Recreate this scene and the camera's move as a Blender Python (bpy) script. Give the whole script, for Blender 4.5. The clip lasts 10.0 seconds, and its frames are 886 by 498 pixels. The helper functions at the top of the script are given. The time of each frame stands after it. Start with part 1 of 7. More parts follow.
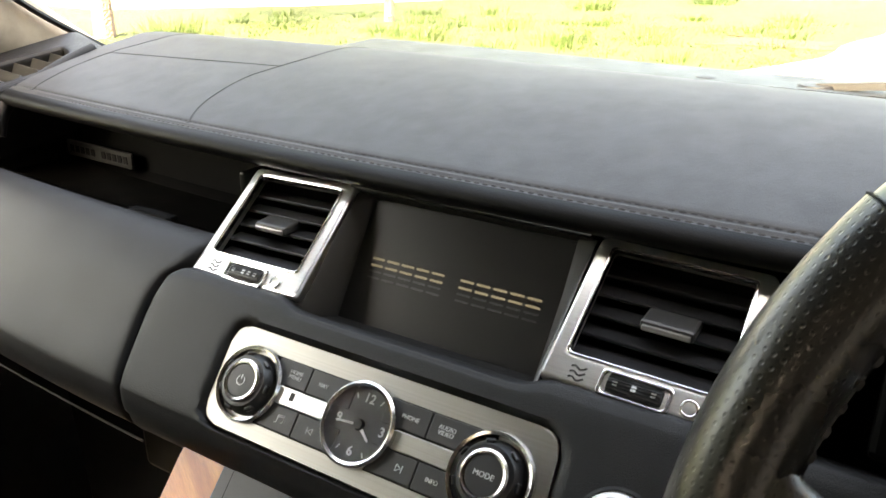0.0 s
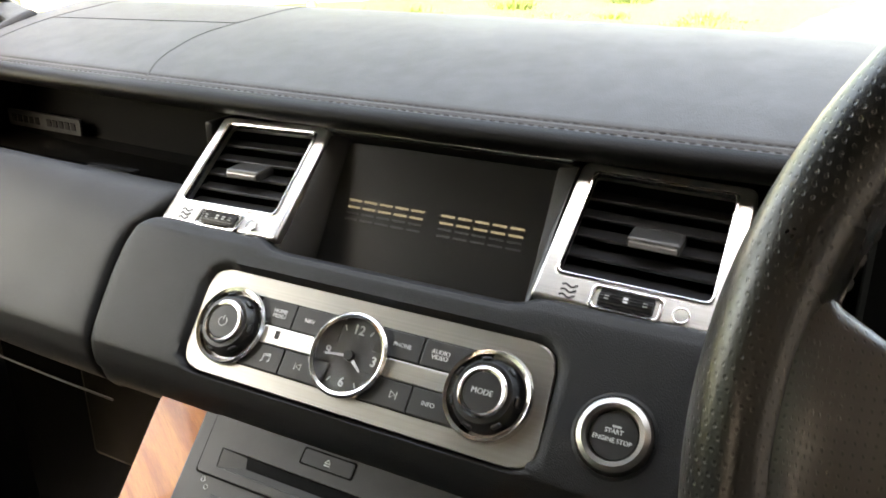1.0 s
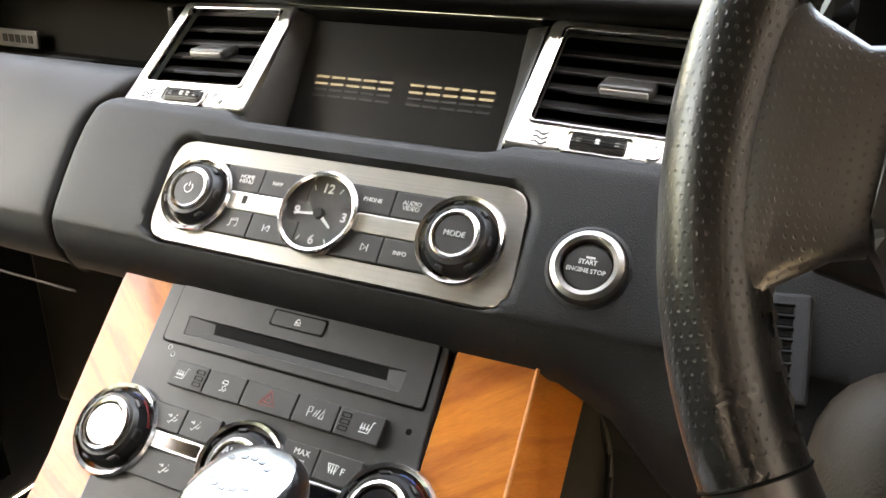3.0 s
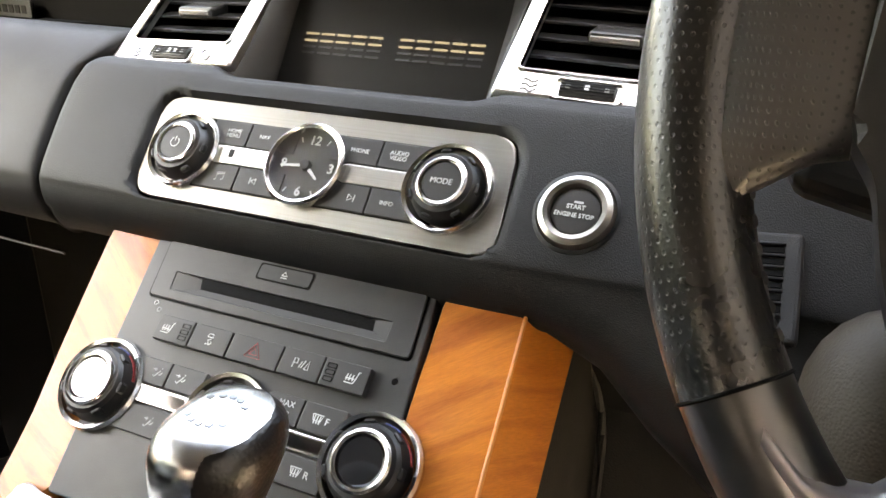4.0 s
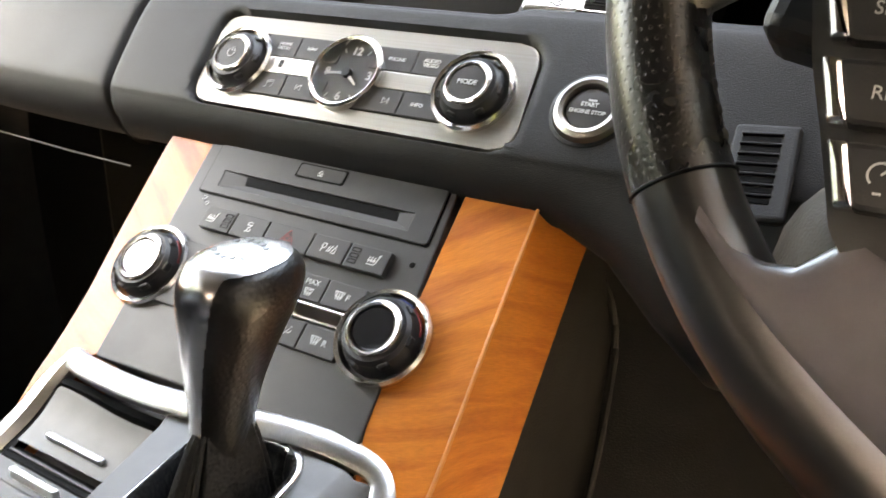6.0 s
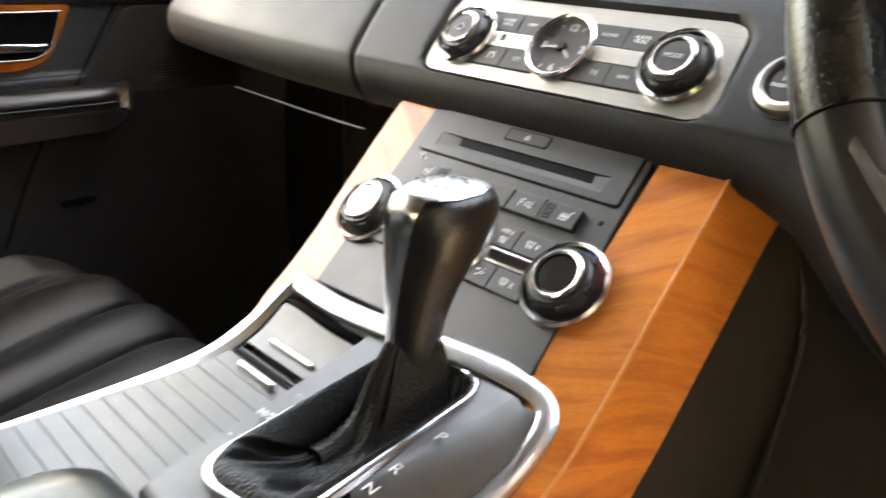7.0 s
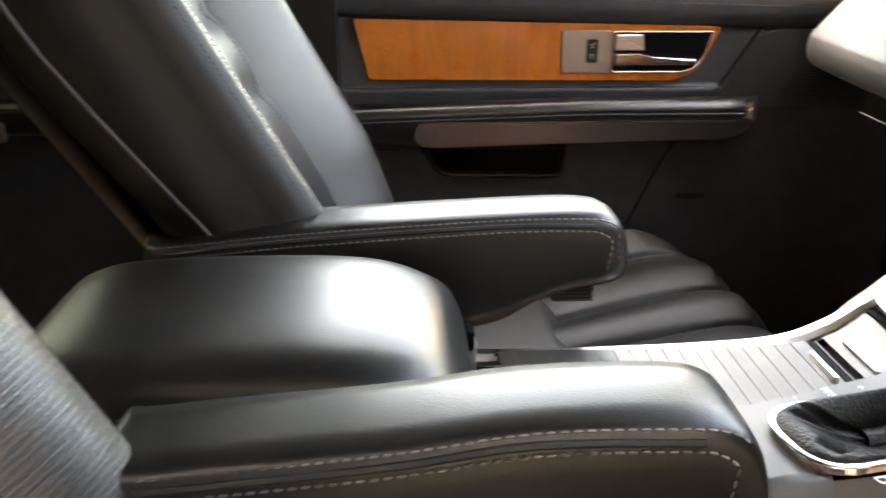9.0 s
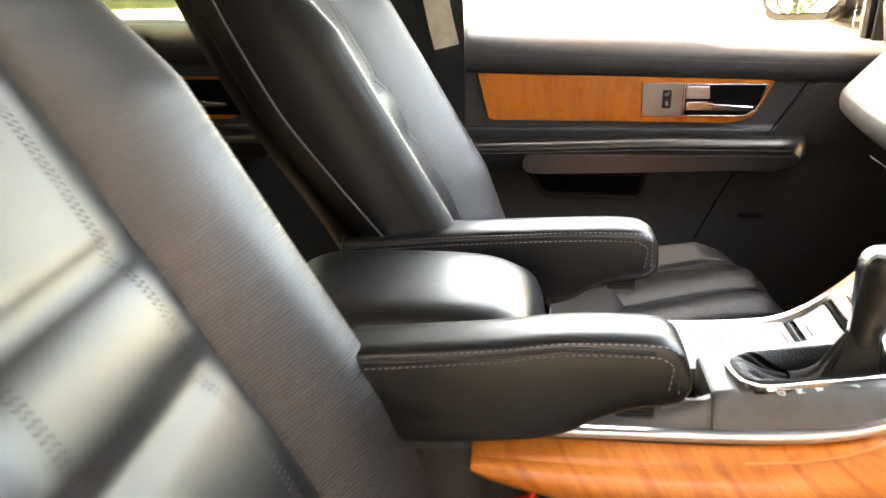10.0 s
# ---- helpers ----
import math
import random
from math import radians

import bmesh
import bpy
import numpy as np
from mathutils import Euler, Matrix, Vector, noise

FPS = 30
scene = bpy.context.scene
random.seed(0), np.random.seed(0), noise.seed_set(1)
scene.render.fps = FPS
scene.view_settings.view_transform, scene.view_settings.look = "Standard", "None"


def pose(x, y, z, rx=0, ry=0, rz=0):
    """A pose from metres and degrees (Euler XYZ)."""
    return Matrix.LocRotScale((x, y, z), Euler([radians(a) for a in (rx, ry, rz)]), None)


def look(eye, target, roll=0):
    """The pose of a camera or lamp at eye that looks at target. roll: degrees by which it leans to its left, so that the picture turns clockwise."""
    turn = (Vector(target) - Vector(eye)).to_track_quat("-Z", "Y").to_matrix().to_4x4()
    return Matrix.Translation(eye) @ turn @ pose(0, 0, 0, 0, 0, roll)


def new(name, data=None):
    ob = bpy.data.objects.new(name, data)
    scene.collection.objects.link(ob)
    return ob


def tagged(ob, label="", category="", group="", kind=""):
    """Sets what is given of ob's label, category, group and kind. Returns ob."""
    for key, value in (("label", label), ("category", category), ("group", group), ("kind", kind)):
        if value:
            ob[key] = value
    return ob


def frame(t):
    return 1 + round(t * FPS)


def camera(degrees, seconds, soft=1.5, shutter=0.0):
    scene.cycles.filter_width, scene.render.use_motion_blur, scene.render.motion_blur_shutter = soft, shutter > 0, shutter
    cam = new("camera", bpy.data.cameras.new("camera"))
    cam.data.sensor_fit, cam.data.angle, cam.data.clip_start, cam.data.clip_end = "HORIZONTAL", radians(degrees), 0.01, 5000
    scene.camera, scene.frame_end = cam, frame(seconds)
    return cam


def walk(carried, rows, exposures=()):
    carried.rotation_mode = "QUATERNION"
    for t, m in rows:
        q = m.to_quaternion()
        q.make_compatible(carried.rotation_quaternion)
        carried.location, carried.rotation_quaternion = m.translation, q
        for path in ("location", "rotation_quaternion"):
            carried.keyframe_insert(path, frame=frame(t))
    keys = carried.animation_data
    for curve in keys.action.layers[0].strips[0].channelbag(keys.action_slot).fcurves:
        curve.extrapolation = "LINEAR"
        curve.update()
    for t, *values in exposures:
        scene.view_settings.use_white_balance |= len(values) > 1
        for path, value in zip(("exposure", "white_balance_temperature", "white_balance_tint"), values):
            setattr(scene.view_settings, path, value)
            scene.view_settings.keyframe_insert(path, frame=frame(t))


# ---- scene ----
cam = camera(54.7, 10.0, shutter=0.4)
PATH = [
    (0, (0.281, -0.328, 1.08), (-0.759, 1.212, 0.34), -0.5),
    (0.5, (0.263, -0.346, 1.061), (-0.71, 1.236, 0.321), -0.6),
    (1, (0.261, -0.361, 1.041), (-0.636, 1.268, 0.305), -0.3),
    (1.5, (0.26, -0.366, 1.017), (-0.593, 1.284, 0.275), -0.2),
    (2, (0.261, -0.377, 0.997), (-0.57, 1.285, 0.256), 0.0),
    (2.5, (0.265, -0.383, 0.981), (-0.559, 1.28, 0.235), 0.0),
    (4, (0.28, -0.381, 0.94), (-0.559, 1.269, 0.182), -0.3),
    (4.5, (0.288, -0.378, 0.931), (-0.556, 1.268, 0.171), -0.3),
    (5, (0.305, -0.386, 0.923), (-0.558, 1.249, 0.161), -0.0),
    (6.5, (0.347, -0.426, 0.876), (-0.81, 1.054, 0.19), 1.8),
    (7, (0.372, -0.44, 0.87), (-1.013, 0.824, 0.174), 1.8),
    (7.5, (0.39, -0.454, 0.869), (-1.191, 0.545, 0.16), 1.0),
    (8, (0.421, -0.473, 0.888), (-1.309, 0.239, 0.182), 0.8),
    (8.5, (0.444, -0.484, 0.89), (-1.384, -0.084, 0.185), 0.7),
    (9, (0.48, -0.507, 0.902), (-1.389, -0.416, 0.197), 0.3),
    (9.5, (0.585, -0.475, 0.945), (-1.284, -0.622, 0.25), -0.3),
    (10, (0.8, -0.492, 1.015), (-1.068, -0.671, 0.325), -0.7),
]
walk(cam, [(t, look(eye, target, roll)) for t, eye, target, roll in PATH], [(0.0, 4.5, 9400, 13), (2.5, 5.57, 10000, 16), (5.0, 5.6, 9600, 16), (7.0, 5.6, 10100, 16), (8.5, 5.75, 10500, 18), (9.0, 5.98, 10300, 18), (9.5, 6.3, 10200, 18), (10.0, 6.35, 10500, 18)])
# ---- world, sun, exposure ----
world = bpy.data.worlds.new("sky")
scene.world = world
world.use_nodes = True
SUN_UP, SUN_TURN = radians(48), radians(178)
sky = world.node_tree.nodes.new("ShaderNodeTexSky")
sky.sky_type, sky.sun_disc, sky.sun_elevation, sky.sun_rotation = "NISHITA", False, SUN_UP, SUN_TURN
sky.dust_density, sky.ozone_density = 5.0, 0.4
world.node_tree.links.new(sky.outputs[0], world.node_tree.nodes["Background"].inputs[0])
world.node_tree.nodes["Background"].inputs[1].default_value = 0.15
sun = new("sun", bpy.data.lights.new("sun", "SUN"))
sun.data.energy, sun.data.angle, sun.data.color = 2.2, radians(0.5), (1.0, 0.95, 0.88)
SUN_WAY = Vector((math.sin(SUN_TURN) * math.cos(SUN_UP), math.cos(SUN_TURN) * math.cos(SUN_UP), math.sin(SUN_UP)))
sun.matrix_world = look(SUN_WAY * 30, (0, 0, 0))


# ---- materials ----
def material(name, base, rough=0.5, metal=0.0, coat=0.0, spec=0.5):
    m = bpy.data.materials.new(name)
    m.use_nodes = True
    b = m.node_tree.nodes["Principled BSDF"]
    b.inputs["Base Color"].default_value = (*base, 1)
    b.inputs["Roughness"].default_value = rough
    b.inputs["Metallic"].default_value = metal
    b.inputs["Coat Weight"].default_value = coat
    b.inputs["Coat Roughness"].default_value = 0.06
    b.inputs["Specular IOR Level"].default_value = spec
    return m, m.node_tree.nodes, m.node_tree.links, b


def coords(nodes, links, scale=(1, 1, 1), uv=False):
    tc, mp = nodes.new("ShaderNodeTexCoord"), nodes.new("ShaderNodeMapping")
    mp.inputs["Scale"].default_value = scale
    links.new(tc.outputs["UV" if uv else "Object"], mp.inputs[0])
    return mp.outputs[0]


def noise_tex(nodes, links, vec, scale, detail=4.0, rough=0.55, distort=0.0):
    n = nodes.new("ShaderNodeTexNoise")
    n.inputs["Scale"].default_value, n.inputs["Detail"].default_value = scale, detail
    n.inputs["Roughness"].default_value, n.inputs["Distortion"].default_value = rough, distort
    links.new(vec, n.inputs["Vector"])
    return n.outputs[0]


def ramp(nodes, links, value, stops):
    r = nodes.new("ShaderNodeValToRGB")
    while len(r.color_ramp.elements) < len(stops):
        r.color_ramp.elements.new(0.5)
    for e, (p, c) in zip(r.color_ramp.elements, stops):
        e.position, e.color = p, (*c, 1) if len(c) == 3 else c
    links.new(value, r.inputs[0])
    return r.outputs[0]


def grey(v):
    return (v, v, v)


def bump(nodes, links, b, height, strength, distance, before=None):
    n = nodes.new("ShaderNodeBump")
    n.inputs["Strength"].default_value, n.inputs["Distance"].default_value = strength, distance
    links.new(height, n.inputs["Height"])
    if before:
        links.new(before.outputs[0], n.inputs["Normal"])
    links.new(n.outputs[0], b.inputs["Normal"])
    return n


def skin(name, base, rough, cell=900.0, depth=0.0004, strength=0.5, wear=0.06, spec=0.5, soft=0.08):
    """Grained leather or soft plastic: a fine pebble, faint creases and patchy sheen."""
    m, N, L, b = material(name, base, rough, spec=spec)
    v = coords(N, L)
    vo = N.new("ShaderNodeTexVoronoi")
    vo.feature = "SMOOTH_F1"
    vo.inputs["Scale"].default_value = cell
    L.new(v, vo.inputs["Vector"])
    b1 = bump(N, L, b, vo.outputs["Distance"], strength, depth)
    big = noise_tex(N, L, v, 14.0, 6.0, 0.6)
    bump(N, L, b, big, soft, 0.002, b1)
    L.new(ramp(N, L, big, [(0.3, grey(max(rough - wear, 0.05))), (0.7, grey(rough + wear))]), b.inputs["Roughness"])
    d = 0.82
    L.new(ramp(N, L, noise_tex(N, L, v, 45.0, 5.0), [(0.35, tuple(c * d for c in base)), (0.7, tuple(c * 1.15 for c in base))]), b.inputs["Base Color"])
    return m


def perforated(name, base, rough, pitch, hole, deep=0.001, dark=0.35, groove=False, soft=0.25, spec=0.5, pebble=0.35):
    """Leather with staggered rows of punched holes (UV in metres); groove: fine ribs instead."""
    m, N, L, b = material(name, base, rough, spec=spec)
    uv = coords(N, L, uv=True)
    sep = N.new("ShaderNodeSeparateXYZ")
    L.new(uv, sep.inputs[0])

    def mth(op, a, c=None):
        n = N.new("ShaderNodeMath")
        n.operation = op
        for i, q in enumerate((a, c)):
            if q is None:
                continue
            if isinstance(q, (int, float)):
                n.inputs[i].default_value = q
            else:
                L.new(q, n.inputs[i])
        return n.outputs[0]
    u, v = mth("DIVIDE", sep.outputs[0], pitch), mth("DIVIDE", sep.outputs[1], pitch)
    row = mth("FLOOR", v)
    shift = mth("MULTIPLY", mth("MODULO", row, 2.0), 0.5)
    fu = mth("SUBTRACT", mth("FRACT", mth("ADD", u, shift)), 0.5)
    fv = mth("SUBTRACT", mth("FRACT", v), 0.5)
    d = mth("SQRT", mth("ADD", mth("MULTIPLY", fu, fu), mth("MULTIPLY", fv, fv)))
    if groove:
        d = mth("ADD", mth("ABSOLUTE", fv), mth("MULTIPLY", mth("ABSOLUTE", fu), 0.25))
    h = ramp(N, L, d, [(hole * 0.6, grey(0.0)), (hole, grey(1.0))])
    obj = coords(N, L)
    b1 = bump(N, L, b, h, 0.8, deep)
    vo = N.new("ShaderNodeTexVoronoi")
    vo.inputs["Scale"].default_value = 800.0
    L.new(obj, vo.inputs["Vector"])
    b2 = bump(N, L, b, vo.outputs["Distance"], pebble, 0.0003, b1)
    big = noise_tex(N, L, obj, 18.0, 5.0)
    bump(N, L, b, big, soft, 0.002, b2)
    # shade inside holes and grooves is painted in, on top of the bump
    L.new(ramp(N, L, h, [(0.0, tuple(c * dark for c in base)), (1.0, base)]), b.inputs["Base Color"])
    L.new(ramp(N, L, big, [(0.3, grey(rough - 0.03)), (0.7, grey(rough + 0.03))]), b.inputs["Roughness"])
    return m


def brushed(name, base, rough, along=(4, 900, 900), strength=0.12):
    m, N, L, b = material(name, base, rough, 1.0)
    n = noise_tex(N, L, coords(N, L), 22.0, 3.0)
    L.new(ramp(N, L, n, [(0.3, grey(rough * 0.9)), (0.75, grey(rough * 1.12))]), b.inputs["Roughness"])
    fine = noise_tex(N, L, coords(N, L, along), 1.0, 2.0)
    L.new(ramp(N, L, fine, [(0.3, tuple(c * 0.93 for c in base)), (0.7, tuple(min(c * 1.05, 1.0) for c in base))]), b.inputs["Base Color"])
    return m


def timber(name, dark, light, along, rough=0.28, coat=0.7, slant=0.0, spec=0.5):
    """Lacquered veneer, its grain along the axis of the smallest scale."""
    m, N, L, b = material(name, light, rough, coat=coat, spec=spec)
    v = coords(N, L, along)
    if slant:
        v = coords(N, L, tuple(1 / a for a in along), True)
        v.node.vector_type = "TEXTURE"
        v.node.inputs["Rotation"].default_value = (0.0, 0.0, slant)
    warp = noise_tex(N, L, v, 1.2, 5.0, 0.55, 0.6)
    fine = noise_tex(N, L, v if slant else coords(N, L, tuple(a * 9 for a in along)), 22.0 if slant else 3.0, 6.0, 0.65)
    mid = tuple((p + q) / 2 for p, q in zip(dark, light))
    c1 = ramp(N, L, warp, [(0.32, dark), (0.45, mid), (0.55, light), (0.68, mid), (0.78, light)])
    c2 = ramp(N, L, fine, [(0.35, grey(0.80)), (0.6, grey(1.05))])
    mix = N.new("ShaderNodeMix")
    mix.data_type, mix.blend_type = "RGBA", "MULTIPLY"
    mix.inputs[0].default_value = 0.8
    L.new(c1, mix.inputs[6])
    L.new(c2, mix.inputs[7])
    L.new(mix.outputs[2], b.inputs["Base Color"])
    bump(N, L, b, fine, 0.06, 0.0005)
    L.new(ramp(N, L, noise_tex(N, L, coords(N, L), 35.0), [(0.3, grey(rough * 0.8)), (0.7, grey(rough * 1.3))]), b.inputs["Roughness"])
    return m


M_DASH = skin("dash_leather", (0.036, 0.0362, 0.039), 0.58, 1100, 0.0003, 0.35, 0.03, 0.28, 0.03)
# shaded copy of the dash leather, for the lip's underside
M_LIP = skin("shaded_lip_leather", (0.0028, 0.0028, 0.0031), 0.50, 1100, 0.0003, 0.3, 0.04, 0.10)
M_PAD = skin("soft_plastic", (0.0064, 0.0065, 0.0071), 0.52, 1700, 0.0003, 0.7, 0.04, 0.27)
M_DOOR = skin("door_soft_trim", (0.0255, 0.0262, 0.0285), 0.48, 1500, 0.0004, 0.5, 0.04, 0.40)
M_LEATHER = skin("black_leather", (0.0050, 0.0049, 0.0049), 0.34, 750, 0.0003, 0.22, 0.02, 0.54, 0.05)
M_LEATHER_SIDE = skin("matt_black_leather", (0.0036, 0.0036, 0.0037), 0.46, 750, 0.0004, 0.35, 0.03, 0.24, 0.05)
M_RIB = perforated("fine_ribbed_leather", (0.0040, 0.0040, 0.0045), 0.38, 0.0030, 0.34, 0.0003, 0.40, True, 0.05, 0.18)
# lighter copy of the ribbed leather; window light on the bolsters is painted in
M_BOLSTER = perforated("woven_lit_bolster_leather", (0.0160, 0.0155, 0.0168), 0.38, 0.0034, 0.33, 0.0009, 0.24, True, 0.05, 0.78)
# tone of the unseen headliner, set dark to cut bounced light
M_LINER = skin("dark_headliner", (0.045, 0.043, 0.040), 0.85, 700, 0.0006, 0.4, 0.04, 0.2)
M_WHEEL = perforated("perforated_wheel_leather", (0.0085, 0.0082, 0.0080), 0.29, 0.0028, 0.21, 0.00014, 0.34, False, 0.02, 0.6, 0.12)
M_WHEEL_SMOOTH = skin("smooth_wheel_leather", (0.0085, 0.0082, 0.0084), 0.30, 900, 0.0002, 0.12, 0.02, 0.8, 0.03)
# lit copies of the wheel leather: light on the spokes is in the base colour
M_SPOKE_LIT = skin("lit_spoke_leather", (0.085, 0.077, 0.080), 0.30, 900, 0.0002, 0.15, 0.03, 0.8, 0.03)
M_SPOKE_LIT_PERF = perforated("lit_perforated_leather", (0.058, 0.052, 0.050), 0.32, 0.0028, 0.21, 0.00016, 0.34, False, 0.02, 0.7, 0.12)
M_PLASTIC = skin("charcoal_plastic", (0.0198, 0.01925, 0.0185), 0.42, 1600, 0.0002, 0.3)
M_CONSOLE = skin("satin_console_plastic", (0.050, 0.047, 0.043), 0.40, 1600, 0.0002, 0.2, 0.03, 0.65)
M_KNEE = skin("warm_grey_trim", (0.0125, 0.0108, 0.0092), 0.60, 900, 0.0004, 0.5, 0.05, 0.25)
M_BUTTON = skin("button_plastic", (0.0165, 0.01595, 0.01595), 0.48, 1800, 0.0002, 0.3)
M_BLACK = skin("black_plastic", (0.0042, 0.0042, 0.0046), 0.45, 1500, 0.0002, 0.3, 0.06, 0.28)
# near black that puts deep shade into the colour of recesses and trim
M_SHADE_BLACK = skin("shade_black", (0.0006, 0.0006, 0.0006), 0.6, 900, 0.0003, 0.3, 0.06, 0.07)
M_RUBBER = skin("knob_rubber", (0.0066, 0.0066, 0.00715), 0.42, 1500, 0.0002, 0.3)
M_SATIN = brushed("satin_silver", (0.663, 0.663, 0.6545), 0.30)
M_ALLOY = brushed("brushed_alloy", (0.34, 0.328, 0.305), 0.40)
M_PLATE = brushed("dull_switch_plate", (0.30, 0.29, 0.275), 0.34)
M_CHROME = material("chrome", (0.697, 0.697, 0.7055), 0.20, 1.0)[0]
M_RAIL = brushed("rail_silver", (0.6375, 0.6375, 0.646), 0.30, (300, 4, 300), 0.06)
M_MARK = material("white_marking", (0.525, 0.525, 0.518), 0.5)[0]
M_RED = material("red_marking", (0.2475, 0.011, 0.011), 0.5)[0]
M_BLUE = material("blue_marking", (0.0165, 0.044, 0.1925), 0.5)[0]
M_GLOSS = material("gloss_black", (0.0033, 0.0033, 0.00385), 0.08, coat=0.5)[0]
M_SCREEN = material("screen_glass", (0.007, 0.007, 0.007), 0.32, spec=0.3)[0]
M_STITCH = material("grey_thread", (0.030, 0.030, 0.032), 0.8)[0]
M_THREAD = material("pale_thread", (0.105, 0.098, 0.104), 0.7)[0]
M_WOOD = timber("cherry_veneer", (0.37, 0.098, 0.018), (0.55, 0.174, 0.032), (7, 70, 1), 0.36, 0.30, -0.62, 0.28)
M_WOOD_DOOR = timber("door_cherry_veneer", (0.30, 0.062, 0.006), (0.46, 0.118, 0.012), (20, 3.5, 14), 0.30, 0.2, 0.0, 0.35)
M_BEIGE = skin("beige_trim", (0.308, 0.2585, 0.198), 0.7, 900, 0.0005, 0.4)
M_CARPET = skin("dark_carpet", (0.0030, 0.0030, 0.0030), 0.95, 300, 0.004, 1.0, 0.03, 0.05)
M_STRIP = brushed("dark_metallic_strip", (0.17, 0.17, 0.1785), 0.32, (900, 4, 900), 0.05)
M_PAINT = material("bronze_paint", (0.42, 0.20, 0.07), 0.3, 0.3, 0.8)[0]
M_BUCKLE = material("red_buckle_plastic", (0.3025, 0.00825, 0.0055), 0.35)[0]


def glass(name, tint=(1, 1, 1), gain=0.9, floor=0.035):
    m, N, L, b = material(name, tint, 0.0)
    t, g, mx, fr = N.new("ShaderNodeBsdfTransparent"), N.new("ShaderNodeBsdfGlossy"), N.new("ShaderNodeMixShader"), N.new("ShaderNodeLayerWeight")
    t.inputs[0].default_value = (*tint, 1)
    g.inputs["Roughness"].default_value = 0.02
    fr.inputs[0].default_value = 0.5
    p, q = N.new("ShaderNodeMath"), N.new("ShaderNodeMath")
    p.operation, p.inputs[1].default_value = "POWER", 5.0
    q.operation, q.inputs[1].default_value, q.inputs[2].default_value = "MULTIPLY_ADD", gain, floor
    L.new(fr.outputs["Facing"], p.inputs[0])
    L.new(p.outputs[0], q.inputs[0])
    L.new(q.outputs[0], mx.inputs[0])
    L.new(t.outputs[0], mx.inputs[1])
    L.new(g.outputs[0], mx.inputs[2])
    L.new(mx.outputs[0], N["Material Output"].inputs[0])
    return m


M_GLASS = glass("window_glass", (0.93, 0.96, 0.94))
M_TINT = glass("tinted_glass", (0.16, 0.17, 0.16))
M_PRIVACY = glass("privacy_glass", (0.26, 0.29, 0.26))
M_LENS = glass("clock_glass", (1, 1, 1), 0.5, 0.012)
# reflectance lowered to darken the overbright reflection
M_MIRROR = material("dimmed_mirror_glass", (0.34, 0.36, 0.38), 0.01, 1.0)[0]


# ---- mesh helpers ----
def finish(name, bm, mat, sharp=24.0, smooth=True):
    bmesh.ops.recalc_face_normals(bm, faces=bm.faces)
    for f in bm.faces:
        f.smooth = smooth
    for e in bm.edges:
        if len(e.link_faces) == 2 and e.calc_face_angle(0.0) > radians(sharp):
            e.smooth = False
    mark = bm.faces.layers.int.get("plain")
    if mark is not None:
        size = {f: f.calc_area() for f in bm.faces}
        for f in bm.faces:
            near = [size[g] for e in f.edges for g in e.link_faces if g is not f]
            if near and size[f] > 3.5 * min(near):
                f.smooth = False
        bm.faces.layers.int.remove(mark)
    me = bpy.data.meshes.new(name)
    bm.to_mesh(me)
    bm.free()
    if mat:
        me.materials.append(mat)
    return new(name, me)


def part(name, bm, mat, parent, label="", at=None, sharp=24.0):
    ob = finish(name, bm, mat, sharp)
    ob.parent = parent
    if at is not None:
        ob.matrix_local = at
    if label:
        tagged(ob, label)
    return ob


def thing(name, m, label, category, group="", kind=""):
    ob = new(name)
    ob.empty_display_size = 0.02
    ob.matrix_world = m
    return tagged(ob, label, category, group, kind)


def solo(name, bm, mat, label, category, m=None, group="", kind="", sharp=24.0):
    ob = finish(name, bm, mat, sharp)
    if m is not None:
        ob.matrix_world = m
    return tagged(ob, label, category, group, kind)


def again(name, ob, parent, at):
    """One more part on the same mesh."""
    o = new(name, ob.data)
    o.parent = parent
    o.matrix_local = at
    return o


def T(x, y, z):
    return Matrix.Translation((x, y, z))


def moved(bm, m):
    bmesh.ops.transform(bm, matrix=m, verts=bm.verts)
    return bm


def joined(*bms):
    out = bmesh.new()
    for b in bms:
        me = bpy.data.meshes.new("tmp")
        b.to_mesh(me)
        b.free()
        out.from_mesh(me)
        bpy.data.meshes.remove(me)
    return out


def rbox(sx, sy, sz, r=0.002, seg=2, m=None):
    bm = bmesh.new()
    bm.faces.layers.int.new("plain")
    bmesh.ops.create_cube(bm, size=1.0)
    bmesh.ops.scale(bm, vec=(sx, sy, sz), verts=bm.verts)
    r = min(r, 0.49 * min(sx, sy, sz))
    if r > 0:
        bmesh.ops.bevel(bm, geom=list(bm.edges), offset=r, segments=seg, profile=0.5, affect="EDGES")
    return moved(bm, m) if m is not None else bm


def rrect(w, h, r, n=5, cx=0.0, cy=0.0):
    pts = []
    for k, (sx, sy) in enumerate(((1, 1), (-1, 1), (-1, -1), (1, -1))):
        for i in range(n + 1):
            a = math.pi / 2 * (k + i / n)
            pts.append((cx + sx * (w / 2 - r) + r * math.cos(a), cy + sy * (h / 2 - r) + r * math.sin(a)))
    return pts


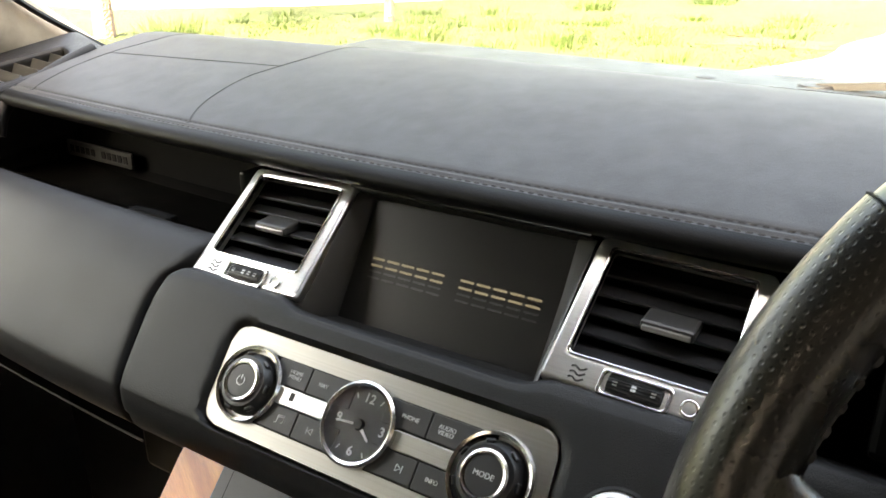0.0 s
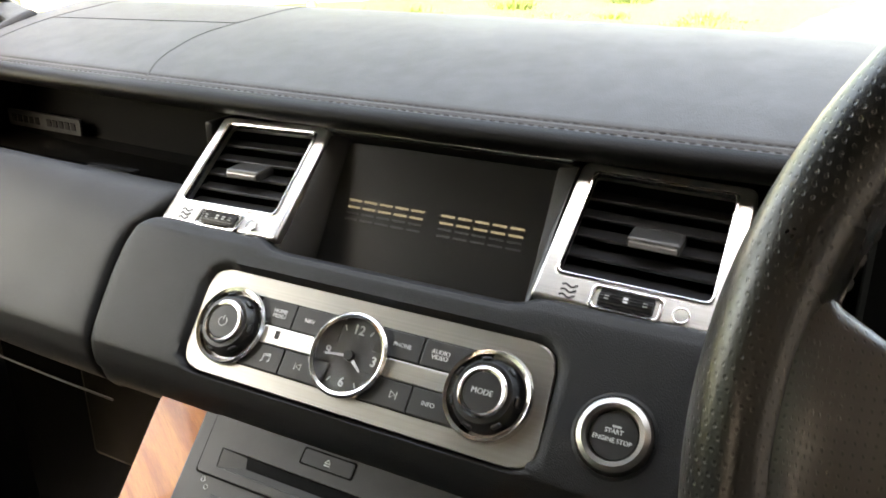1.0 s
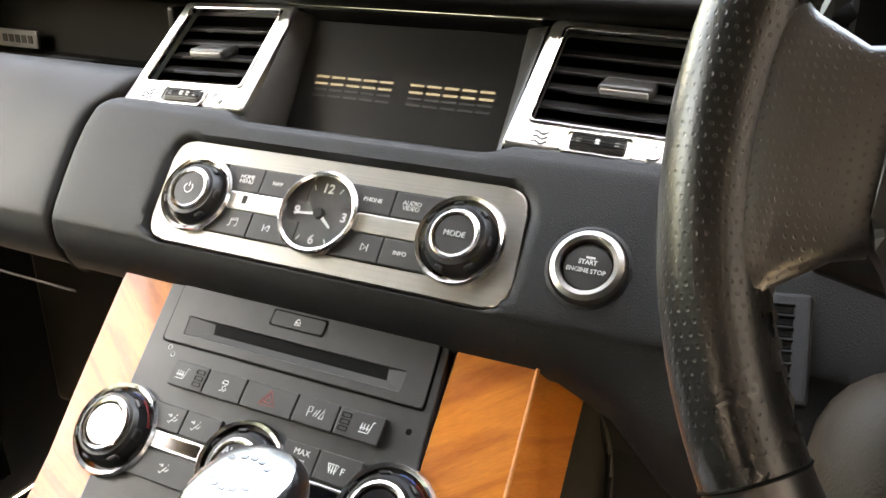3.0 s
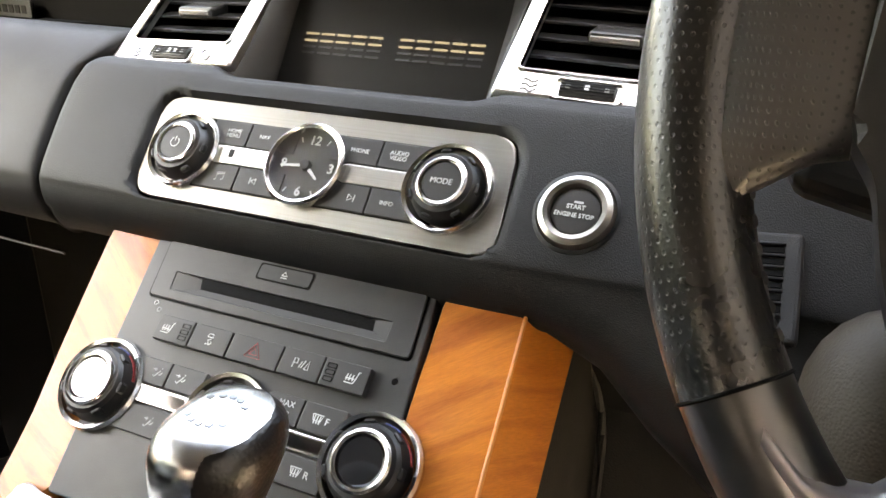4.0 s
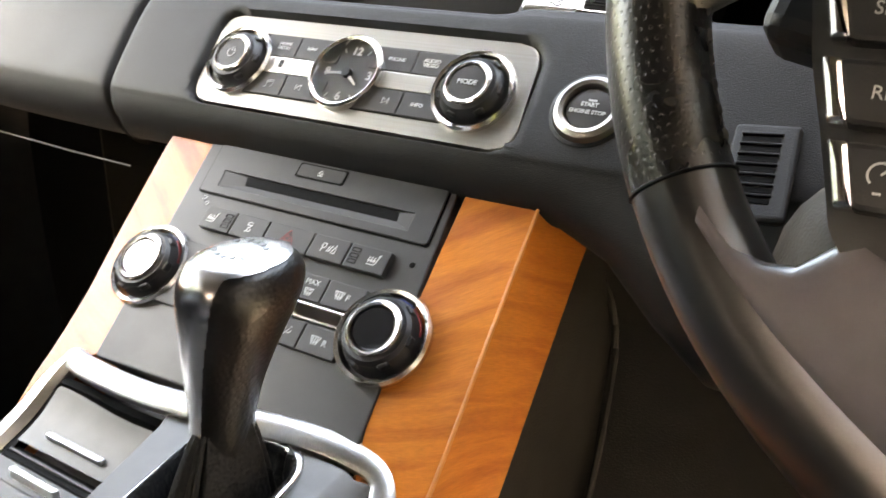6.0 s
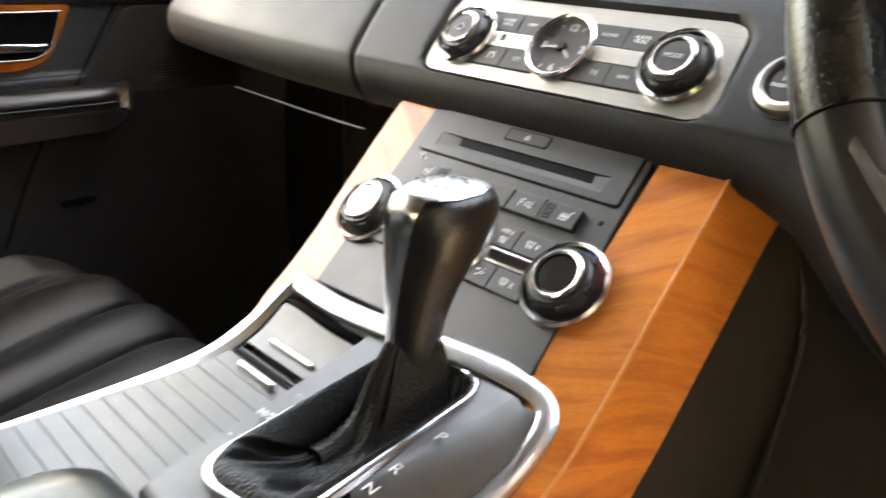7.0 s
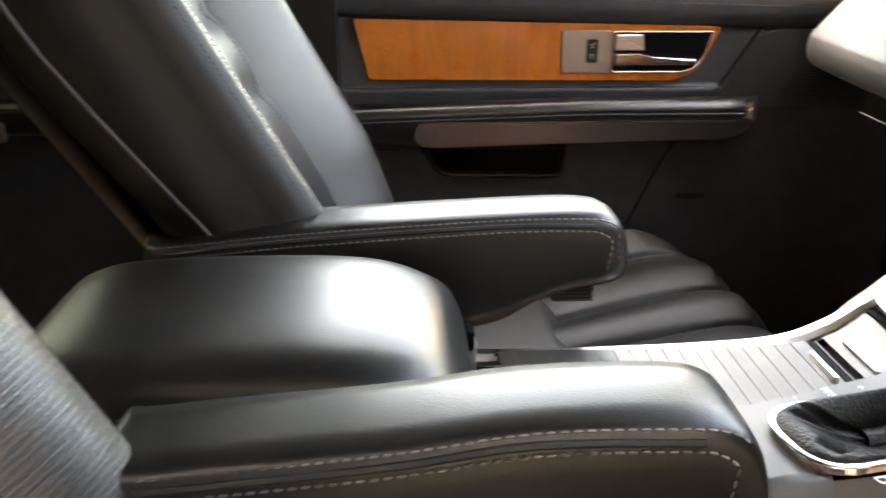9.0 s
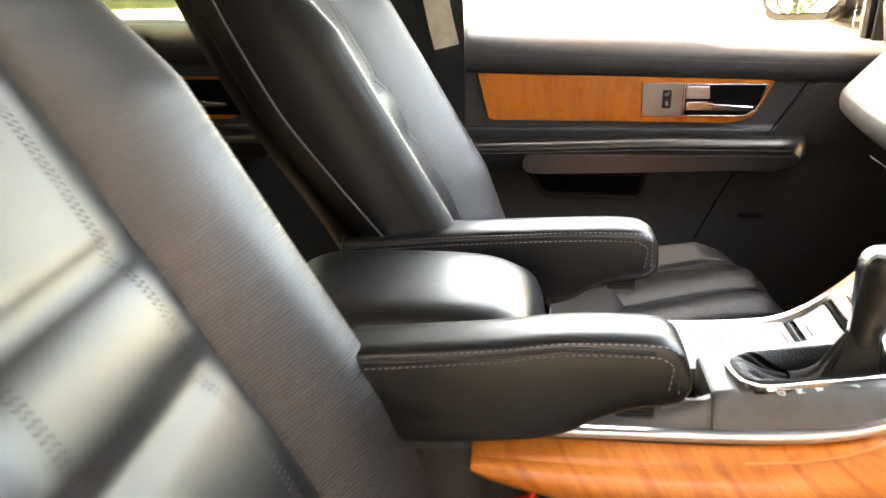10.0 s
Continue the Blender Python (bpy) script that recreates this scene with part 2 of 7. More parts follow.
def rounded(poly, r, n=4):
    """A polygon with its corners rounded; r: one radius or one for each corner."""
    out = []
    for i, p in enumerate(poly):
        rr = r[i] if isinstance(r, (list, tuple)) else r
        p, a, b = Vector(p), Vector(poly[i - 1]), Vector(poly[(i + 1) % len(poly)])
        da, db = (a - p), (b - p)
        rr = min(rr, 0.45 * da.length, 0.45 * db.length)
        if rr <= 0:
            out.append(tuple(p))
            continue
        s, e = p + da.normalized() * rr, p + db.normalized() * rr
        for k in range(n + 1):
            t = k / n
            q = (1 - t) ** 2 * s + 2 * t * (1 - t) * p + t * t * e
            out.append(tuple(q))
    return out


def prism(poly, z0, z1, bev=0.0, seg=2):
    bm = bmesh.new()
    bm.faces.layers.int.new("plain")
    lo = [bm.verts.new((x, y, z0)) for x, y in poly]
    hi = [bm.verts.new((x, y, z1)) for x, y in poly]
    bm.faces.new(lo[::-1])
    top = bm.faces.new(hi)
    for i in range(len(poly)):
        j = (i + 1) % len(poly)
        bm.faces.new((lo[i], lo[j], hi[j], hi[i]))
    if bev:
        bmesh.ops.bevel(bm, geom=list(top.edges), offset=bev, segments=seg, profile=0.5, affect="EDGES")
    return bm


def ring(outer, inner, z0, z1, bev=0.0, seg=2):
    """A flat frame between two outlines of the same count."""
    bm = bmesh.new()
    bm.faces.layers.int.new("plain")
    n = len(outer)
    rows = [[bm.verts.new((*p, z)) for p in o] for o, z in ((outer, z0), (outer, z1), (inner, z1), (inner, z0))]
    for a, b in zip(rows, rows[1:] + rows[:1]):
        for i in range(n):
            j = (i + 1) % n
            bm.faces.new((a[i], a[j], b[j], b[i]))
    if bev:
        es = [e for e in bm.edges if all(abs(v.co.z - z1) < 1e-7 for v in e.verts) and ((e.verts[0] in rows[1]) == (e.verts[1] in rows[1]))]
        bmesh.ops.bevel(bm, geom=es, offset=bev, segments=seg, profile=0.5, affect="EDGES")
    return bm


def lathe(profile, n=40):
    bm = bmesh.new()
    rows = [[bm.verts.new((r * math.cos(2 * math.pi * i / n), r * math.sin(2 * math.pi * i / n), z)) for i in range(n)] if r > 1e-6 else [bm.verts.new((0, 0, z))] for r, z in profile]
    for a, b in zip(rows, rows[1:]):
        for i in range(n):
            j = (i + 1) % n
            if len(a) == 1 and len(b) == 1:
                continue
            if len(a) == 1:
                bm.faces.new((a[0], b[i], b[j]))
            elif len(b) == 1:
                bm.faces.new((a[i], a[j], b[0]))
            else:
                bm.faces.new((a[i], a[j], b[j], b[i]))
    return bm


def loft(rows, wrap=False, ends=False, loop=False):
    """A skin over rows of points; wrap: each row is a closed ring; loop: last row meets first. UV in metres."""
    bm = bmesh.new()
    uvl = bm.loops.layers.uv.new("UVMap")
    R = [[bm.verts.new(p) for p in row] for row in rows]
    nr, nc = len(R), len(R[0])
    us, vs = [], []
    for row in R:
        a = [0.0]
        for k in range(nc if wrap else nc - 1):
            a.append(a[-1] + (row[(k + 1) % nc].co - row[k].co).length)
        us.append(a)
    acc = [0.0]
    mid = nc // 2
    for i in range(nr if loop else nr - 1):
        acc.append(acc[-1] + (R[(i + 1) % nr][mid].co - R[i][mid].co).length)
    for i in range(nr if loop else nr - 1):
        i2 = (i + 1) % nr
        for k in range(nc if wrap else nc - 1):
            k2 = (k + 1) % nc
            f = bm.faces.new((R[i][k], R[i][k2], R[i2][k2], R[i2][k]))
            for lp, (u, v) in zip(f.loops, ((us[i][k], acc[i]), (us[i][k + 1], acc[i]), (us[i2][k + 1], acc[i + 1]), (us[i2][k], acc[i + 1]))):
                lp[uvl].uv = (u, v)
    if ends and wrap:
        bm.faces.new(R[0][::-1])
        bm.faces.new(R[-1])
    return bm


def spline(pts, n=8, closed=False):
    """Catmull-Rom through points of any size."""
    pts = [Vector(p) for p in pts]
    out, m = [], len(pts)
    for i in range(m if closed else m - 1):
        if closed:
            p0, p1, p2, p3 = pts[i - 1], pts[i], pts[(i + 1) % m], pts[(i + 2) % m]
        else:
            p0, p1, p2, p3 = pts[max(i - 1, 0)], pts[i], pts[i + 1], pts[min(i + 2, m - 1)]
        for k in range(n):
            t = k / n
            out.append(0.5 * (2 * p1 + (p2 - p0) * t + (2 * p0 - 5 * p1 + 4 * p2 - p3) * t * t + (3 * p1 - p0 - 3 * p2 + p3) * t ** 3))
    if not closed:
        out.append(pts[-1])
    return out


def sweep(path, section, up=(0, 0, 1), closed=False, scale=None, ends=True):
    """A section (side, up) carried along a path; scale: a factor pair for each path point."""
    path = [Vector(p) for p in path]
    n, rows = len(path), []
    for i, p in enumerate(path):
        a = path[i - 1] if (closed or i) else p
        b = path[(i + 1) % n] if (closed or i < n - 1) else p
        d = (b - a).normalized()
        u = up(i) if callable(up) else Vector(up)
        s = d.cross(u).normalized()
        u = s.cross(d).normalized()
        f, h = scale(i / max(n - 1, 1)) if scale else (1, 1)
        rows.append([p + s * (x * f) + u * (y * h) for x, y in section])
    return loft(rows, True, ends and not closed, closed)


def circle(r, n=12, r2=None):
    return [(r * math.cos(2 * math.pi * i / n), (r2 or r) * math.sin(2 * math.pi * i / n)) for i in range(n)]


def dashes(path, length=0.004, gap=0.0022, r=0.0006, up=(0, 0, 1), lift=0.0):
    """Stitches: short rounded threads along a path."""
    pts = [Vector(p) for p in path]
    acc = [0.0]
    for a, b in zip(pts, pts[1:]):
        acc.append(acc[-1] + (b - a).length)

    def at(s):
        for i in range(len(pts) - 1):
            if acc[i + 1] >= s:
                return pts[i].lerp(pts[i + 1], (s - acc[i]) / max(acc[i + 1] - acc[i], 1e-9))
        return pts[-1]
    verts, faces, s = [], [], 0.0
    u = Vector(up)
    while s + length < acc[-1]:
        a, b = at(s), at(s + length)
        d = (b - a).normalized()
        side = d.cross(u).normalized()
        top = side.cross(d).normalized()
        k = len(verts)
        for q, f in ((0.0, 0.4), (0.25, 1.0), (0.75, 1.0), (1.0, 0.4)):
            c = a.lerp(b, q) + top * lift
            verts += [c + side * r * f, c + top * r * f * 1.3, c - side * r * f]
        for i in range(3):
            for j in range(2):
                o = k + 3 * i + j
                faces.append((o, o + 1, o + 4, o + 3))
        s += length + gap
    me = bpy.data.meshes.new("tmp")
    me.from_pydata([tuple(v) for v in verts], [], faces)
    bm = bmesh.new()
    bm.from_mesh(me)
    bpy.data.meshes.remove(me)
    return bm


def letters(text, size, bold=0.0, depth=0.0002):
    """Writing as a thin mesh, centred, in the xy plane."""
    c = bpy.data.curves.new("writing", "FONT")
    c.body, c.size, c.align_x, c.align_y, c.extrude, c.offset, c.resolution_u = text, size, "CENTER", "CENTER", depth, bold, 3
    c.space_line = 0.85
    o = bpy.data.objects.new("writing", c)
    scene.collection.objects.link(o)
    me = bpy.data.meshes.new_from_object(o.evaluated_get(bpy.context.evaluated_depsgraph_get()))
    bm = bmesh.new()
    bm.from_mesh(me)
    bpy.data.objects.remove(o)
    bpy.data.curves.remove(c)
    bpy.data.meshes.remove(me)
    return bm


def strokes(lines, w=0.0005, z=0.0002):
    """A small symbol from polylines."""
    bms = []
    for ln in lines:
        pts = [Vector((*p, 0)) for p in ln]
        bms.append(sweep(pts, [(-w / 2, 0), (w / 2, 0), (w / 2, z), (-w / 2, z)], (0, 0, 1)))
    return joined(*bms)


# ---- frames of reference ----
def tilt_frame(x, y, z, degrees_up):
    """x to the right, y up a surface that rises forward at this angle, z out of it."""
    return T(x, y, z) @ Matrix.Rotation(radians(degrees_up), 4, "X")


UPPER = tilt_frame(0.003, 0.0, 0.803, 39)     # audio panel and vents
LOWER = tilt_frame(0.004, -0.022, 0.752, 42)  # climate panel
AUDIO = tilt_frame(0.003, -0.0003, 0.8038, 48.5)  # audio plate, steeper than its surround
SCREEN = tilt_frame(0.004, 0.094, 0.8555, 57)
GROUND = -0.35

# ---- outside ----
random.seed(3)


def grass_material():
    m, N, L, b = material("meadow", (0.1, 0.15, 0.03), 0.9)
    v = coords(N, L)
    a = noise_tex(N, L, v, 0.6, 6.0, 0.65)
    f = noise_tex(N, L, v, 18.0, 6.0, 0.7)
    c = ramp(N, L, a, [(0.3, (0.030, 0.052, 0.006)), (0.5, (0.058, 0.076, 0.009)), (0.66, (0.085, 0.088, 0.014)), (0.8, (0.095, 0.070, 0.026))])
    mix = N.new("ShaderNodeMix")
    mix.data_type, mix.blend_type = "RGBA", "MULTIPLY"
    mix.inputs[0].default_value = 1.0
    L.new(c, mix.inputs[6])
    L.new(ramp(N, L, f, [(0.3, grey(0.55)), (0.7, grey(1.25))]), mix.inputs[7])
    L.new(mix.outputs[2], b.inputs["Base Color"])
    bump(N, L, b, f, 1.0, 0.05)
    return m


def gravel_material():
    m, N, L, b = material("pale_gravel", (0.5, 0.46, 0.4), 0.9)
    v = coords(N, L)
    a = noise_tex(N, L, v, 0.9, 5.0)
    f = noise_tex(N, L, v, 60.0, 5.0, 0.7)
    mix = N.new("ShaderNodeMix")
    mix.data_type, mix.blend_type = "RGBA", "MULTIPLY"
    mix.inputs[0].default_value = 1.0
    L.new(ramp(N, L, a, [(0.3, (0.52, 0.48, 0.41)), (0.7, (0.64, 0.60, 0.53))]), mix.inputs[6])
    L.new(ramp(N, L, f, [(0.3, grey(0.75)), (0.7, grey(1.1))]), mix.inputs[7])
    L.new(mix.outputs[2], b.inputs["Base Color"])
    bump(N, L, b, f, 0.8, 0.02)
    return m


M_GRASS, M_GRAVEL = grass_material(), gravel_material()
M_BLADE = material("grass_blade", (0.030, 0.058, 0.006), 0.6)[0]
M_LEAF = material("leaf", (0.07, 0.12, 0.025), 0.5)[0]
M_BARK = skin("bark", (0.16, 0.12, 0.09), 0.9, 40, 0.02, 1.0)

rows = []
for i in range(61):
    x = -150 + 5 * i
    rows.append([(x, -150 + 5 * k, GROUND + 0.0015 * max(0, math.hypot(x, -150 + 5 * k) - 30) * math.sin(0.05 * x)) for k in range(61)])
solo("ground", loft(rows), M_GRASS, "sunlit meadow of yellowish green grass round the car", "ground", kind="structure")


def patch(name, poly, mat, label, z):
    bm = prism(poly, z - 0.02, z)
    return solo(name, bm, mat, label, "road", kind="structure")


def ragged(poly, amp, n=14):
    pts = []
    for i, p in enumerate(poly):
        q = poly[(i + 1) % len(poly)]
        for k in range(n):
            t = k / n
            a = noise.noise((i * 7.1 + t * 4, 3.3, 0.5)) * amp
            pts.append((p[0] + (q[0] - p[0]) * t + a, p[1] + (q[1] - p[1]) * t + a * 0.7))
    return pts


patch("track", ragged([(-1.9, 7.3), (-0.9, 14), (1.5, 40), (14, 40), (14, 5), (2.0, 3.0), (1.3, -40), (-12, -40), (-17, -6), (-17, 0.5), (-11, 3.2), (-4.2, 4.0)], 0.5), M_GRAVEL,
      "pale sun-bleached gravel track beside the meadow", GROUND + 0.012)
patch("far_track", ragged([(-40, 9.8), (-12, 8.0), (-9.3, 10.2), (-7.5, 12.6), (-3.0, 14.8), (0.0, 16.5), (0, 30), (-40, 30)], 0.4), M_GRAVEL, "pale gravel yard beyond the meadow", GROUND + 0.008)
patch("bare_earth", ragged([(-2.7, 9.3), (-1.5, 9.5), (-1.4, 10.1), (-2.6, 10.2)], 0.3), skin("red_earth", (0.050, 0.022, 0.014), 0.95, 12, 0.02, 0.8), "patch of bare reddish earth in the grass", GROUND + 0.006)

# tufts of grass
verts, faces = [], []


def blades(x, y, n, height, spread):
    for _ in range(n):
        a, r = random.uniform(0, 6.283), spread * random.random() ** 0.7
        bx, by = x + r * math.cos(a), y + r * math.sin(a)
        h, w, ln = height * random.uniform(0.5, 1.1), 0.008, random.uniform(0.1, 0.5) * height
        c, s = math.cos(a + 1.57), math.sin(a + 1.57)
        k = len(verts)
        verts.extend([(bx - w * c, by - w * s, GROUND), (bx + w * c, by + w * s, GROUND), (bx + 0.6 * ln * math.cos(a), by + 0.6 * ln * math.sin(a), GROUND + 0.7 * h), (bx + ln * math.cos(a), by + ln * math.sin(a), GROUND + h)])
        faces.extend([(k, k + 1, k + 2), (k + 1, k + 3, k + 2)])


for _ in range(230):
    q, f = random.uniform(0, 1), random.uniform(0, 1)
    x = -9.5 + 8.0 * q
    y = 5.0 + 3.0 * q + f * 4.5
    big = random.random() < 0.16
    blades(x, y, 60 if big else 26, random.uniform(0.08, 0.15) if big else random.uniform(0.03, 0.06), 0.30 if big else 0.3)
for x, y, n, h in ((-8.55, 6.80, 150, 0.24), (-4.2, 8.6, 130, 0.18), (-6.2, 8.25, 90, 0.16), (-5.7, 8.1, 110, 0.17), (-5.3, 9.35, 90, 0.16), (-6.6, 9.3, 80, 0.15), (-3.6, 9.9, 60, 0.12), (-5.3, 12.0, 160, 0.2), (-4.0, 13.6, 160, 0.2)):
    blades(x, y, n, h, 0.42)
me = bpy.data.meshes.new("grass_tufts")
me.from_pydata(verts, [], faces)
me.materials.append(M_BLADE)
tagged(new("grass_tufts", me), "uneven tufts of fresh green grass in the meadow", "grass", kind="stuff")


def tree(name, x, y, height, girth, crown_r, crown_z, leaves, label, group):
    root = thing(name, T(x, y, GROUND), label, "tree", group)
    bms = []
    trunk = spline([(0, 0, -0.05), (0.04 * girth, 0.02, height * 0.25), (-0.1 * girth, 0.05, height * 0.55), (0.05, -0.04, height)], 6)
    bms.append(sweep(trunk, circle(girth, 9), (1, 0, 0), scale=lambda t: (1.25 - t, 1.25 - t)))
    tips = []
    for _ in range(9):
        a, h = random.uniform(0, 6.283), height * random.uniform(0.35, 0.9)
        ln = crown_r * random.uniform(0.6, 1.0)
        base = Vector((0, 0, h))
        tip = base + Vector((math.cos(a) * ln, math.sin(a) * ln, ln * random.uniform(0.2, 0.8)))
        bms.append(sweep(spline([base, base.lerp(tip, 0.5) + Vector((0, 0, 0.12 * ln)), tip], 4), circle(girth * 0.3, 6), (0.3, 0.2, 1), scale=lambda t: (1.1 - t, 1.1 - t)))
        tips.append(tip)
    part("trunk", joined(*bms), M_BARK, root, "rough grey-brown bark")
    vs, fs = [], []
    centres = tips + [Vector((random.gauss(0, 0.45) * crown_r, random.gauss(0, 0.45) * crown_r, crown_z + random.gauss(0, 0.35) * crown_r)) for _ in range(26)]
    for _ in range(leaves):
        c = random.choice(centres)
        p = c + Vector((random.gauss(0, 1), random.gauss(0, 1), random.gauss(0, 0.8))) * crown_r * 0.2
        a = Vector((random.gauss(0, 1), random.gauss(0, 1), random.gauss(0, 1))).normalized() * 0.09
        b2 = a.cross(Vector((random.gauss(0, 1), random.gauss(0, 1), random.gauss(0, 1)))).normalized() * 0.05
        k = len(vs)
        vs.extend([p - a, p + b2, p + a, p - b2])
        fs.append((k, k + 1, k + 2, k + 3))
    me = bpy.data.meshes.new("crown")
    me.from_pydata([tuple(v) for v in vs], [], fs)
    me.materials.append(M_LEAF)
    o = new("crown", me)
    o.parent = root
    tagged(o, "loose green leaves")


tree("tree", -9.05, 6.2, 5.0, 0.11, 2.2, 4.6, 2600, "slim tree with a pale bare trunk in the meadow", "meadow trees")
tree("tree", -7.0, 9.2, 5.5, 0.06, 2.2, 5.0, 2600, "thin young tree standing in the meadow", "meadow trees")
for i in range(16):
    ang = radians(172 + 9.5 * i + random.uniform(-2, 2))
    d = random.uniform(19, 24)
    tree("tree", d * math.cos(ang), d * math.sin(ang), 4.2, 0.16, 2.9, 2.6, 2400, "dense leafy tree at the edge of the yard", "boundary trees")


# ---- car shell ----
car_floor = joined(rbox(1.44, 2.6, 0.05, 0.01, 2, T(0, -0.7, 0.16)), rbox(1.44, 0.06, 0.6, 0.01, 2, T(0, 0.60, 0.45)), rbox(0.26, 2.2, 0.30, 0.05, 3, T(0, -0.7, 0.32)))
solo("floor", car_floor, M_CARPET, "dark carpeted car floor with a centre tunnel", "floor", kind="structure")


def sheet(rows, thick):
    """A thin shell: the rows and their copy moved by a vector."""
    t = Vector(thick)
    ring_rows = [[Vector(p) for p in r] + [Vector(p) + t for p in reversed(r)] for r in rows]
    return loft(ring_rows, True, True)


roof_rows = []
for k in range(13):
    x = -0.62 + 1.24 * k / 12
    dz = -0.05 * (x / 0.62) ** 2
    roof_rows.append([(x, 0.02, 1.37 + dz), (x, -0.4, 1.42 + dz), (x, -1.0, 1.43 + dz), (x, -1.7, 1.41 + dz), (x, -2.1, 1.36 + dz)])
solo("ceiling", sheet(roof_rows, (0, 0, 0.03)), M_LINER, "headliner of the car, unseen, made dark grey to cut bounced light", "ceiling", kind="structure")

wind_rows = []
for k in range(13):
    x = -0.68 + 1.36 * k / 12
    bow = -0.16 * (x / 0.68) ** 2
    wind_rows.append([(x * (1 - 0.11 * t), 0.80 + bow + (0.02 - 0.80 - bow) * t, 0.845 + (1.385 - 0.845) * t + 0.03 * math.sin(math.pi * t)) for t in (0, 0.25, 0.5, 0.75, 1)])
ws = solo("windscreen", sheet(wind_rows, (0, 0.003, 0.004)), M_GLASS, "clear raked windscreen above the dashboard", "windscreen", kind="structure")
ws.visible_shadow = False

for sx, name in ((-1, "pillar_left"), (1, "pillar_right")):
    p = spline([(sx * 0.748, 0.40, 0.83), (sx * 0.748, 0.26, 0.935), (sx * 0.735, 0.15, 1.04), (sx * 0.70, 0.02, 1.19), (sx * 0.645, -0.10, 1.355)], 6)
    solo(name, sweep(p, circle(0.045, 14, 0.060), (0, 0, 1)), M_BEIGE, "pale beige windscreen pillar trim", "pillar", kind="structure")
    p = [(sx * 0.728, 0.38, 0.90), (sx * 0.728, 0.262, 0.975), (sx * 0.715, 0.15, 1.075), (sx * 0.68, 0.02, 1.22)]
    solo("seal_" + name[7:], sweep(spline([(a - sx * 0.028, b - 0.012, c + 0.01) for a, b, c in p], 6), circle(0.004, 8), (0, 0, 1)), M_BLACK, "thin black rubber windscreen seal", "seal", kind="structure")

# scuttle, bonnet and wiper in front of the glass
bon = []
for k in range(15):
    x = -0.80 + 1.6 * k / 14
    cz = -0.05 * (x / 0.8) ** 4 + 0.028 * math.exp(-((abs(x) - 0.5) / 0.2) ** 2)
    bon.append([(x, 0.80 - 0.12 * (x / 0.8) ** 2, 0.850 + cz + 0.012 * (x > 0)), (x, 1.0, 0.822 + cz + 0.012 * (x > 0)), (x, 1.3, 0.755 + cz), (x, 1.6, 0.690 + cz), (x, 1.85, 0.60 + cz), (x, 1.92, 0.3)])
solo("bonnet", sheet(bon, (0, 0, -0.02)), M_PAINT, "bronze painted car bonnet in sunlight", "bonnet", kind="structure")
solo("scuttle", rbox(1.35, 0.20, 0.03, 0.01, 2, T(0, 0.78, 0.856)), M_BLACK, "black plastic scuttle under the windscreen", "scuttle", kind="structure")
wiper = thing("windscreen_wiper", T(0.075, 0.80, 0.872), "black windscreen wiper parked on the scuttle", "wiper")
part("arm", sweep(spline([(0.0, 0, 0), (0.15, 0.005, 0.012), (0.38, -0.02, 0.006)], 6), [(-0.008, -0.004), (0.008, -0.004), (0.006, 0.005), (-0.006, 0.005)]), M_BLACK, wiper)
part("hub", lathe([(0, 0.004), (0.02, 0.003), (0.026, -0.004), (0.026, -0.012), (0, -0.012)], 20), M_BLACK, wiper)
part("blade", sweep([(-0.05, -0.03, 0.002), (0.45, -0.03, 0.002)], [(-0.006, 0), (0.006, 0), (0.002, -0.014), (-0.002, -0.014)]), M_BLACK, wiper)
noz = thing("washer_nozzle", T(-0.062, 0.80, 0.864), "small black washer nozzle on the bonnet edge", "nozzle")
part("dome", lathe([(0, 0.010), (0.012, 0.008), (0.02, 0.002), (0.022, -0.002), (0, -0.002)], 20), M_BLACK, noz)


# ---- dashboard ----
dash = thing("dashboard", T(0, 0, 0), "black leather-topped dashboard with stitched edge and open shelf", "dashboard")


def lip_y(x):
    return 0.098 + 0.105 * (abs(x) / 0.55) ** 2 * 0.32


def dash_profile(x):
    """From under the lip, over the stitched edge and the crest, to the glass."""
    y0 = lip_y(x)
    drop = -0.006 * (x / 0.6) ** 2
    pts = [(y0 + 0.060, 0.8985), (y0 + 0.030, 0.8990), (y0 + 0.010, 0.9020), (y0 - 0.001, 0.9080), (y0 - 0.0025, 0.9140), (y0 + 0.0020, 0.9185), (y0 + 0.0080, 0.9203), (y0 + 0.0100, 0.9206), (y0 + 0.0128, 0.9226), (y0 + 0.0155, 0.9218), (y0 + 0.0180, 0.9228), (y0 + 0.0230, 0.9250),
           (y0 + 0.06, 0.9350), (y0 + 0.11, 0.9460), (y0 + 0.16, 0.9535), (0.315, 0.9560), (0.350, 0.9520), (0.385, 0.9420), (0.44, 0.9220), (0.55, 0.885), (0.72, 0.845)]
    return [(y, z + drop) for y, z in pts]


rows = []
xs = [-0.56 + 0.02 * i for i in range(59)]
for x in xs:
    rows.append([Vector((x, p.x, p.y)) for p in spline([Vector((a, b)) for a, b in dash_profile(x)], 3)])
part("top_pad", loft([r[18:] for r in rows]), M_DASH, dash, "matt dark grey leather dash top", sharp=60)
part("lip", loft([r[:19] for r in rows]), M_LIP, dash, "rolled leather lip under the stitching, coloured darker for shade", sharp=60)


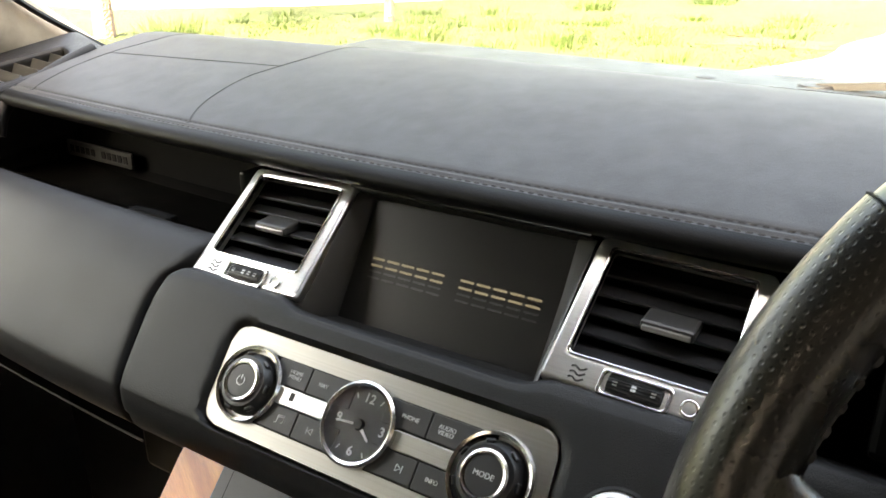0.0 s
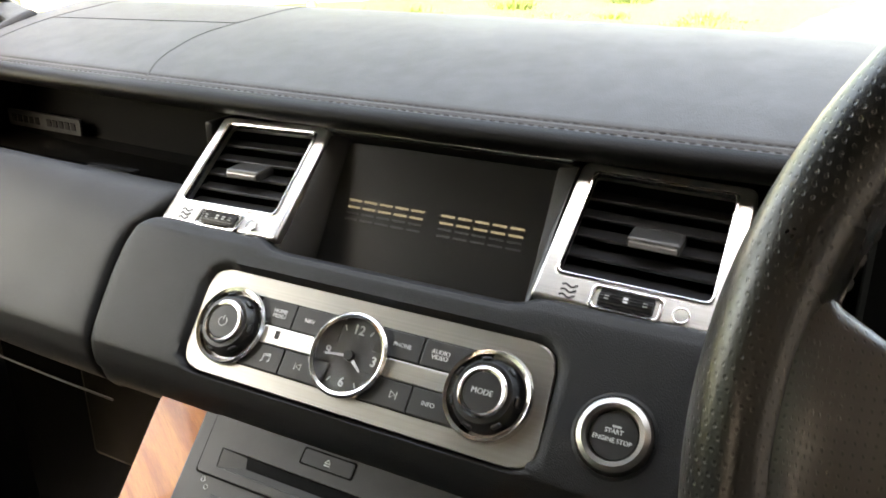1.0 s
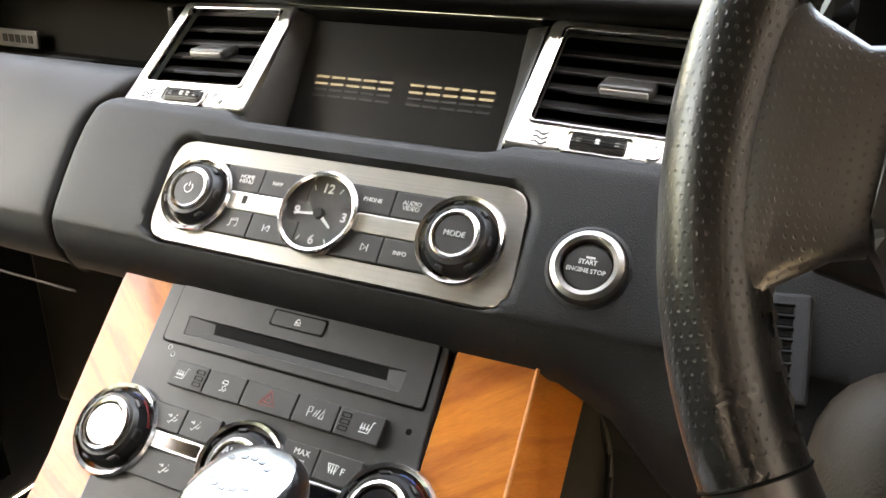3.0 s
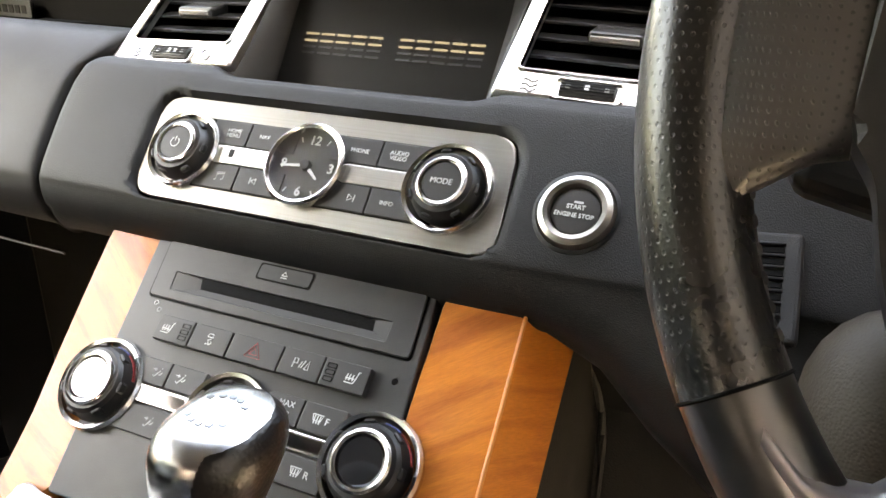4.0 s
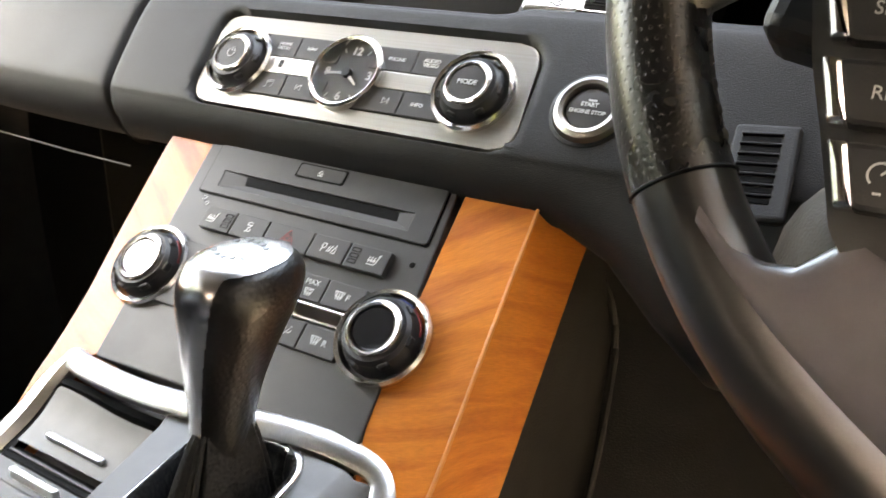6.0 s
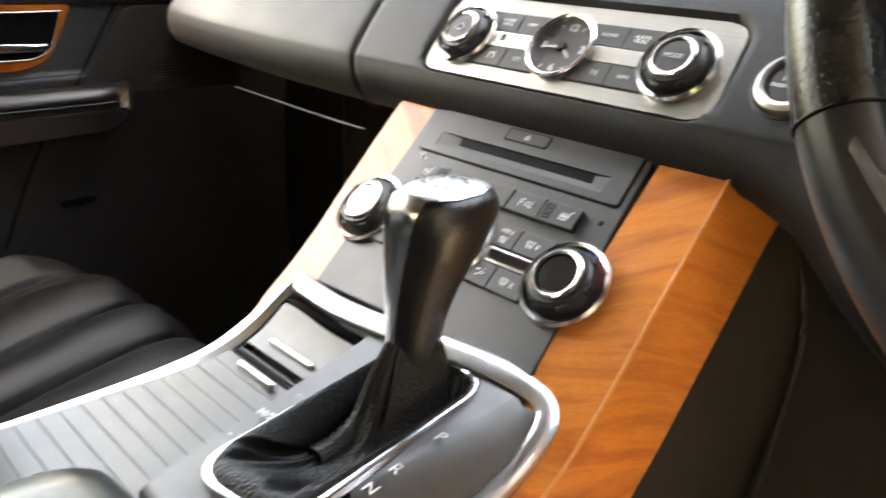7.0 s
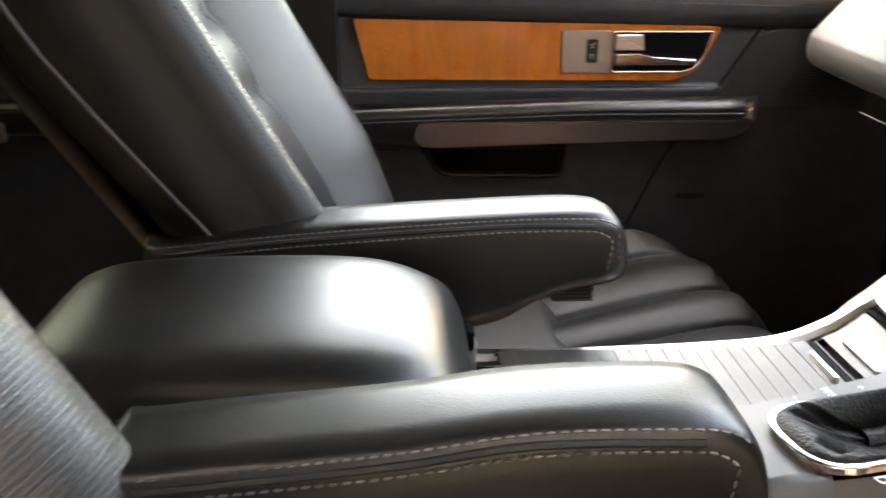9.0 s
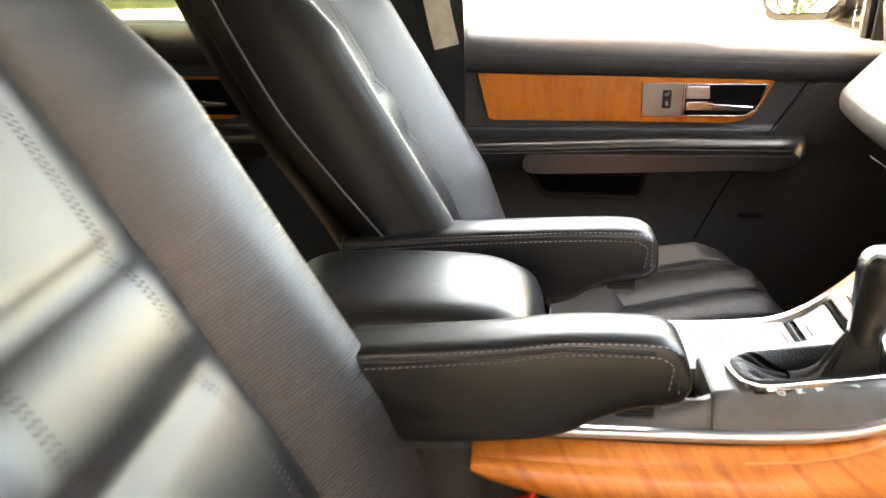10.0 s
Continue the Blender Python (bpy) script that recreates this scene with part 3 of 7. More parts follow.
def top_z(x, y):
    pts = [(p.x, p.y) for p in spline([Vector(q) for q in dash_profile(x)], 4)]
    best = 0.92
    for (a, b), (c, d) in zip(pts[16:], pts[17:]):
        if min(a, c) <= y <= max(a, c) and c != a:
            best = b + (d - b) * (y - a) / (c - a)
    return best


for off, nm in ((0.0092, "stitching"), (0.0172, "stitching")):
    pth = [Vector((x, lip_y(x) + off, top_z(x, lip_y(x) + off))) for x in [-0.545 + 0.01 * i for i in range(114)]]
    part(nm, dashes(pth, 0.0042, 0.0022, 0.0006), M_STITCH, dash, "dark grey thread")


def seam(path2, r=0.0007):
    pth = [Vector((p[0], p[1], top_z(p[0], p[1]) + 0.0002)) for p in spline([Vector(q) for q in path2], 8)]
    return sweep(pth, circle(r, 6, r * 0.5), (0, 0, 1))


# seams are thin raised lines with the crease shadow as their colour
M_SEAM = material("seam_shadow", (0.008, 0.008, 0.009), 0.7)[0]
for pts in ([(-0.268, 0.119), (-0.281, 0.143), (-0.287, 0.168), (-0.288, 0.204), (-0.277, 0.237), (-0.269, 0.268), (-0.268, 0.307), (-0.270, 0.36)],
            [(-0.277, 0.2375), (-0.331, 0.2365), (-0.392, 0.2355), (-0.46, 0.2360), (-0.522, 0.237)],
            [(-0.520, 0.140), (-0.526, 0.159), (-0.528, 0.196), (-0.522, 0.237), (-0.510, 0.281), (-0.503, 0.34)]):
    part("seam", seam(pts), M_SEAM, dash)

# recess shelf for the passenger, its inner shade painted as near black
shelf = []
for x in [-0.585 + 0.0195 * i for i in range(21)]:
    e = 0.078 + 0.02 * ((x + 0.2) / 0.38) ** 2
    shelf.append([(x, e + 0.060, 0.8970), (x, e + 0.115, 0.896), (x, e + 0.120, 0.885), (x, e + 0.118, 0.832), (x, e + 0.108, 0.826), (x, e + 0.02, 0.828), (x, e + 0.008, 0.834), (x, e + 0.004, 0.850), (x, e - 0.004, 0.857)])
part("shelf", loft(shelf), M_SHADE_BLACK, dash, "glossy black open storage shelf, its shade put into the colour")
part("shelf_end", rbox(0.012, 0.15, 0.085, 0.004, 2, T(-0.586, 0.17, 0.862)), M_BLACK, dash)
part("shelf_end", rbox(0.006, 0.10, 0.07, 0.002, 2, T(-0.196, 0.155, 0.86)), M_BLACK, dash)

# padded glovebox front
gl = []
EDGE = [(0.075, -0.186), (0.055, -0.191), (0.049, -0.199), (0.043, -0.2035), (0.029, -0.206), (0.010, -0.2055), (-0.010, -0.203), (-0.029, -0.200), (-0.043, -0.197), (-0.062, -0.190), (-0.12, -0.180)]


def pad_edge(v):
    """Side of the seam between the centre pad and the glovebox pad at a height v of the slope."""
    for (v0, u0), (v1, u1) in zip(EDGE, EDGE[1:]):
        if v >= v1:
            return u0 + (u1 - u0) * min(max((v0 - v) / (v0 - v1), 0), 1)
    return EDGE[-1][1]


OUT = UPPER.to_3x3() @ Vector((0, 0, 1))
for x, sink in [(-0.60 + 0.0189 * i, 0.0) for i in range(20)] + [(-0.222, 0.0), (-0.205, 0.0), (-0.196, 0.0), (-0.190, 0.0004), (-0.1870, 0.0014), (-0.1850, 0.0035), (-0.1840, 0.0090)]:
    e = 0.074 + 0.02 * ((x + 0.2) / 0.38) ** 2
    k = 0.034 * ((x + 0.2) / 0.4) ** 2
    prof = [(e + 0.002, 0.847), (e - 0.001, 0.8555), (e - 0.012, 0.8570), (e - 0.028, 0.8515), (0.0219 + k, 0.8331), (-0.0025 + k, 0.8061), (-0.0247 + k, 0.7811), (-0.0287 + k, 0.7715), (-0.0292 + k, 0.7597), (-0.0250 + k, 0.7468), (-0.0120 + k, 0.7365), (0.016 + k, 0.730), (0.12, 0.712), (0.30, 0.68)]
    row = []
    for p in spline([Vector(q) for q in prof], 4):
        q = Vector((x, p.x, p.y))
        if x > -0.25:
            v = (UPPER.inverted() @ q).y
            q.x = -0.25 + (x + 0.25) / 0.066 * (0.003 + pad_edge(-0.062 if p.x > 0.0 and p.y < 0.75 else v) - 0.0006 + 0.25)
            q -= OUT * sink
        row.append(q)
    gl.append(row)
end = [p + Vector((-0.02, 0.035, -0.004)) for p in gl[0]]
gl = [[p + Vector((-0.035, 0.11, -0.02)) for p in gl[0]], end] + gl
part("glovebox_pad", loft(gl), M_PAD, dash, "padded black soft-touch glovebox front", sharp=60)
# near-black block stands in for the shaded notch
part("shelf_notch", rbox(0.050, 0.012, 0.006, 0.002, 2, T(-0.275, 0.079, 0.8535)), M_SHADE_BLACK, dash)

# padded centre fascia, drawn in the upper frame: side, up the slope, out
fas = []


def recess(u, v):
    """0 outside the audio panel's rounded opening, 1 well inside it."""
    v = v + 0.0035
    dx, dy = abs(u - 0.001 + 0.02 * v) - 0.1195 + 0.014, abs(v) - 0.0340 + 0.014
    d = math.hypot(max(dx, 0), max(dy, 0)) + min(max(dx, dy), 0) - 0.014
    t = min(max(0.5 - d / 0.005, 0), 1)
    return t * t * (3 - 2 * t)


F_LEFT = -0.209


def lean_out(v):
    """The audio plate stands steeper than the vents above it."""
    return 0.155 * max(min(v, 0.046), -0.050)


fas_cols = [F_LEFT, F_LEFT + 0.0015, F_LEFT + 0.004, F_LEFT + 0.008, F_LEFT + 0.014, F_LEFT + 0.03] + [-0.165 + 0.005 * i for i in range(60)] + [0.15 + 0.03 * i for i in range(16)]
for j, u in enumerate(fas_cols):
    ease = (0.0075, 0.0030, 0.0010, 0.0002, 0, 0)[j] if j < 6 else 0
    low = min(max((u - 0.150) / 0.10, 0), 1)
    low = low * low * (3 - 2 * low) * 0.055
    raised = 0.007 * (1 / (1 + math.exp(-(u - 0.093) / 0.003)) + 1 / (1 + math.exp((u + 0.088) / 0.003))) - 0.007
    prof = [(0.075, -0.05), (0.061 + raised, -0.022), (0.0585 + raised, -0.006), (0.054 + raised, 0.001), (0.048 + raised * 0.6, 0.0030), (0.036, 0.0040), (0.0, 0.004), (-0.033, 0.0036), (-0.0415, 0.0005), (-0.050 - 0.3 * low, -0.0075), (-0.055 - 0.6 * low, -0.020), (-0.052 - low, -0.036 - 0.3 * low), (-0.03 - low, -0.055 - low), (0.03 - low, -0.12 - low)]
    row = []
    for k, q in enumerate(spline([Vector(p) for p in prof], 9)):
        v, n = q.x, q.y
        inward = k > 9 * 9
        e = pad_edge(-0.062 if inward else v)
        uu = u if u > -0.12 else e + (u - F_LEFT) * (-0.12 - e) / (-0.12 - F_LEFT)
        row.append(UPPER @ Vector((uu, v, n + (lean_out(v) if not inward else -0.0078) - ease - 0.012 * recess(uu, v))))
    fas.append(row)
part("centre_pad", loft(fas), M_PAD, dash, "padded black soft-touch centre fascia", sharp=60)
# dark closing panels; two carry their shade as a near-black colour
part("inner_panel", rbox(1.18, 0.02, 0.20, 0.004, 2, T(0, 0.24, 0.80)), M_SHADE_BLACK, dash)
part("lower_panel", rbox(0.54, 0.02, 0.35, 0.01, 2, T(0.45, 0.12, 0.60) @ Matrix.Rotation(radians(20), 4, "X")), M_BLACK, dash)
part("footwell_panel", rbox(0.54, 0.02, 0.38, 0.01, 2, T(-0.42, 0.32, 0.50)), M_SHADE_BLACK, dash)
part("trim_strip", sweep(spline([(-0.215, -0.001, 0.7075), (-0.30, 0.001, 0.7075), (-0.45, 0.006, 0.709)], 6), circle(0.0009, 8)), M_PLASTIC, dash, "thin charcoal trim strip")

# corner demister vent with its surround
cv = thing("demister_vent", T(-0.608, 0.205, 0.918) @ Matrix.Rotation(radians(10), 4, "X") @ Matrix.Rotation(radians(-8), 4, "Z"), "charcoal corner demister vent with slanted louvres", "vent")
part("surround", ring(rounded([(-0.10, -0.13), (0.045, -0.13), (0.045, 0.07), (-0.10, 0.10)], 0.02), rounded([(-0.055, -0.045), (0.022, -0.060), (0.026, 0.030), (-0.040, 0.050)], 0.006), -0.06, 0.008, 0.006, 3), M_PAD, cv)
part("well", rbox(0.10, 0.13, 0.004, 0.001, 1, T(-0.012, -0.005, -0.03)), M_SHADE_BLACK, cv)
for i in range(5):
    part("louvre", prism([(-0.040, -0.006), (0.040, -0.006), (0.020, 0.014), (-0.040, 0.014)], -0.0015, 0.0015, 0.0004, 1), M_PLASTIC, cv, at=T(-0.012, -0.050 + 0.020 * i, -0.008) @ Matrix.Rotation(radians(58), 4, "X"))
roll = spline([(-0.556, 0.118, 0.872), (-0.558, 0.128, 0.893), (-0.560, 0.146, 0.906), (-0.561, 0.173, 0.917), (-0.562, 0.20, 0.927), (-0.564, 0.245, 0.940), (-0.570, 0.30, 0.946)], 8)
part("edge_roll", sweep(roll[:41], circle(0.008, 12, 0.007), (0.3, -0.2, 1)), M_PAD, dash, "rolled leather edge", sharp=60)

# badge on the shelf's back wall: plain bars in place of its lettering
badge = thing("badge", T(-0.505, 0.1955, 0.8435) @ Matrix.Rotation(radians(90), 4, "X") @ Matrix.Rotation(radians(-1.5), 4, "Y"), "silver name plate in the dashboard shelf", "badge")
part("plate", prism(rrect(0.112, 0.0165, 0.002), 0.0, 0.003, 0.0008), M_STRIP, badge)
for i in range(11):
    if i != 5:
        part("bar", rbox(0.0065, 0.0075, 0.0008, 0.0002, 1, T(-0.046 + 0.0092 * i, 0, 0.0032)), M_BLACK, badge)

# side walls ahead of the doors, footwell shade put into their colour
for sx, nm in ((-1, "wall_left"), (1, "wall_right")):
    solo(nm, rbox(0.04, 0.46, 0.70, 0.01, 2, T(sx * 0.775, 0.455, 0.50)), M_SHADE_BLACK, "footwell side trim below the windscreen pillar, coloured near black for shade", "wall", kind="structure")
# left end cap coloured near black for the shade round it
part("end_cap", rbox(0.03, 0.36, 0.24, 0.012, 3, T(-0.665, 0.40, 0.78)), M_SHADE_BLACK, dash)
part("end_cap", rbox(0.14, 0.30, 0.03, 0.01, 3, T(-0.64, 0.40, 0.866)), M_PAD, dash)
part("end_cap", rbox(0.12, 0.42, 0.26, 0.012, 3, T(0.66, 0.36, 0.80)), M_PAD, dash)

# rails, far side and tail of the cabin
for sx, nm in ((-1, "left"), (1, "right")):
    solo("roof_rail_" + nm, sweep(spline([(sx * 0.64, 0.06, 1.335), (sx * 0.655, -0.4, 1.365), (sx * 0.655, -1.2, 1.37), (sx * 0.64, -2.08, 1.32)], 5), circle(0.045, 10, 0.035)), M_BEIGE, "pale beige trim along the roof edge", "trim", kind="structure")
    solo("quarter_wall_" + nm, joined(rbox(0.08, 0.46, 0.72, 0.01, 2, T(sx * 0.78, -1.86, 0.50)), rbox(0.06, 0.10, 0.52, 0.01, 2, T(sx * 0.72, -1.66, 1.10)), rbox(0.06, 0.10, 0.52, 0.01, 2, T(sx * 0.72, -2.06, 1.10))), M_BLACK, "dark trimmed rear quarter of the car", "wall", kind="structure")
    solo("window_quarter_" + nm, rbox(0.006, 0.32, 0.52, 0, 1, T(sx * 0.735, -1.86, 1.10)), M_TINT, "dark tinted rear quarter glass", "window", kind="structure")
solo("pillar_right_middle", rbox(0.07, 0.15, 1.15, 0.02, 3, T(0.735, -0.665, 0.79)), M_BLACK, "black pillar trim behind the driver door opening", "pillar", kind="structure")
d3 = thing("door_3", T(0, 0, 0), "closed rear door behind the driver seat", "door", kind="structure")
part("panel", rbox(0.08, 0.88, 0.68, 0.02, 3, T(0.78, -1.18, 0.52)), M_PAD, d3)
part("wood_inlay", rbox(0.008, 0.45, 0.08, 0.002, 2, T(0.738, -1.22, 0.74)), M_WOOD_DOOR, d3)
HINGE = T(0.80, 0.27, 0) @ Matrix.Rotation(radians(62), 4, "Z")
part("window_glass", rbox(0.006, 0.86, 0.46, 0, 1, T(0.735, -1.18, 1.10)), M_TINT, d3, "dark tinted rear glass")
# added wall, out of view, that blocks sky light from the driver side
solo("light_block_right", joined(rbox(0.25, 16.0, 4.2, 0.02, 1, T(2.9, -4.0, GROUND + 2.1))), skin("light_block_grey", (0.108, 0.109, 0.110), 0.9, 30, 0.01, 0.6), "unseen wall added to block light beside the open driver door", "wall", kind="structure")
d4 = thing("door_4", HINGE, "wide open driver door", "door", kind="structure")
part("panel", rbox(0.08, 0.90, 0.70, 0.02, 3, T(0.0, -0.46, 0.50)), M_PAD, d4)
part("outer_skin", rbox(0.02, 0.92, 0.72, 0.008, 2, T(0.052, -0.46, 0.50)), M_PAINT, d4)
part("window_frame", sweep([(0.03, -0.02, 0.84), (-0.02, -0.30, 1.25), (-0.03, -0.88, 1.33), (0.03, -0.92, 0.84)], circle(0.016, 8)), M_BLACK, d4)


# ---- centre vents ----
def vent(sx, label):
    """A silver-framed air vent; sx: +1 beside the wheel, -1 mirrored."""
    c = 0.1445 if sx > 0 else 0.1375
    root = thing("air_vent", UPPER @ T(sx * c, 0.105, 0.0) @ Matrix.Rotation(radians(sx * 2.5), 4, "Y"), label, "air vent", "centre air vents")
    w0, w1 = 0.050, 0.0525
    outer = rounded([(-w0, 0.043), (-w1, -0.0495), (w1, -0.0495), (w0, 0.043)], [0.006, 0.003, 0.003, 0.006], 5)
    inner = rounded([(-w0 + 0.0095, 0.036), (-w1 + 0.0105, -0.032), (w1 - 0.0105, -0.032), (w0 - 0.0095, 0.036)], [0.003, 0.004, 0.004, 0.003], 5)
    outer2 = [(x, y) for x, y in outer]
    part("bezel", ring(outer2, inner, -0.001, 0.006, 0.0022, 3), M_SATIN, root, "satin silver frame")
    lipring = [(x * 1.03, y * 1.03) for x, y in inner]
    part("lip", ring(lipring, [(x * 0.985, y * 0.985) for x, y in inner], 0.003, 0.0072, 0.0008), M_CHROME, root, "polished inner lip")
    # duct depth darkened by near-black colour on back plate and walls
    part("back_plate", rbox(0.088, 0.075, 0.003, 0.0, 1, T(0, 0.002, -0.040)), M_SHADE_BLACK, root)
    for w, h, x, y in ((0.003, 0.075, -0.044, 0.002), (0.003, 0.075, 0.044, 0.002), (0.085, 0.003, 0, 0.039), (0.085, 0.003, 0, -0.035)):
        part("duct_wall", rbox(w, h, 0.038, 0, 1, T(x, y, -0.0195)), M_SHADE_BLACK, root)
    first = None
    for i in range(5):
        at = T(0, -0.0245 + 0.0128 * i, -0.0045) @ Matrix.Rotation(radians(-34), 4, "X")
        if first is None:
            first = part("slat", prism(rounded([(-0.0435, -0.0058), (0.0435, -0.0058), (0.0435, 0.0058), (-0.0435, 0.0058)], 0.002, 2), -0.0010, 0.0010, 0.0005, 1), M_BLACK, root, at=at)
        else:
            again("slat", first, root, at)
    tab = part("tab", rbox(0.030, 0.018, 0.007, 0.002, 2), M_PLASTIC, root, at=T(sx * 0.004, 0.002, 0.0) @ Matrix.Rotation(radians(-34), 4, "X"))
    part("tab_edge", rbox(0.027, 0.0016, 0.0035, 0.0006, 1, T(0, -0.0095, 0)), M_ALLOY, tab, "silver edge")
    wheel = part("thumbwheel", moved(lathe([(0, 0.0150), (0.0052, 0.0150), (0.0060, 0.0143), (0.0071, 0.0), (0.0060, -0.0143), (0.0052, -0.0150), (0, -0.0150)], 40), T(0.0, -0.0425, 0.0022) @ Matrix.Rotation(radians(90), 4, "Y")), M_RUBBER, root, "ribbed black thumbwheel")
    for k in range(9):
        part("rib", rbox(0.0292, 0.0007, 0.0009, 0.0002, 1, T(0.0, -0.0425, 0.0022) @ Matrix.Rotation(radians(-56 + 14 * k), 4, "X") @ T(0, 0, 0.0071)), M_BLACK, wheel)
    for k in range(-2, 3):
        if k % 2 == 0 or (k == 1 and sx < 0):
            part("mark", rbox(0.0026, 0.0034, 0.0006, 0.0002, 1, T(0.0052 * k, -0.0425, 0.0093 - 0.0002 * k * k)), M_MARK, wheel)
    part("wheel_frame", ring(rrect(0.0395, 0.0150, 0.003, 4, 0.0, -0.0425), rrect(0.0345, 0.0110, 0.0022, 4, 0.0, -0.0425), 0.004, 0.0075, 0.0008), M_CHROME, root)
    waves = [[(-0.0365 + 0.0011 * i, -0.0425 + 0.0032 * r + 0.0009 * math.sin(i * 0.95)) for i in range(9)] for r in (-1, 0, 1)]
    part("airflow_symbol", moved(strokes(waves, 0.0010, 0.0004), T(0, 0, 0.006)), M_PLASTIC, root)
    part("button", moved(ring(circle(0.0048, 24), circle(0.0037, 24), 0.0055, 0.0070, 0.0004), T(0.0290, -0.0425, 0)), M_CHROME, root)
    part("button_cap", moved(lathe([(0, 0.0066), (0.0034, 0.0064), (0.0037, 0.0058), (0.0037, 0.004)], 20), T(0.0290, -0.0425, 0)), M_SATIN, root)
    return root


vent(-1, "satin silver framed air vent with black slats next to the shelf")
vent(1, "satin silver framed air vent with black slats beside the steering wheel")

# ---- screen ----
scr = thing("touchscreen", SCREEN, "glossy black dashboard touchscreen showing a pale start-up logo", "screen")
part("glass", prism(rrect(0.155, 0.100, 0.002), -0.004, 0.0, 0.0006), M_SCREEN, scr, "dark reflective display glass", at=T(-0.0024, -0.008, 0))
part("housing", joined(rbox(0.196, 0.120, 0.004, 0.001, 1, T(-0.006, -0.015, -0.007)), rbox(0.182, 0.006, 0.02, 0.001, 1, T(-0.004, 0.0475, 0.003))), M_BLACK, scr)
for in_top, out_edge, in_low in ((-0.0795, -0.0885, -0.0810), (0.0750, 0.0905, 0.0755)):
    bz = []
    for f in (0.0, 0.03, 0.12, 0.88, 0.97, 1.0):
        y = 0.0450 - 0.107 * f
        xi, xo = in_top + (in_low - in_top) * f, out_edge
        zo = 0.010 + 0.032 * f - (0.002 if f in (0.0, 1.0) else 0.0)
        bz.append([Vector(p) for p in ((xi, y, -0.006), (xi, y, 0.0012), (xi + 0.12 * (xo - xi), y, 0.0030), (xo + 0.15 * (xi - xo), y, zo - 0.001), (xo, y, zo), (xo, y, -0.006))])
    part("side_bezel", loft(bz, True, True), M_PLASTIC, scr, "charcoal side bezel sloping out to the vent", sharp=40)
part("top_trim", sweep([(-0.095, 0.0480, 0.012), (0.0870, 0.0470, 0.012)], circle(0.0016, 8), (0, 0, 1)), M_CHROME, scr, "thin bright trim strip")
M_LOGO = material("logo_gold", (0.05, 0.045, 0.03), 0.5)[0]
b_ = M_LOGO.node_tree.nodes["Principled BSDF"]
b_.inputs["Emission Color"].default_value, b_.inputs["Emission Strength"].default_value = (0.60, 0.58, 0.42, 1), 0.017
# faint bars below the logo paint its reflection on the glass
M_LOGO2 = material("logo_reflection", (0.014, 0.015, 0.017), 0.5)[0]
for x0 in (-0.0672, 0.0040):
    for k in range(5):
        cx = x0 + 0.0056 + 0.0122 * k
        for dy in (0.0027, -0.0021):
            part("logo_bar", prism(rrect(0.0100, 0.0016, 0.0006, 2, cx, dy), 0.0002, 0.0004), M_LOGO, scr)
        for dy in (-0.0062, -0.0105):
            part("logo_echo", prism(rrect(0.0100, 0.0014, 0.0005, 2, cx, dy), 0.0002, 0.0004), M_LOGO2, scr)

# ---- audio panel ----
audio = thing("audio_panel", AUDIO @ T(0, 0, -0.0062), "brushed silver audio control panel with knobs, keys and clock", "control panel")
part("plate", prism(rounded([(-0.1200, 0.0297), (-0.1170, -0.0368), (0.1235, -0.0372), (0.1185, 0.0297)][::-1], 0.014, 7), 0.0, 0.0062, 0.0012), M_ALLOY, audio, "brushed alloy plate with rounded corners")
part("key_tray", joined(prism(rrect(0.166, 0.0445, 0.003, 4, 0.002, -0.0045), 0.0, 0.0066)), M_SHADE_BLACK, audio)


def knob(parent, x, y, r, tall, label, base_z=0.0062, face=None, grips=7, red=False, ring_in=0.435):
    k = part("knob", moved(lathe([(0, tall - 0.003), (r * 0.50, tall - 0.0025), (r * 0.55, tall - 0.0012), (r * 0.64, tall - 0.0014), (r * 0.71, tall - 0.0035), (r * 0.735, tall * 0.55), (r * 0.77, tall * 0.38), (r * 0.80, 0.0), (0, 0)], 54), T(0, 0, 0)), M_RUBBER, parent, label, at=T(x, y, base_z))
    part("bezel_ring", lathe([(r * 0.87, 0.0), (r * 1.0, 0.0), (r * 1.0, 0.003), (r * 0.96, 0.0052), (r * 0.88, 0.0045), (r * 0.86, 0.001)], 60), M_CHROME, k, "bright metal ring")
    part("cap_ring", lathe([(r * ring_in, tall - 0.002), (r * (ring_in + 0.005), tall + 0.0004), (r * (ring_in + 0.06), tall + 0.0008), (r * (ring_in + 0.11), tall + 0.0), (r * (ring_in + 0.12), tall - 0.002)], 54), M_CHROME, k, "bright metal ring")
    part("cap", lathe([(0, tall + 0.0002), (r * 0.41, tall + 0.0), (r * 0.435, tall - 0.0008), (r * 0.435, tall - 0.003)], 48), face or M_BUTTON, k)
    for i in range(grips):
        a = 2 * math.pi * i / grips
        part("grip", rbox(0.0022, r * 0.22, tall * 0.42, 0.0008, 1, Matrix.Rotation(a, 4, "Z") @ T(r * 0.730, 0, tall * 0.60)), M_RUBBER, k)
    if red:
        for i in range(8):
            a = radians(20 + 9 * i)
            part("temperature_mark", rbox(0.0008, r * 0.13, 0.0016, 0, 1, Matrix.Rotation(a, 4, "Z") @ T(r * 0.79, 0, tall * 0.24)), M_RED if i < 5 else M_BLUE, k)
    return k


kp = knob(audio, -0.0885, -0.0052, 0.0250, 0.0108, "black volume knob with chrome rings")
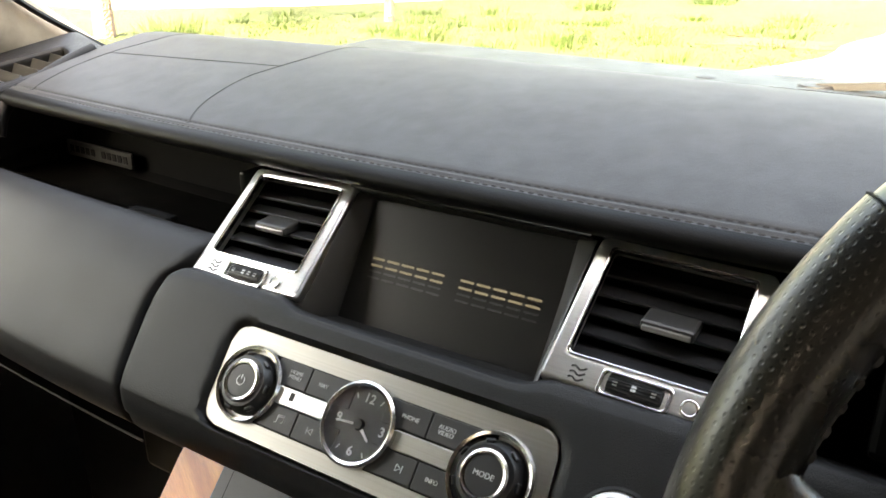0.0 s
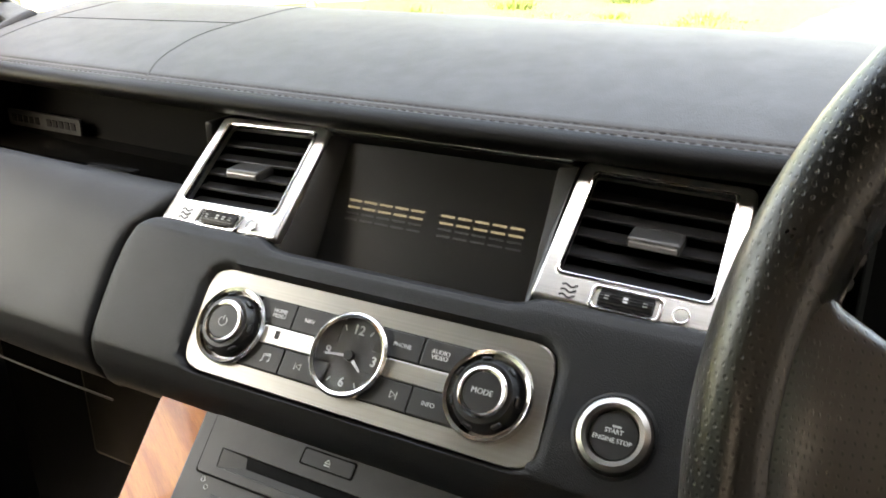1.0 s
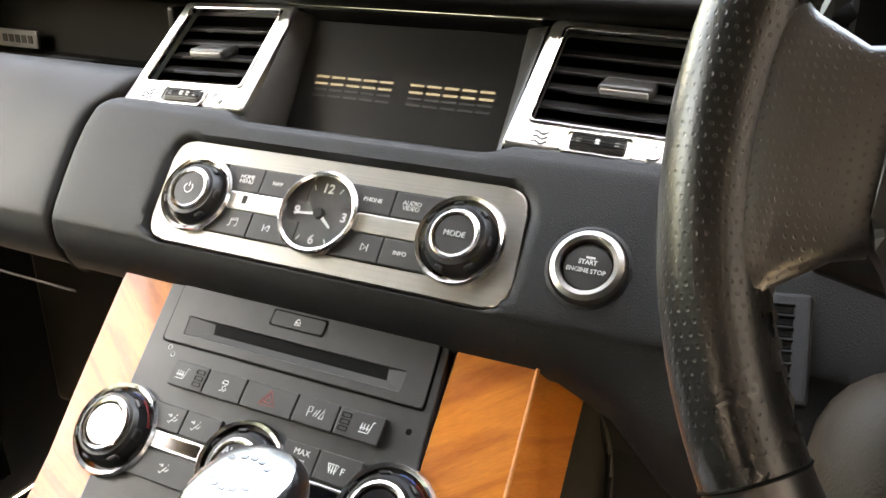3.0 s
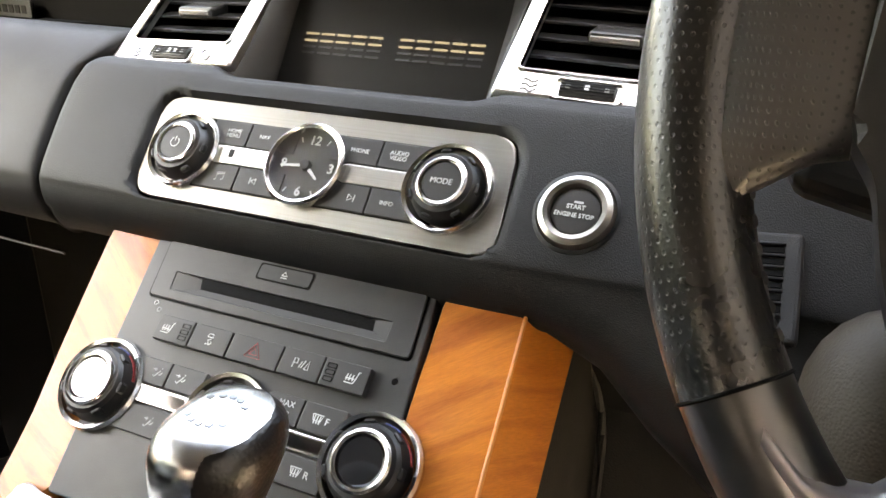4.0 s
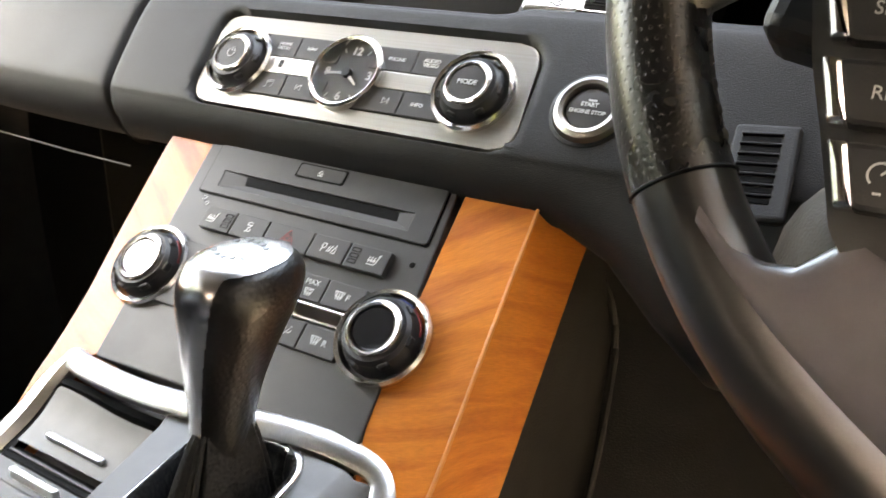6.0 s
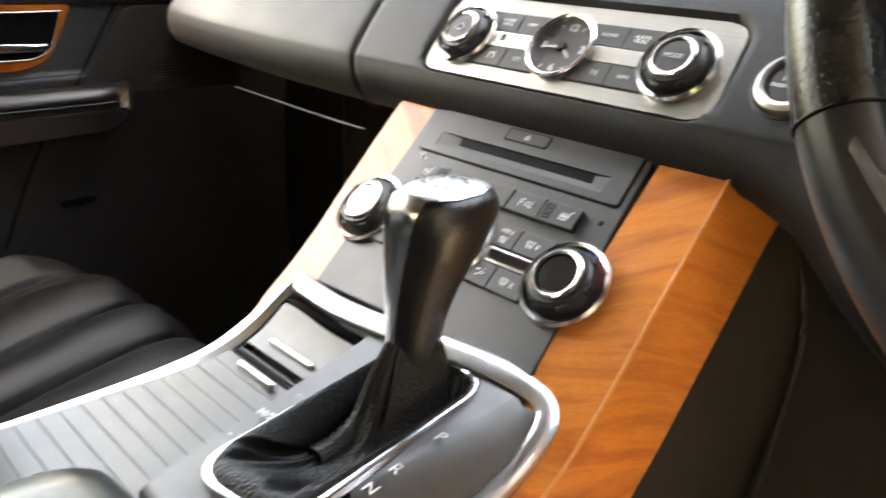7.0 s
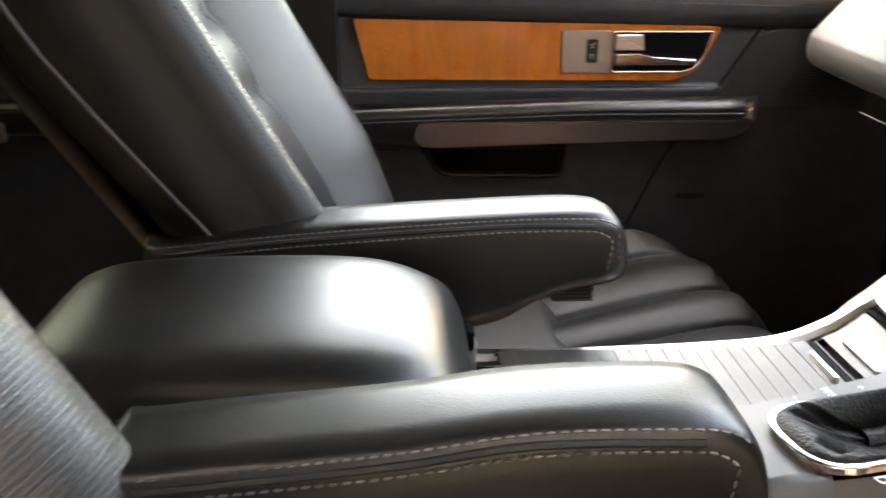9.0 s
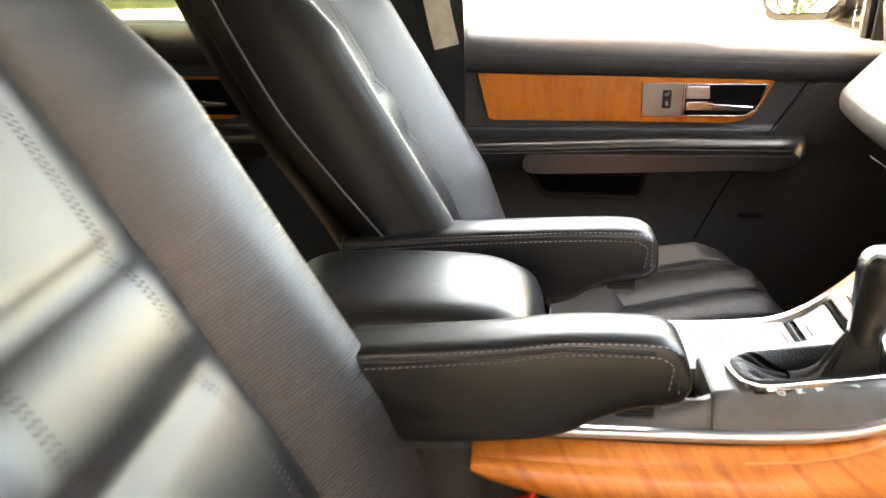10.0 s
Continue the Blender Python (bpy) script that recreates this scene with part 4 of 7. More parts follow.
part("power_symbol", moved(strokes([[(0.0030 * math.sin(radians(35 + 290 * i / 14)), 0.0030 * math.cos(radians(35 + 290 * i / 14))) for i in range(15)], [(0, 0.0038), (0, 0.0008)]], 0.0005, 0.0002), T(0, 0, 0.0112)), M_MARK, kp)
km = knob(audio, 0.0885, -0.0050, 0.0255, 0.0110, "black mode knob with chrome rings")
part("writing", moved(letters("MODE", 0.0044), T(0, 0, 0.0114)), M_MARK, km)


def key(parent, poly, z, name="key", mat=None, text=None, size=0.004, symbol=None, symmat=None, at=None, tall=0.0022):
    k = part(name, prism(rounded(poly, 0.0008, 2), z, z + tall, 0.0006), mat or M_BUTTON, parent)
    cx, cy = (sum(p[i] for p in poly) / len(poly) for i in (0, 1))
    if at:
        cx, cy = at
    if text:
        part("writing", moved(letters(text, size), T(cx, cy, z + tall + 0.0001)), symmat or M_MARK, k)
    if symbol:
        part("symbol", moved(strokes([[(1.05 * p[0], 1.05 * p[1]) for p in q] for q in symbol], 0.00052, 0.0002), T(cx, cy, z + tall)), symmat or M_MARK, k)
    return k


def box4(x0, x1, y0, y1):
    return [(x0, y0), (x1, y0), (x1, y1), (x0, y1)]


Z0 = 0.0052
NOTE = [[(-0.0022, -0.0022), (-0.0022, 0.002), (0.0024, 0.0027), (0.0024, -0.0016)], [(-0.0036, -0.0026), (-0.0022, -0.0022)], [(0.001, -0.002), (0.0024, -0.0016)], [(-0.0022, 0.001), (0.0024, 0.0017)]]
BACK = [[(0.002, 0.0018), (0.002, -0.0018), (-0.001, 0.0), (0.002, 0.0018)], [(-0.0018, 0.002), (-0.0018, -0.002)]]
key(audio, box4(-0.074, -0.0468, 0.0018, 0.0172), Z0, text="HOME\nMENU", size=0.0036, at=(-0.0575, 0.0095))
key(audio, box4(-0.0461, -0.012, 0.0018, 0.0172), Z0, text="NAV", size=0.0036, at=(-0.0350, 0.0095))
key(audio, box4(-0.074, -0.0445, -0.0260, -0.0107), Z0, symbol=NOTE, at=(-0.0555, -0.0183))
key(audio, box4(-0.0438, -0.012, -0.0260, -0.0107), Z0, symbol=BACK, at=(-0.0320, -0.0183))
key(audio, box4(0.012, 0.0427, 0.0018, 0.0172), Z0, text="PHONE", size=0.0036, at=(0.0300, 0.0095))
key(audio, box4(0.0434, 0.078, 0.0018, 0.0172), Z0, text="AUDIO\nVIDEO", size=0.0036, at=(0.0545, 0.0095))
key(audio, box4(0.012, 0.0444, -0.0260, -0.0107), Z0, symbol=[[(-p[0], p[1]) for p in ln] for ln in BACK], at=(0.0345, -0.0183))
key(audio, box4(0.0451, 0.078, -0.0260, -0.0107), Z0, text="INFO", size=0.0036, at=(0.0565, -0.0183))
# twin bars in lit and dim metal: left-hand light put into the colour
part("bar", prism(rrect(0.049, 0.0112, 0.001, 2, -0.0495, -0.0045), Z0, Z0 + 0.0026, 0.0008), M_SATIN, audio, "metal bar between the keys, brighter for the light on the left")
part("bar", prism(rrect(0.056, 0.0112, 0.001, 2, 0.050, -0.0045), Z0, Z0 + 0.0026, 0.0008), M_ALLOY, audio, "metal bar between the keys, duller away from the light")
part("slot_mark", rbox(0.0032, 0.0052, 0.0006, 0.0002, 1, T(-0.0535, -0.0035, Z0 + 0.0028)), M_BLACK, audio)

clk = thing("clock", AUDIO @ T(-0.0004, -0.0040, -0.0002) @ Matrix.Scale(0.97, 4), "round analogue dashboard clock with black face and chrome rim", "clock")
part("rim", lathe([(0.0222, 0.0012), (0.0228, 0.0052), (0.0246, 0.0062), (0.0262, 0.0050), (0.0266, 0.0), (0.0222, 0.0)], 64), M_CHROME, clk, "polished chrome rim")
part("face", lathe([(0, 0.0008), (0.0226, 0.0008), (0.0226, -0.001)], 48), M_PLASTIC, clk, "matt black face")
for h in range(12):
    a = radians(90 - 30 * h)
    if h % 3 == 0:
        part("numeral", moved(letters({0: "12", 3: "3", 6: "6", 9: "9"}[h], 0.0082, 0.00012), T(0.0163 * math.cos(a), 0.0163 * math.sin(a), 0.0011)), M_MARK, clk)
    else:
        part("tick", rbox(0.0034, 0.0008, 0.0003, 0, 1, Matrix.Rotation(a, 4, "Z") @ T(0.0185, 0, 0.0010)), M_MARK, clk)
for ang, ln, w in ((236, 0.0165, 0.0017), (-78 + 40, 0.0120, 0.0021)):
    hand = prism([(0.004, -w / 2), (ln, -w / 3), (ln + 0.001, 0), (ln, w / 3), (0.004, w / 2)], 0.0022, 0.0027)
    part("pointer", moved(hand, Matrix.Rotation(radians({236: 186, -38: -38}[ang]), 4, "Z")), M_MARK, clk, "white clock pointer")
part("hub", lathe([(0, 0.0042), (0.003, 0.0040), (0.0034, 0.0030), (0.0034, 0.0010)], 24), M_BLACK, clk)
part("lens", lathe([(0, 0.0046), (0.012, 0.00455), (0.0224, 0.0044)], 40), M_LENS, clk, "clear domed glass")

# ---- start button ----
st = thing("start_button", UPPER @ T(0.1589, -0.0075, 0.0015) @ Matrix.Rotation(radians(8.5), 4, "X") @ Matrix.Scale(0.76, 4), "round engine start button with satin silver ring", "button")
part("bezel", lathe([(0.0165, 0.003), (0.0175, 0.0072), (0.0205, 0.0080), (0.0240, 0.0060), (0.0258, 0.0022), (0.0262, 0.0), (0.0165, 0.0)], 60), M_PLATE, st, "satin silver ring")
part("groove", lathe([(0.0262, 0.0028), (0.0285, 0.0020), (0.0290, 0.0)], 60), M_BLACK, st)
part("cap", lathe([(0, 0.0052), (0.012, 0.0050), (0.0155, 0.0044), (0.0166, 0.0030)], 48), M_BUTTON, st, "charcoal push cap")
part("writing", moved(letters("ENGINE STOP", 0.0042, 0.00005), T(0, -0.0035, 0.0054)), M_MARK, st)
part("writing", moved(letters("START", 0.0042, 0.00010), T(0, 0.0022, 0.0054)), M_MARK, st)
part("worn_bar", rbox(0.006, 0.0014, 0.0003, 0, 1, T(0.0012, 0.0056, 0.0053)), M_MARK, st)

# ---- climate panel ----
cli = thing("climate_panel", LOWER, "charcoal centre stack with disc slot, heater keys and knobs", "control panel")
part("body", prism(rounded([(-0.0995, 0.012), (-0.0870, -0.160), (0.1045, -0.152), (0.0905, 0.012)], 0.002, 2), -0.02, 0.0, 0.001), M_PLASTIC, cli, "charcoal moulded panel")
tray = [(-0.0875, -0.0048), (-0.0845, -0.0402), (0.0893, -0.0402), (0.0868, -0.0048)]
part("disc_front", ring(rounded(tray, 0.003, 6), rounded([(-0.0732, -0.0232), (-0.0717, -0.0347), (0.0735, -0.0347), (0.0735, -0.0232)], 0.0008, 6), -0.001, 0.0014, 0.0003), M_PLASTIC, cli, "charcoal disc player front")
part("disc_gap", ring(rounded([(-0.0887, -0.0036), (-0.0857, -0.0414), (0.0905, -0.0414), (0.0880, -0.0036)], 0.003, 6), rounded(tray, 0.003, 6), -0.001, 0.0005), M_SHADE_BLACK, cli)
part("slot", rbox(0.150, 0.0120, 0.001, 0, 1, T(0.000, -0.0290, -0.0002)), M_SHADE_BLACK, cli, "dark disc slot")


def ramp_face(quad):
    """One sloping face of the funnel round the disc slot: a shallow wedge."""
    bm = bmesh.new()
    top = [bm.verts.new(p) for p in quad]
    low = [bm.verts.new((p[0], p[1], 0.0)) for p in quad]
    bm.faces.new(top)
    for i in range(4):
        j = (i + 1) % 4
        bm.faces.new((low[i], low[j], top[j], top[i]))
    return bm


part("slot_ramp", ramp_face([(-0.0731, -0.0233, 0.0011), (-0.0540, -0.0243, 0.0003), (-0.0520, -0.0303, 0.0003), (-0.0716, -0.0346, 0.0011)]), M_PLASTIC, cli)
part("slot_ramp", ramp_face([(0.0640, -0.0303, 0.0003), (0.0630, -0.0243, 0.0003), (0.0734, -0.0233, 0.0011), (0.0734, -0.0346, 0.0011)]), M_PLASTIC, cli)
part("slot_ledge", ramp_face([(-0.0716, -0.0346, 0.0011), (-0.0520, -0.0304, 0.0003), (0.0640, -0.0304, 0.0003), (0.0734, -0.0346, 0.0011)]), M_PLASTIC, cli)
EJECT = [[(-0.0018, -0.0004), (0.0, 0.0018), (0.0018, -0.0004), (-0.0018, -0.0004)], [(-0.0018, -0.0016), (0.0018, -0.0016)]]
part("eject_gap", prism(rrect(0.0372, 0.0104, 0.0015, 3, -0.0005, -0.0116), 0.0, 0.0017), M_SHADE_BLACK, cli)
key(cli, rrect(0.0346, 0.0082, 0.001, 2, -0.0005, -0.0116), 0.0014, "eject_key", symbol=EJECT, tall=0.0006)
SEAT = [[(-0.0036, -0.0026), (0.0012, -0.0026), (0.0018, -0.0018), (0.0030, 0.0034), (0.0040, 0.0034)], [(-0.0030, -0.0016), (-0.0026, -0.0004), (-0.0030, 0.0006), (-0.0026, 0.0018)], [(-0.0014, -0.0016), (-0.0010, -0.0004), (-0.0014, 0.0006), (-0.0010, 0.0018)], [(0.0004, -0.0016), (0.0008, -0.0004), (0.0004, 0.0006), (0.0008, 0.0018)], [(-0.0036, -0.0004), (0.0014, -0.0004)]]
SKID = [[(-0.0018, 0.0012), (0.0018, 0.0012), (0.0014, 0.003), (-0.0014, 0.003), (-0.0018, 0.0012)], [(-0.002, -0.003), (0.0, -0.002), (-0.001, -0.0008), (0.001, 0.0004)], [(0.0, -0.003), (0.002, -0.002), (0.001, -0.0008)]]
HAZ = [[(-0.0048, -0.0034), (0.0, 0.0046), (0.0048, -0.0034), (-0.0048, -0.0034), (0.0, 0.0046)], [(-0.0024, -0.0018), (0, 0.0018), (0.0024, -0.0018), (-0.0024, -0.0018)]]
PARK = [[(-0.0042, -0.0025), (-0.0042, 0.0025), (-0.002, 0.0025), (-0.002, 0.0), (-0.0042, 0.0)], [(-0.0006, -0.002), (0.0006, 0.0015)], [(0.0008, -0.002), (0.0024, 0.0022)], [(0.0026, -0.0022), (0.0048, 0.0028), (0.005, -0.0022), (0.0026, -0.0022)]]
xs5 = [-0.0660, -0.0405, -0.0139, 0.0203, 0.0465, 0.0742]
syms = [SEAT, SKID, HAZ, PARK, SEAT]
for i in range(5):
    k = key(cli, box4(xs5[i] + 0.0004, xs5[i + 1] - 0.0004, -0.0652, -0.0504), 0.0, symbol=syms[i], symmat=M_RED if i == 2 else None, tall=0.0042, at=((xs5[i] + xs5[i + 1]) / 2 + (-0.0045, 0, 0, 0, 0.0045)[i], -0.0578))
    if i in (0, 4):
        for q in range(3):
            part("heat_lamp", ring(rrect(0.0056, 0.0026, 0.0004, 1, (-0.0455, 0, 0, 0, 0.0517)[i], -0.0542 - 0.0036 * q), rrect(0.0048, 0.0018, 0.0003, 1, (-0.0455, 0, 0, 0, 0.0517)[i], -0.0542 - 0.0036 * q), 0.0038, 0.0046), M_SHADE_BLACK, k)
for x in (-0.0775, -0.0735):
    part("worn_mark", moved(ring(circle(0.0015, 12), circle(0.0012, 12), 0, 0.0002), T(x, -0.044 - 0.9 * (x + 0.0775), 0)), M_MARK, cli)
part("panel_mark", moved(lathe([(0, 0.0004), (0.0016, 0.0003), (0.0018, 0)], 14), T(0.0860, -0.0530, 0)), M_SHADE_BLACK, cli)
# dark display cap given grey metal to imitate its sky reflection
M_SHEENCAP = material("knob_display_sheen", (0.26, 0.26, 0.265), 0.22, 1.0)[0]
M_GLASSCAP = material("knob_display", (0.012, 0.012, 0.013), 0.12)[0]
knob(cli, -0.0850, -0.0975, 0.0275, 0.0130, "black heater knob with display cap made metallic for its sheen, and chrome rings", 0.0, M_SHEENCAP, red=True, ring_in=0.46)
knob(cli, 0.0906, -0.0965, 0.0275, 0.0135, "black heater knob with dark display cap and chrome rings", 0.0, M_GLASSCAP, red=True, ring_in=0.46)
kc = knob(cli, 0.0025, -0.0965, 0.0265, 0.010, "black heater dial with chrome ring", 0.0)
part("writing", moved(letters("AUTO", 0.0062), T(0, 0.006, 0.0108)), M_MARK, kc)
FLOW = [[(-0.0036, 0.0016), (-0.0012, 0.0016)], [(-0.0020, 0.0024), (-0.0012, 0.0016), (-0.0020, 0.0008)], [(0.0016, 0.0026), (0.0022, 0.0026)], [(0.0014, 0.0014), (0.0000, -0.0004), (0.0018, -0.0010), (0.0030, 0.0006)], [(0.0000, -0.0004), (-0.0014, -0.0024), (-0.0026, -0.0016)]]
HEAT = [[(-0.003, 0.002), (0.003, 0.002), (0.002, -0.001), (-0.002, -0.001), (-0.003, 0.002)], [(-0.0015, -0.0025), (-0.0015, 0.0015)], [(0, -0.0025), (0, 0.0015)], [(0.0015, -0.0025), (0.0015, 0.0015)]]
key(cli, box4(-0.0670, -0.0438, -0.0900, -0.0757), 0.0, symbol=FLOW, at=(-0.0510, -0.083), tall=0.003)
key(cli, box4(-0.0431, -0.0192, -0.0900, -0.0757), 0.0, symbol=FLOW, at=(-0.0345, -0.083), tall=0.003)
key(cli, box4(-0.0670, -0.0180, -0.1174, -0.1018), 0.0, symbol=FLOW, at=(-0.0420, -0.1095), tall=0.003)
kk = key(cli, box4(0.0225, 0.0440, -0.0895, -0.0745), 0.0, text="MAX", size=0.0046, at=(0.0345, -0.0790), tall=0.003)
part("symbol", moved(strokes(HEAT, 0.0005, 0.0002), T(0.0345, -0.0850, 0.003)), M_MARK, kk)
kk = key(cli, box4(0.0447, 0.0700, -0.0895, -0.0745), 0.0, symbol=HEAT, at=(0.0545, -0.0820), tall=0.003)
part("writing", moved(letters("F", 0.0052), T(0.0605, -0.0825, 0.0031)), M_MARK, kk)
key(cli, box4(0.0225, 0.0436, -0.1174, -0.1018), 0.0, symbol=FLOW, at=(0.0340, -0.1095), tall=0.003)
kk = key(cli, box4(0.0443, 0.0700, -0.1174, -0.1018), 0.0, symbol=HEAT, at=(0.0540, -0.1095), tall=0.003)
part("writing", moved(letters("R", 0.0052), T(0.0605, -0.1100, 0.0031)), M_MARK, kk)
for cx, w in ((-0.0430, 0.040), (0.0465, 0.036)):
    part("bar", prism(rrect(w, 0.0098, 0.001, 2, cx, -0.0958), 0.0, 0.0026, 0.0006), M_CHROME, cli, "bright metal bar")
    part("window", prism(rrect(w * 0.86, 0.0066, 0.001, 2, cx, -0.0958), 0.0, 0.0030), M_GLOSS, cli, "dark display window")


# ---- wood sides of the stack and console ----
M_LACQUER = timber("lacquered_edge", (0.44, 0.15, 0.03), (0.56, 0.22, 0.06), (26, 5, 5), 0.38, 0.25)
def wood_side(sx, label):
    """Veneered flank: beside the climate panel, round the bend and along the console."""
    inner = spline([(0.0925, 0.006, 0.774), (0.0945, -0.022, 0.751), (0.097, -0.080, 0.698), (0.102, -0.128, 0.655), (0.1165, -0.165, 0.6190), (0.1235, -0.215, 0.5970), (0.1255, -0.300, 0.5890), (0.125, -0.420, 0.5890), (0.119, -0.520, 0.5870)], 6)
    ridge = spline([(0.134, 0.010, 0.778), (0.1385, -0.022, 0.752), (0.1425, -0.080, 0.698), (0.1460, -0.140, 0.640), (0.1470, -0.185, 0.6080), (0.1460, -0.235, 0.5900), (0.1440, -0.310, 0.5820), (0.1420, -0.430, 0.5810), (0.136, -0.524, 0.5780)], 6)
    outer = spline([(0.154, 0.030, 0.740), (0.156, -0.003, 0.716), (0.1575, -0.060, 0.653), (0.159, -0.105, 0.606), (0.161, -0.160, 0.564), (0.161, -0.230, 0.543), (0.159, -0.320, 0.537), (0.155, -0.430, 0.541), (0.144, -0.520, 0.556)], 6)
    rows = []
    for i in range(len(inner)):
        a, b, c = inner[i], ridge[i], outer[i]
        if sx < 0:
            slim = 0.1385 - 0.009 * min(max((-0.03 - b.y) / 0.08, 0), 1)
            a, b, c = Vector((0.0985 - 0.0120 * min(max(-a.y / 0.125, 0), 1) if a.y > -0.14 else a.x - 0.012, a.y, a.z)), Vector((min(b.x, slim), b.y, b.z)), Vector((min(c.x, slim - 0.001), c.y, c.z))
            dip = Vector((0, 0, -0.034 * min(max((-0.14 - a.y) / 0.10, 0), 1)))
            a, b, c = a + dip * 0.5, b + dip, c + dip
        q1, q2 = a.lerp(b, 0.88), b.lerp(c, 0.15)
        back = Vector((-0.006, 0.004, -0.012))
        puff = Vector((0.009, -0.001, 0.003)) * min(max((-0.12 - a.y) / 0.12, 0), 1) if sx > 0 else Vector((0, 0, 0))
        row = [a + back, a, a.lerp(b, 0.5), q1, b + Vector((0.0008, 0, 0.0006)) - Vector((0.0008, 0, 0.0010)), q2, b.lerp(c, 0.32) + puff * 0.8, b.lerp(c, 0.5) + puff, b.lerp(c, 0.72) + puff * 0.9, b.lerp(c, 0.92) + puff * 0.3, c, c + Vector((-0.012, 0.004, -0.003))]
        rows.append([(0.006 + sx * p.x, p.y, p.z) for p in row])
    tip = [(0.006 + sx * (p.x - 0.003), -0.532, 0.570 + (p.z - 0.570) * 0.62) for p in (Vector((sx * (r[0] - 0.006), r[1], r[2])) for r in rows[-1])]
    rows.append(tip)
    root = thing("wood_trim", T(0, 0, 0), label, "trim", "console wood trims")
    part("veneer", loft(rows), M_WOOD, root, "glossy orange-brown veneer", sharp=40)
    for_side = ridge[:36] if sx > 0 else []
    crease = [(0.006 + sx * (p.x + 0.0004), p.y, p.z + 0.0008) for p in for_side]
    if crease:
        part("ridge_line", sweep(crease, circle(0.0011, 10)), M_LACQUER, root, "pale edge line along the veneer ridge", sharp=60)
    return root


def console_cheek(sx, label):
    """Plain moulded side of the console below the wood."""
    top = [(0.152, 0.035, 0.738), (0.153, -0.003, 0.712), (0.154, -0.060, 0.648), (0.156, -0.105, 0.600), (0.157, -0.160, 0.560), (0.157, -0.230, 0.540), (0.155, -0.320, 0.536), (0.150, -0.430, 0.540), (0.140, -0.520, 0.556)]
    dip = 0.034 if sx < 0 else 0.0
    rows = [[(0.006 + sx * x, y, z - (dip if y < -0.15 else 0)), (0.006 + sx * (x + 0.004), y + 0.01, z - 0.06), (0.006 + sx * (x + 0.006), y + 0.03, 0.42), (0.006 + sx * 0.15, y + 0.05, 0.20)] for x, y, z in top]
    rows.insert(0, [(0.006 + sx * 0.152, 0.30, 0.73), (0.006 + sx * 0.156, 0.30, 0.66), (0.006 + sx * 0.158, 0.30, 0.42), (0.006 + sx * 0.15, 0.30, 0.2)])
    root = thing("console_cheek", T(0, 0, 0), label, "panel", "console cheeks")
    # passenger side is the same panel with footwell shade painted in
    mat = M_KNEE if sx > 0 else M_SHADE_BLACK
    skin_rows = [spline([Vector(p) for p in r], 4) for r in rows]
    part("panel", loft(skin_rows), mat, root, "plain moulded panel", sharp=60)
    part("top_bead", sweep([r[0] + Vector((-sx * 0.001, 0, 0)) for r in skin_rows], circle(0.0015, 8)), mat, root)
    return root


console_cheek(1, "dark moulded console side below the wood by the pedals")
console_cheek(-1, "moulded console side in the passenger footwell, coloured near black for shade")
wood_side(1, "glossy cherry veneer flank of the centre console beside the driver")
wood_side(-1, "glossy cherry veneer flank of the centre console beside the passenger")


# ---- centre console ----
con = thing("centre_console", T(0, 0, 0), "charcoal centre console with silver rails and ribbed cup cover", "console")
core = []
for y, zt, w in ((-0.10, 0.640, 0.090), (-0.16, 0.612, 0.098), (-0.22, 0.588, 0.108), (-0.30, 0.582, 0.112), (-0.45, 0.582, 0.112), (-0.60, 0.575, 0.112), (-0.95, 0.565, 0.11)):
    core.append([(0.006 - w, y, 0.30), (0.006 - w, y, zt - 0.012), (0.006 - w + 0.012, y, zt), (0.006 + w - 0.012, y, zt), (0.006 + w, y, zt - 0.012), (0.006 + w, y, 0.30)])
part("body", loft(core, True, True), M_CONSOLE, con, "charcoal moulded console body")
BAND = [(-0.0075, -0.005), (0.0075, -0.005), (0.0075, 0.0005), (0.004, 0.0028), (-0.004, 0.0028), (-0.0075, 0.0005)]
left = spline([(-0.096, -0.146, 0.6420), (-0.1015, -0.158, 0.6320), (-0.1055, -0.178, 0.6160), (-0.1065, -0.205, 0.6035), (-0.1070, -0.240, 0.5975), (-0.1065, -0.30, 0.5945), (-0.1050, -0.38, 0.5935), (-0.1035, -0.455, 0.5945)], 8)
part("rail", sweep(left, [(-0.008, -0.006), (0.008, -0.006), (0.008, 0.000), (0.004, 0.0030), (-0.003, 0.0036), (-0.008, 0.000)], lambda i: Vector((0.15, 0.1, 1))), M_RAIL, con, "satin silver rail beside the cup cover")
frontp = [(-0.096, -0.146, 0.6420), (-0.080, -0.150, 0.6430), (-0.04, -0.1530, 0.6445), (0.0, -0.1520, 0.6470), (0.05, -0.1455, 0.6495), (0.085, -0.1395, 0.6490), (0.112, -0.1370, 0.6465),
          (0.1255, -0.1390, 0.6430), (0.1320, -0.147, 0.6375), (0.1342, -0.160, 0.6290), (0.1340, -0.180, 0.6175), (0.1325, -0.212, 0.6075), (0.1310, -0.26, 0.6010), (0.1295, -0.33, 0.5980), (0.1275, -0.42, 0.5970), (0.122, -0.515, 0.5940)]
front_line = spline(frontp, 8)


def band_up(i):
    f = min(max((i - 48) / 32, 0), 1)
    return Vector((0.25 * f, -0.50 + 0.60 * f, 1))


part("rail", sweep(front_line, BAND, band_up, scale=lambda t: (0.92 - 0.22 * min(max((t - 0.4) / 0.3, 0), 1), 1.0)), M_RAIL, con, "satin silver band round the gear surround and above the wood", sharp=50)
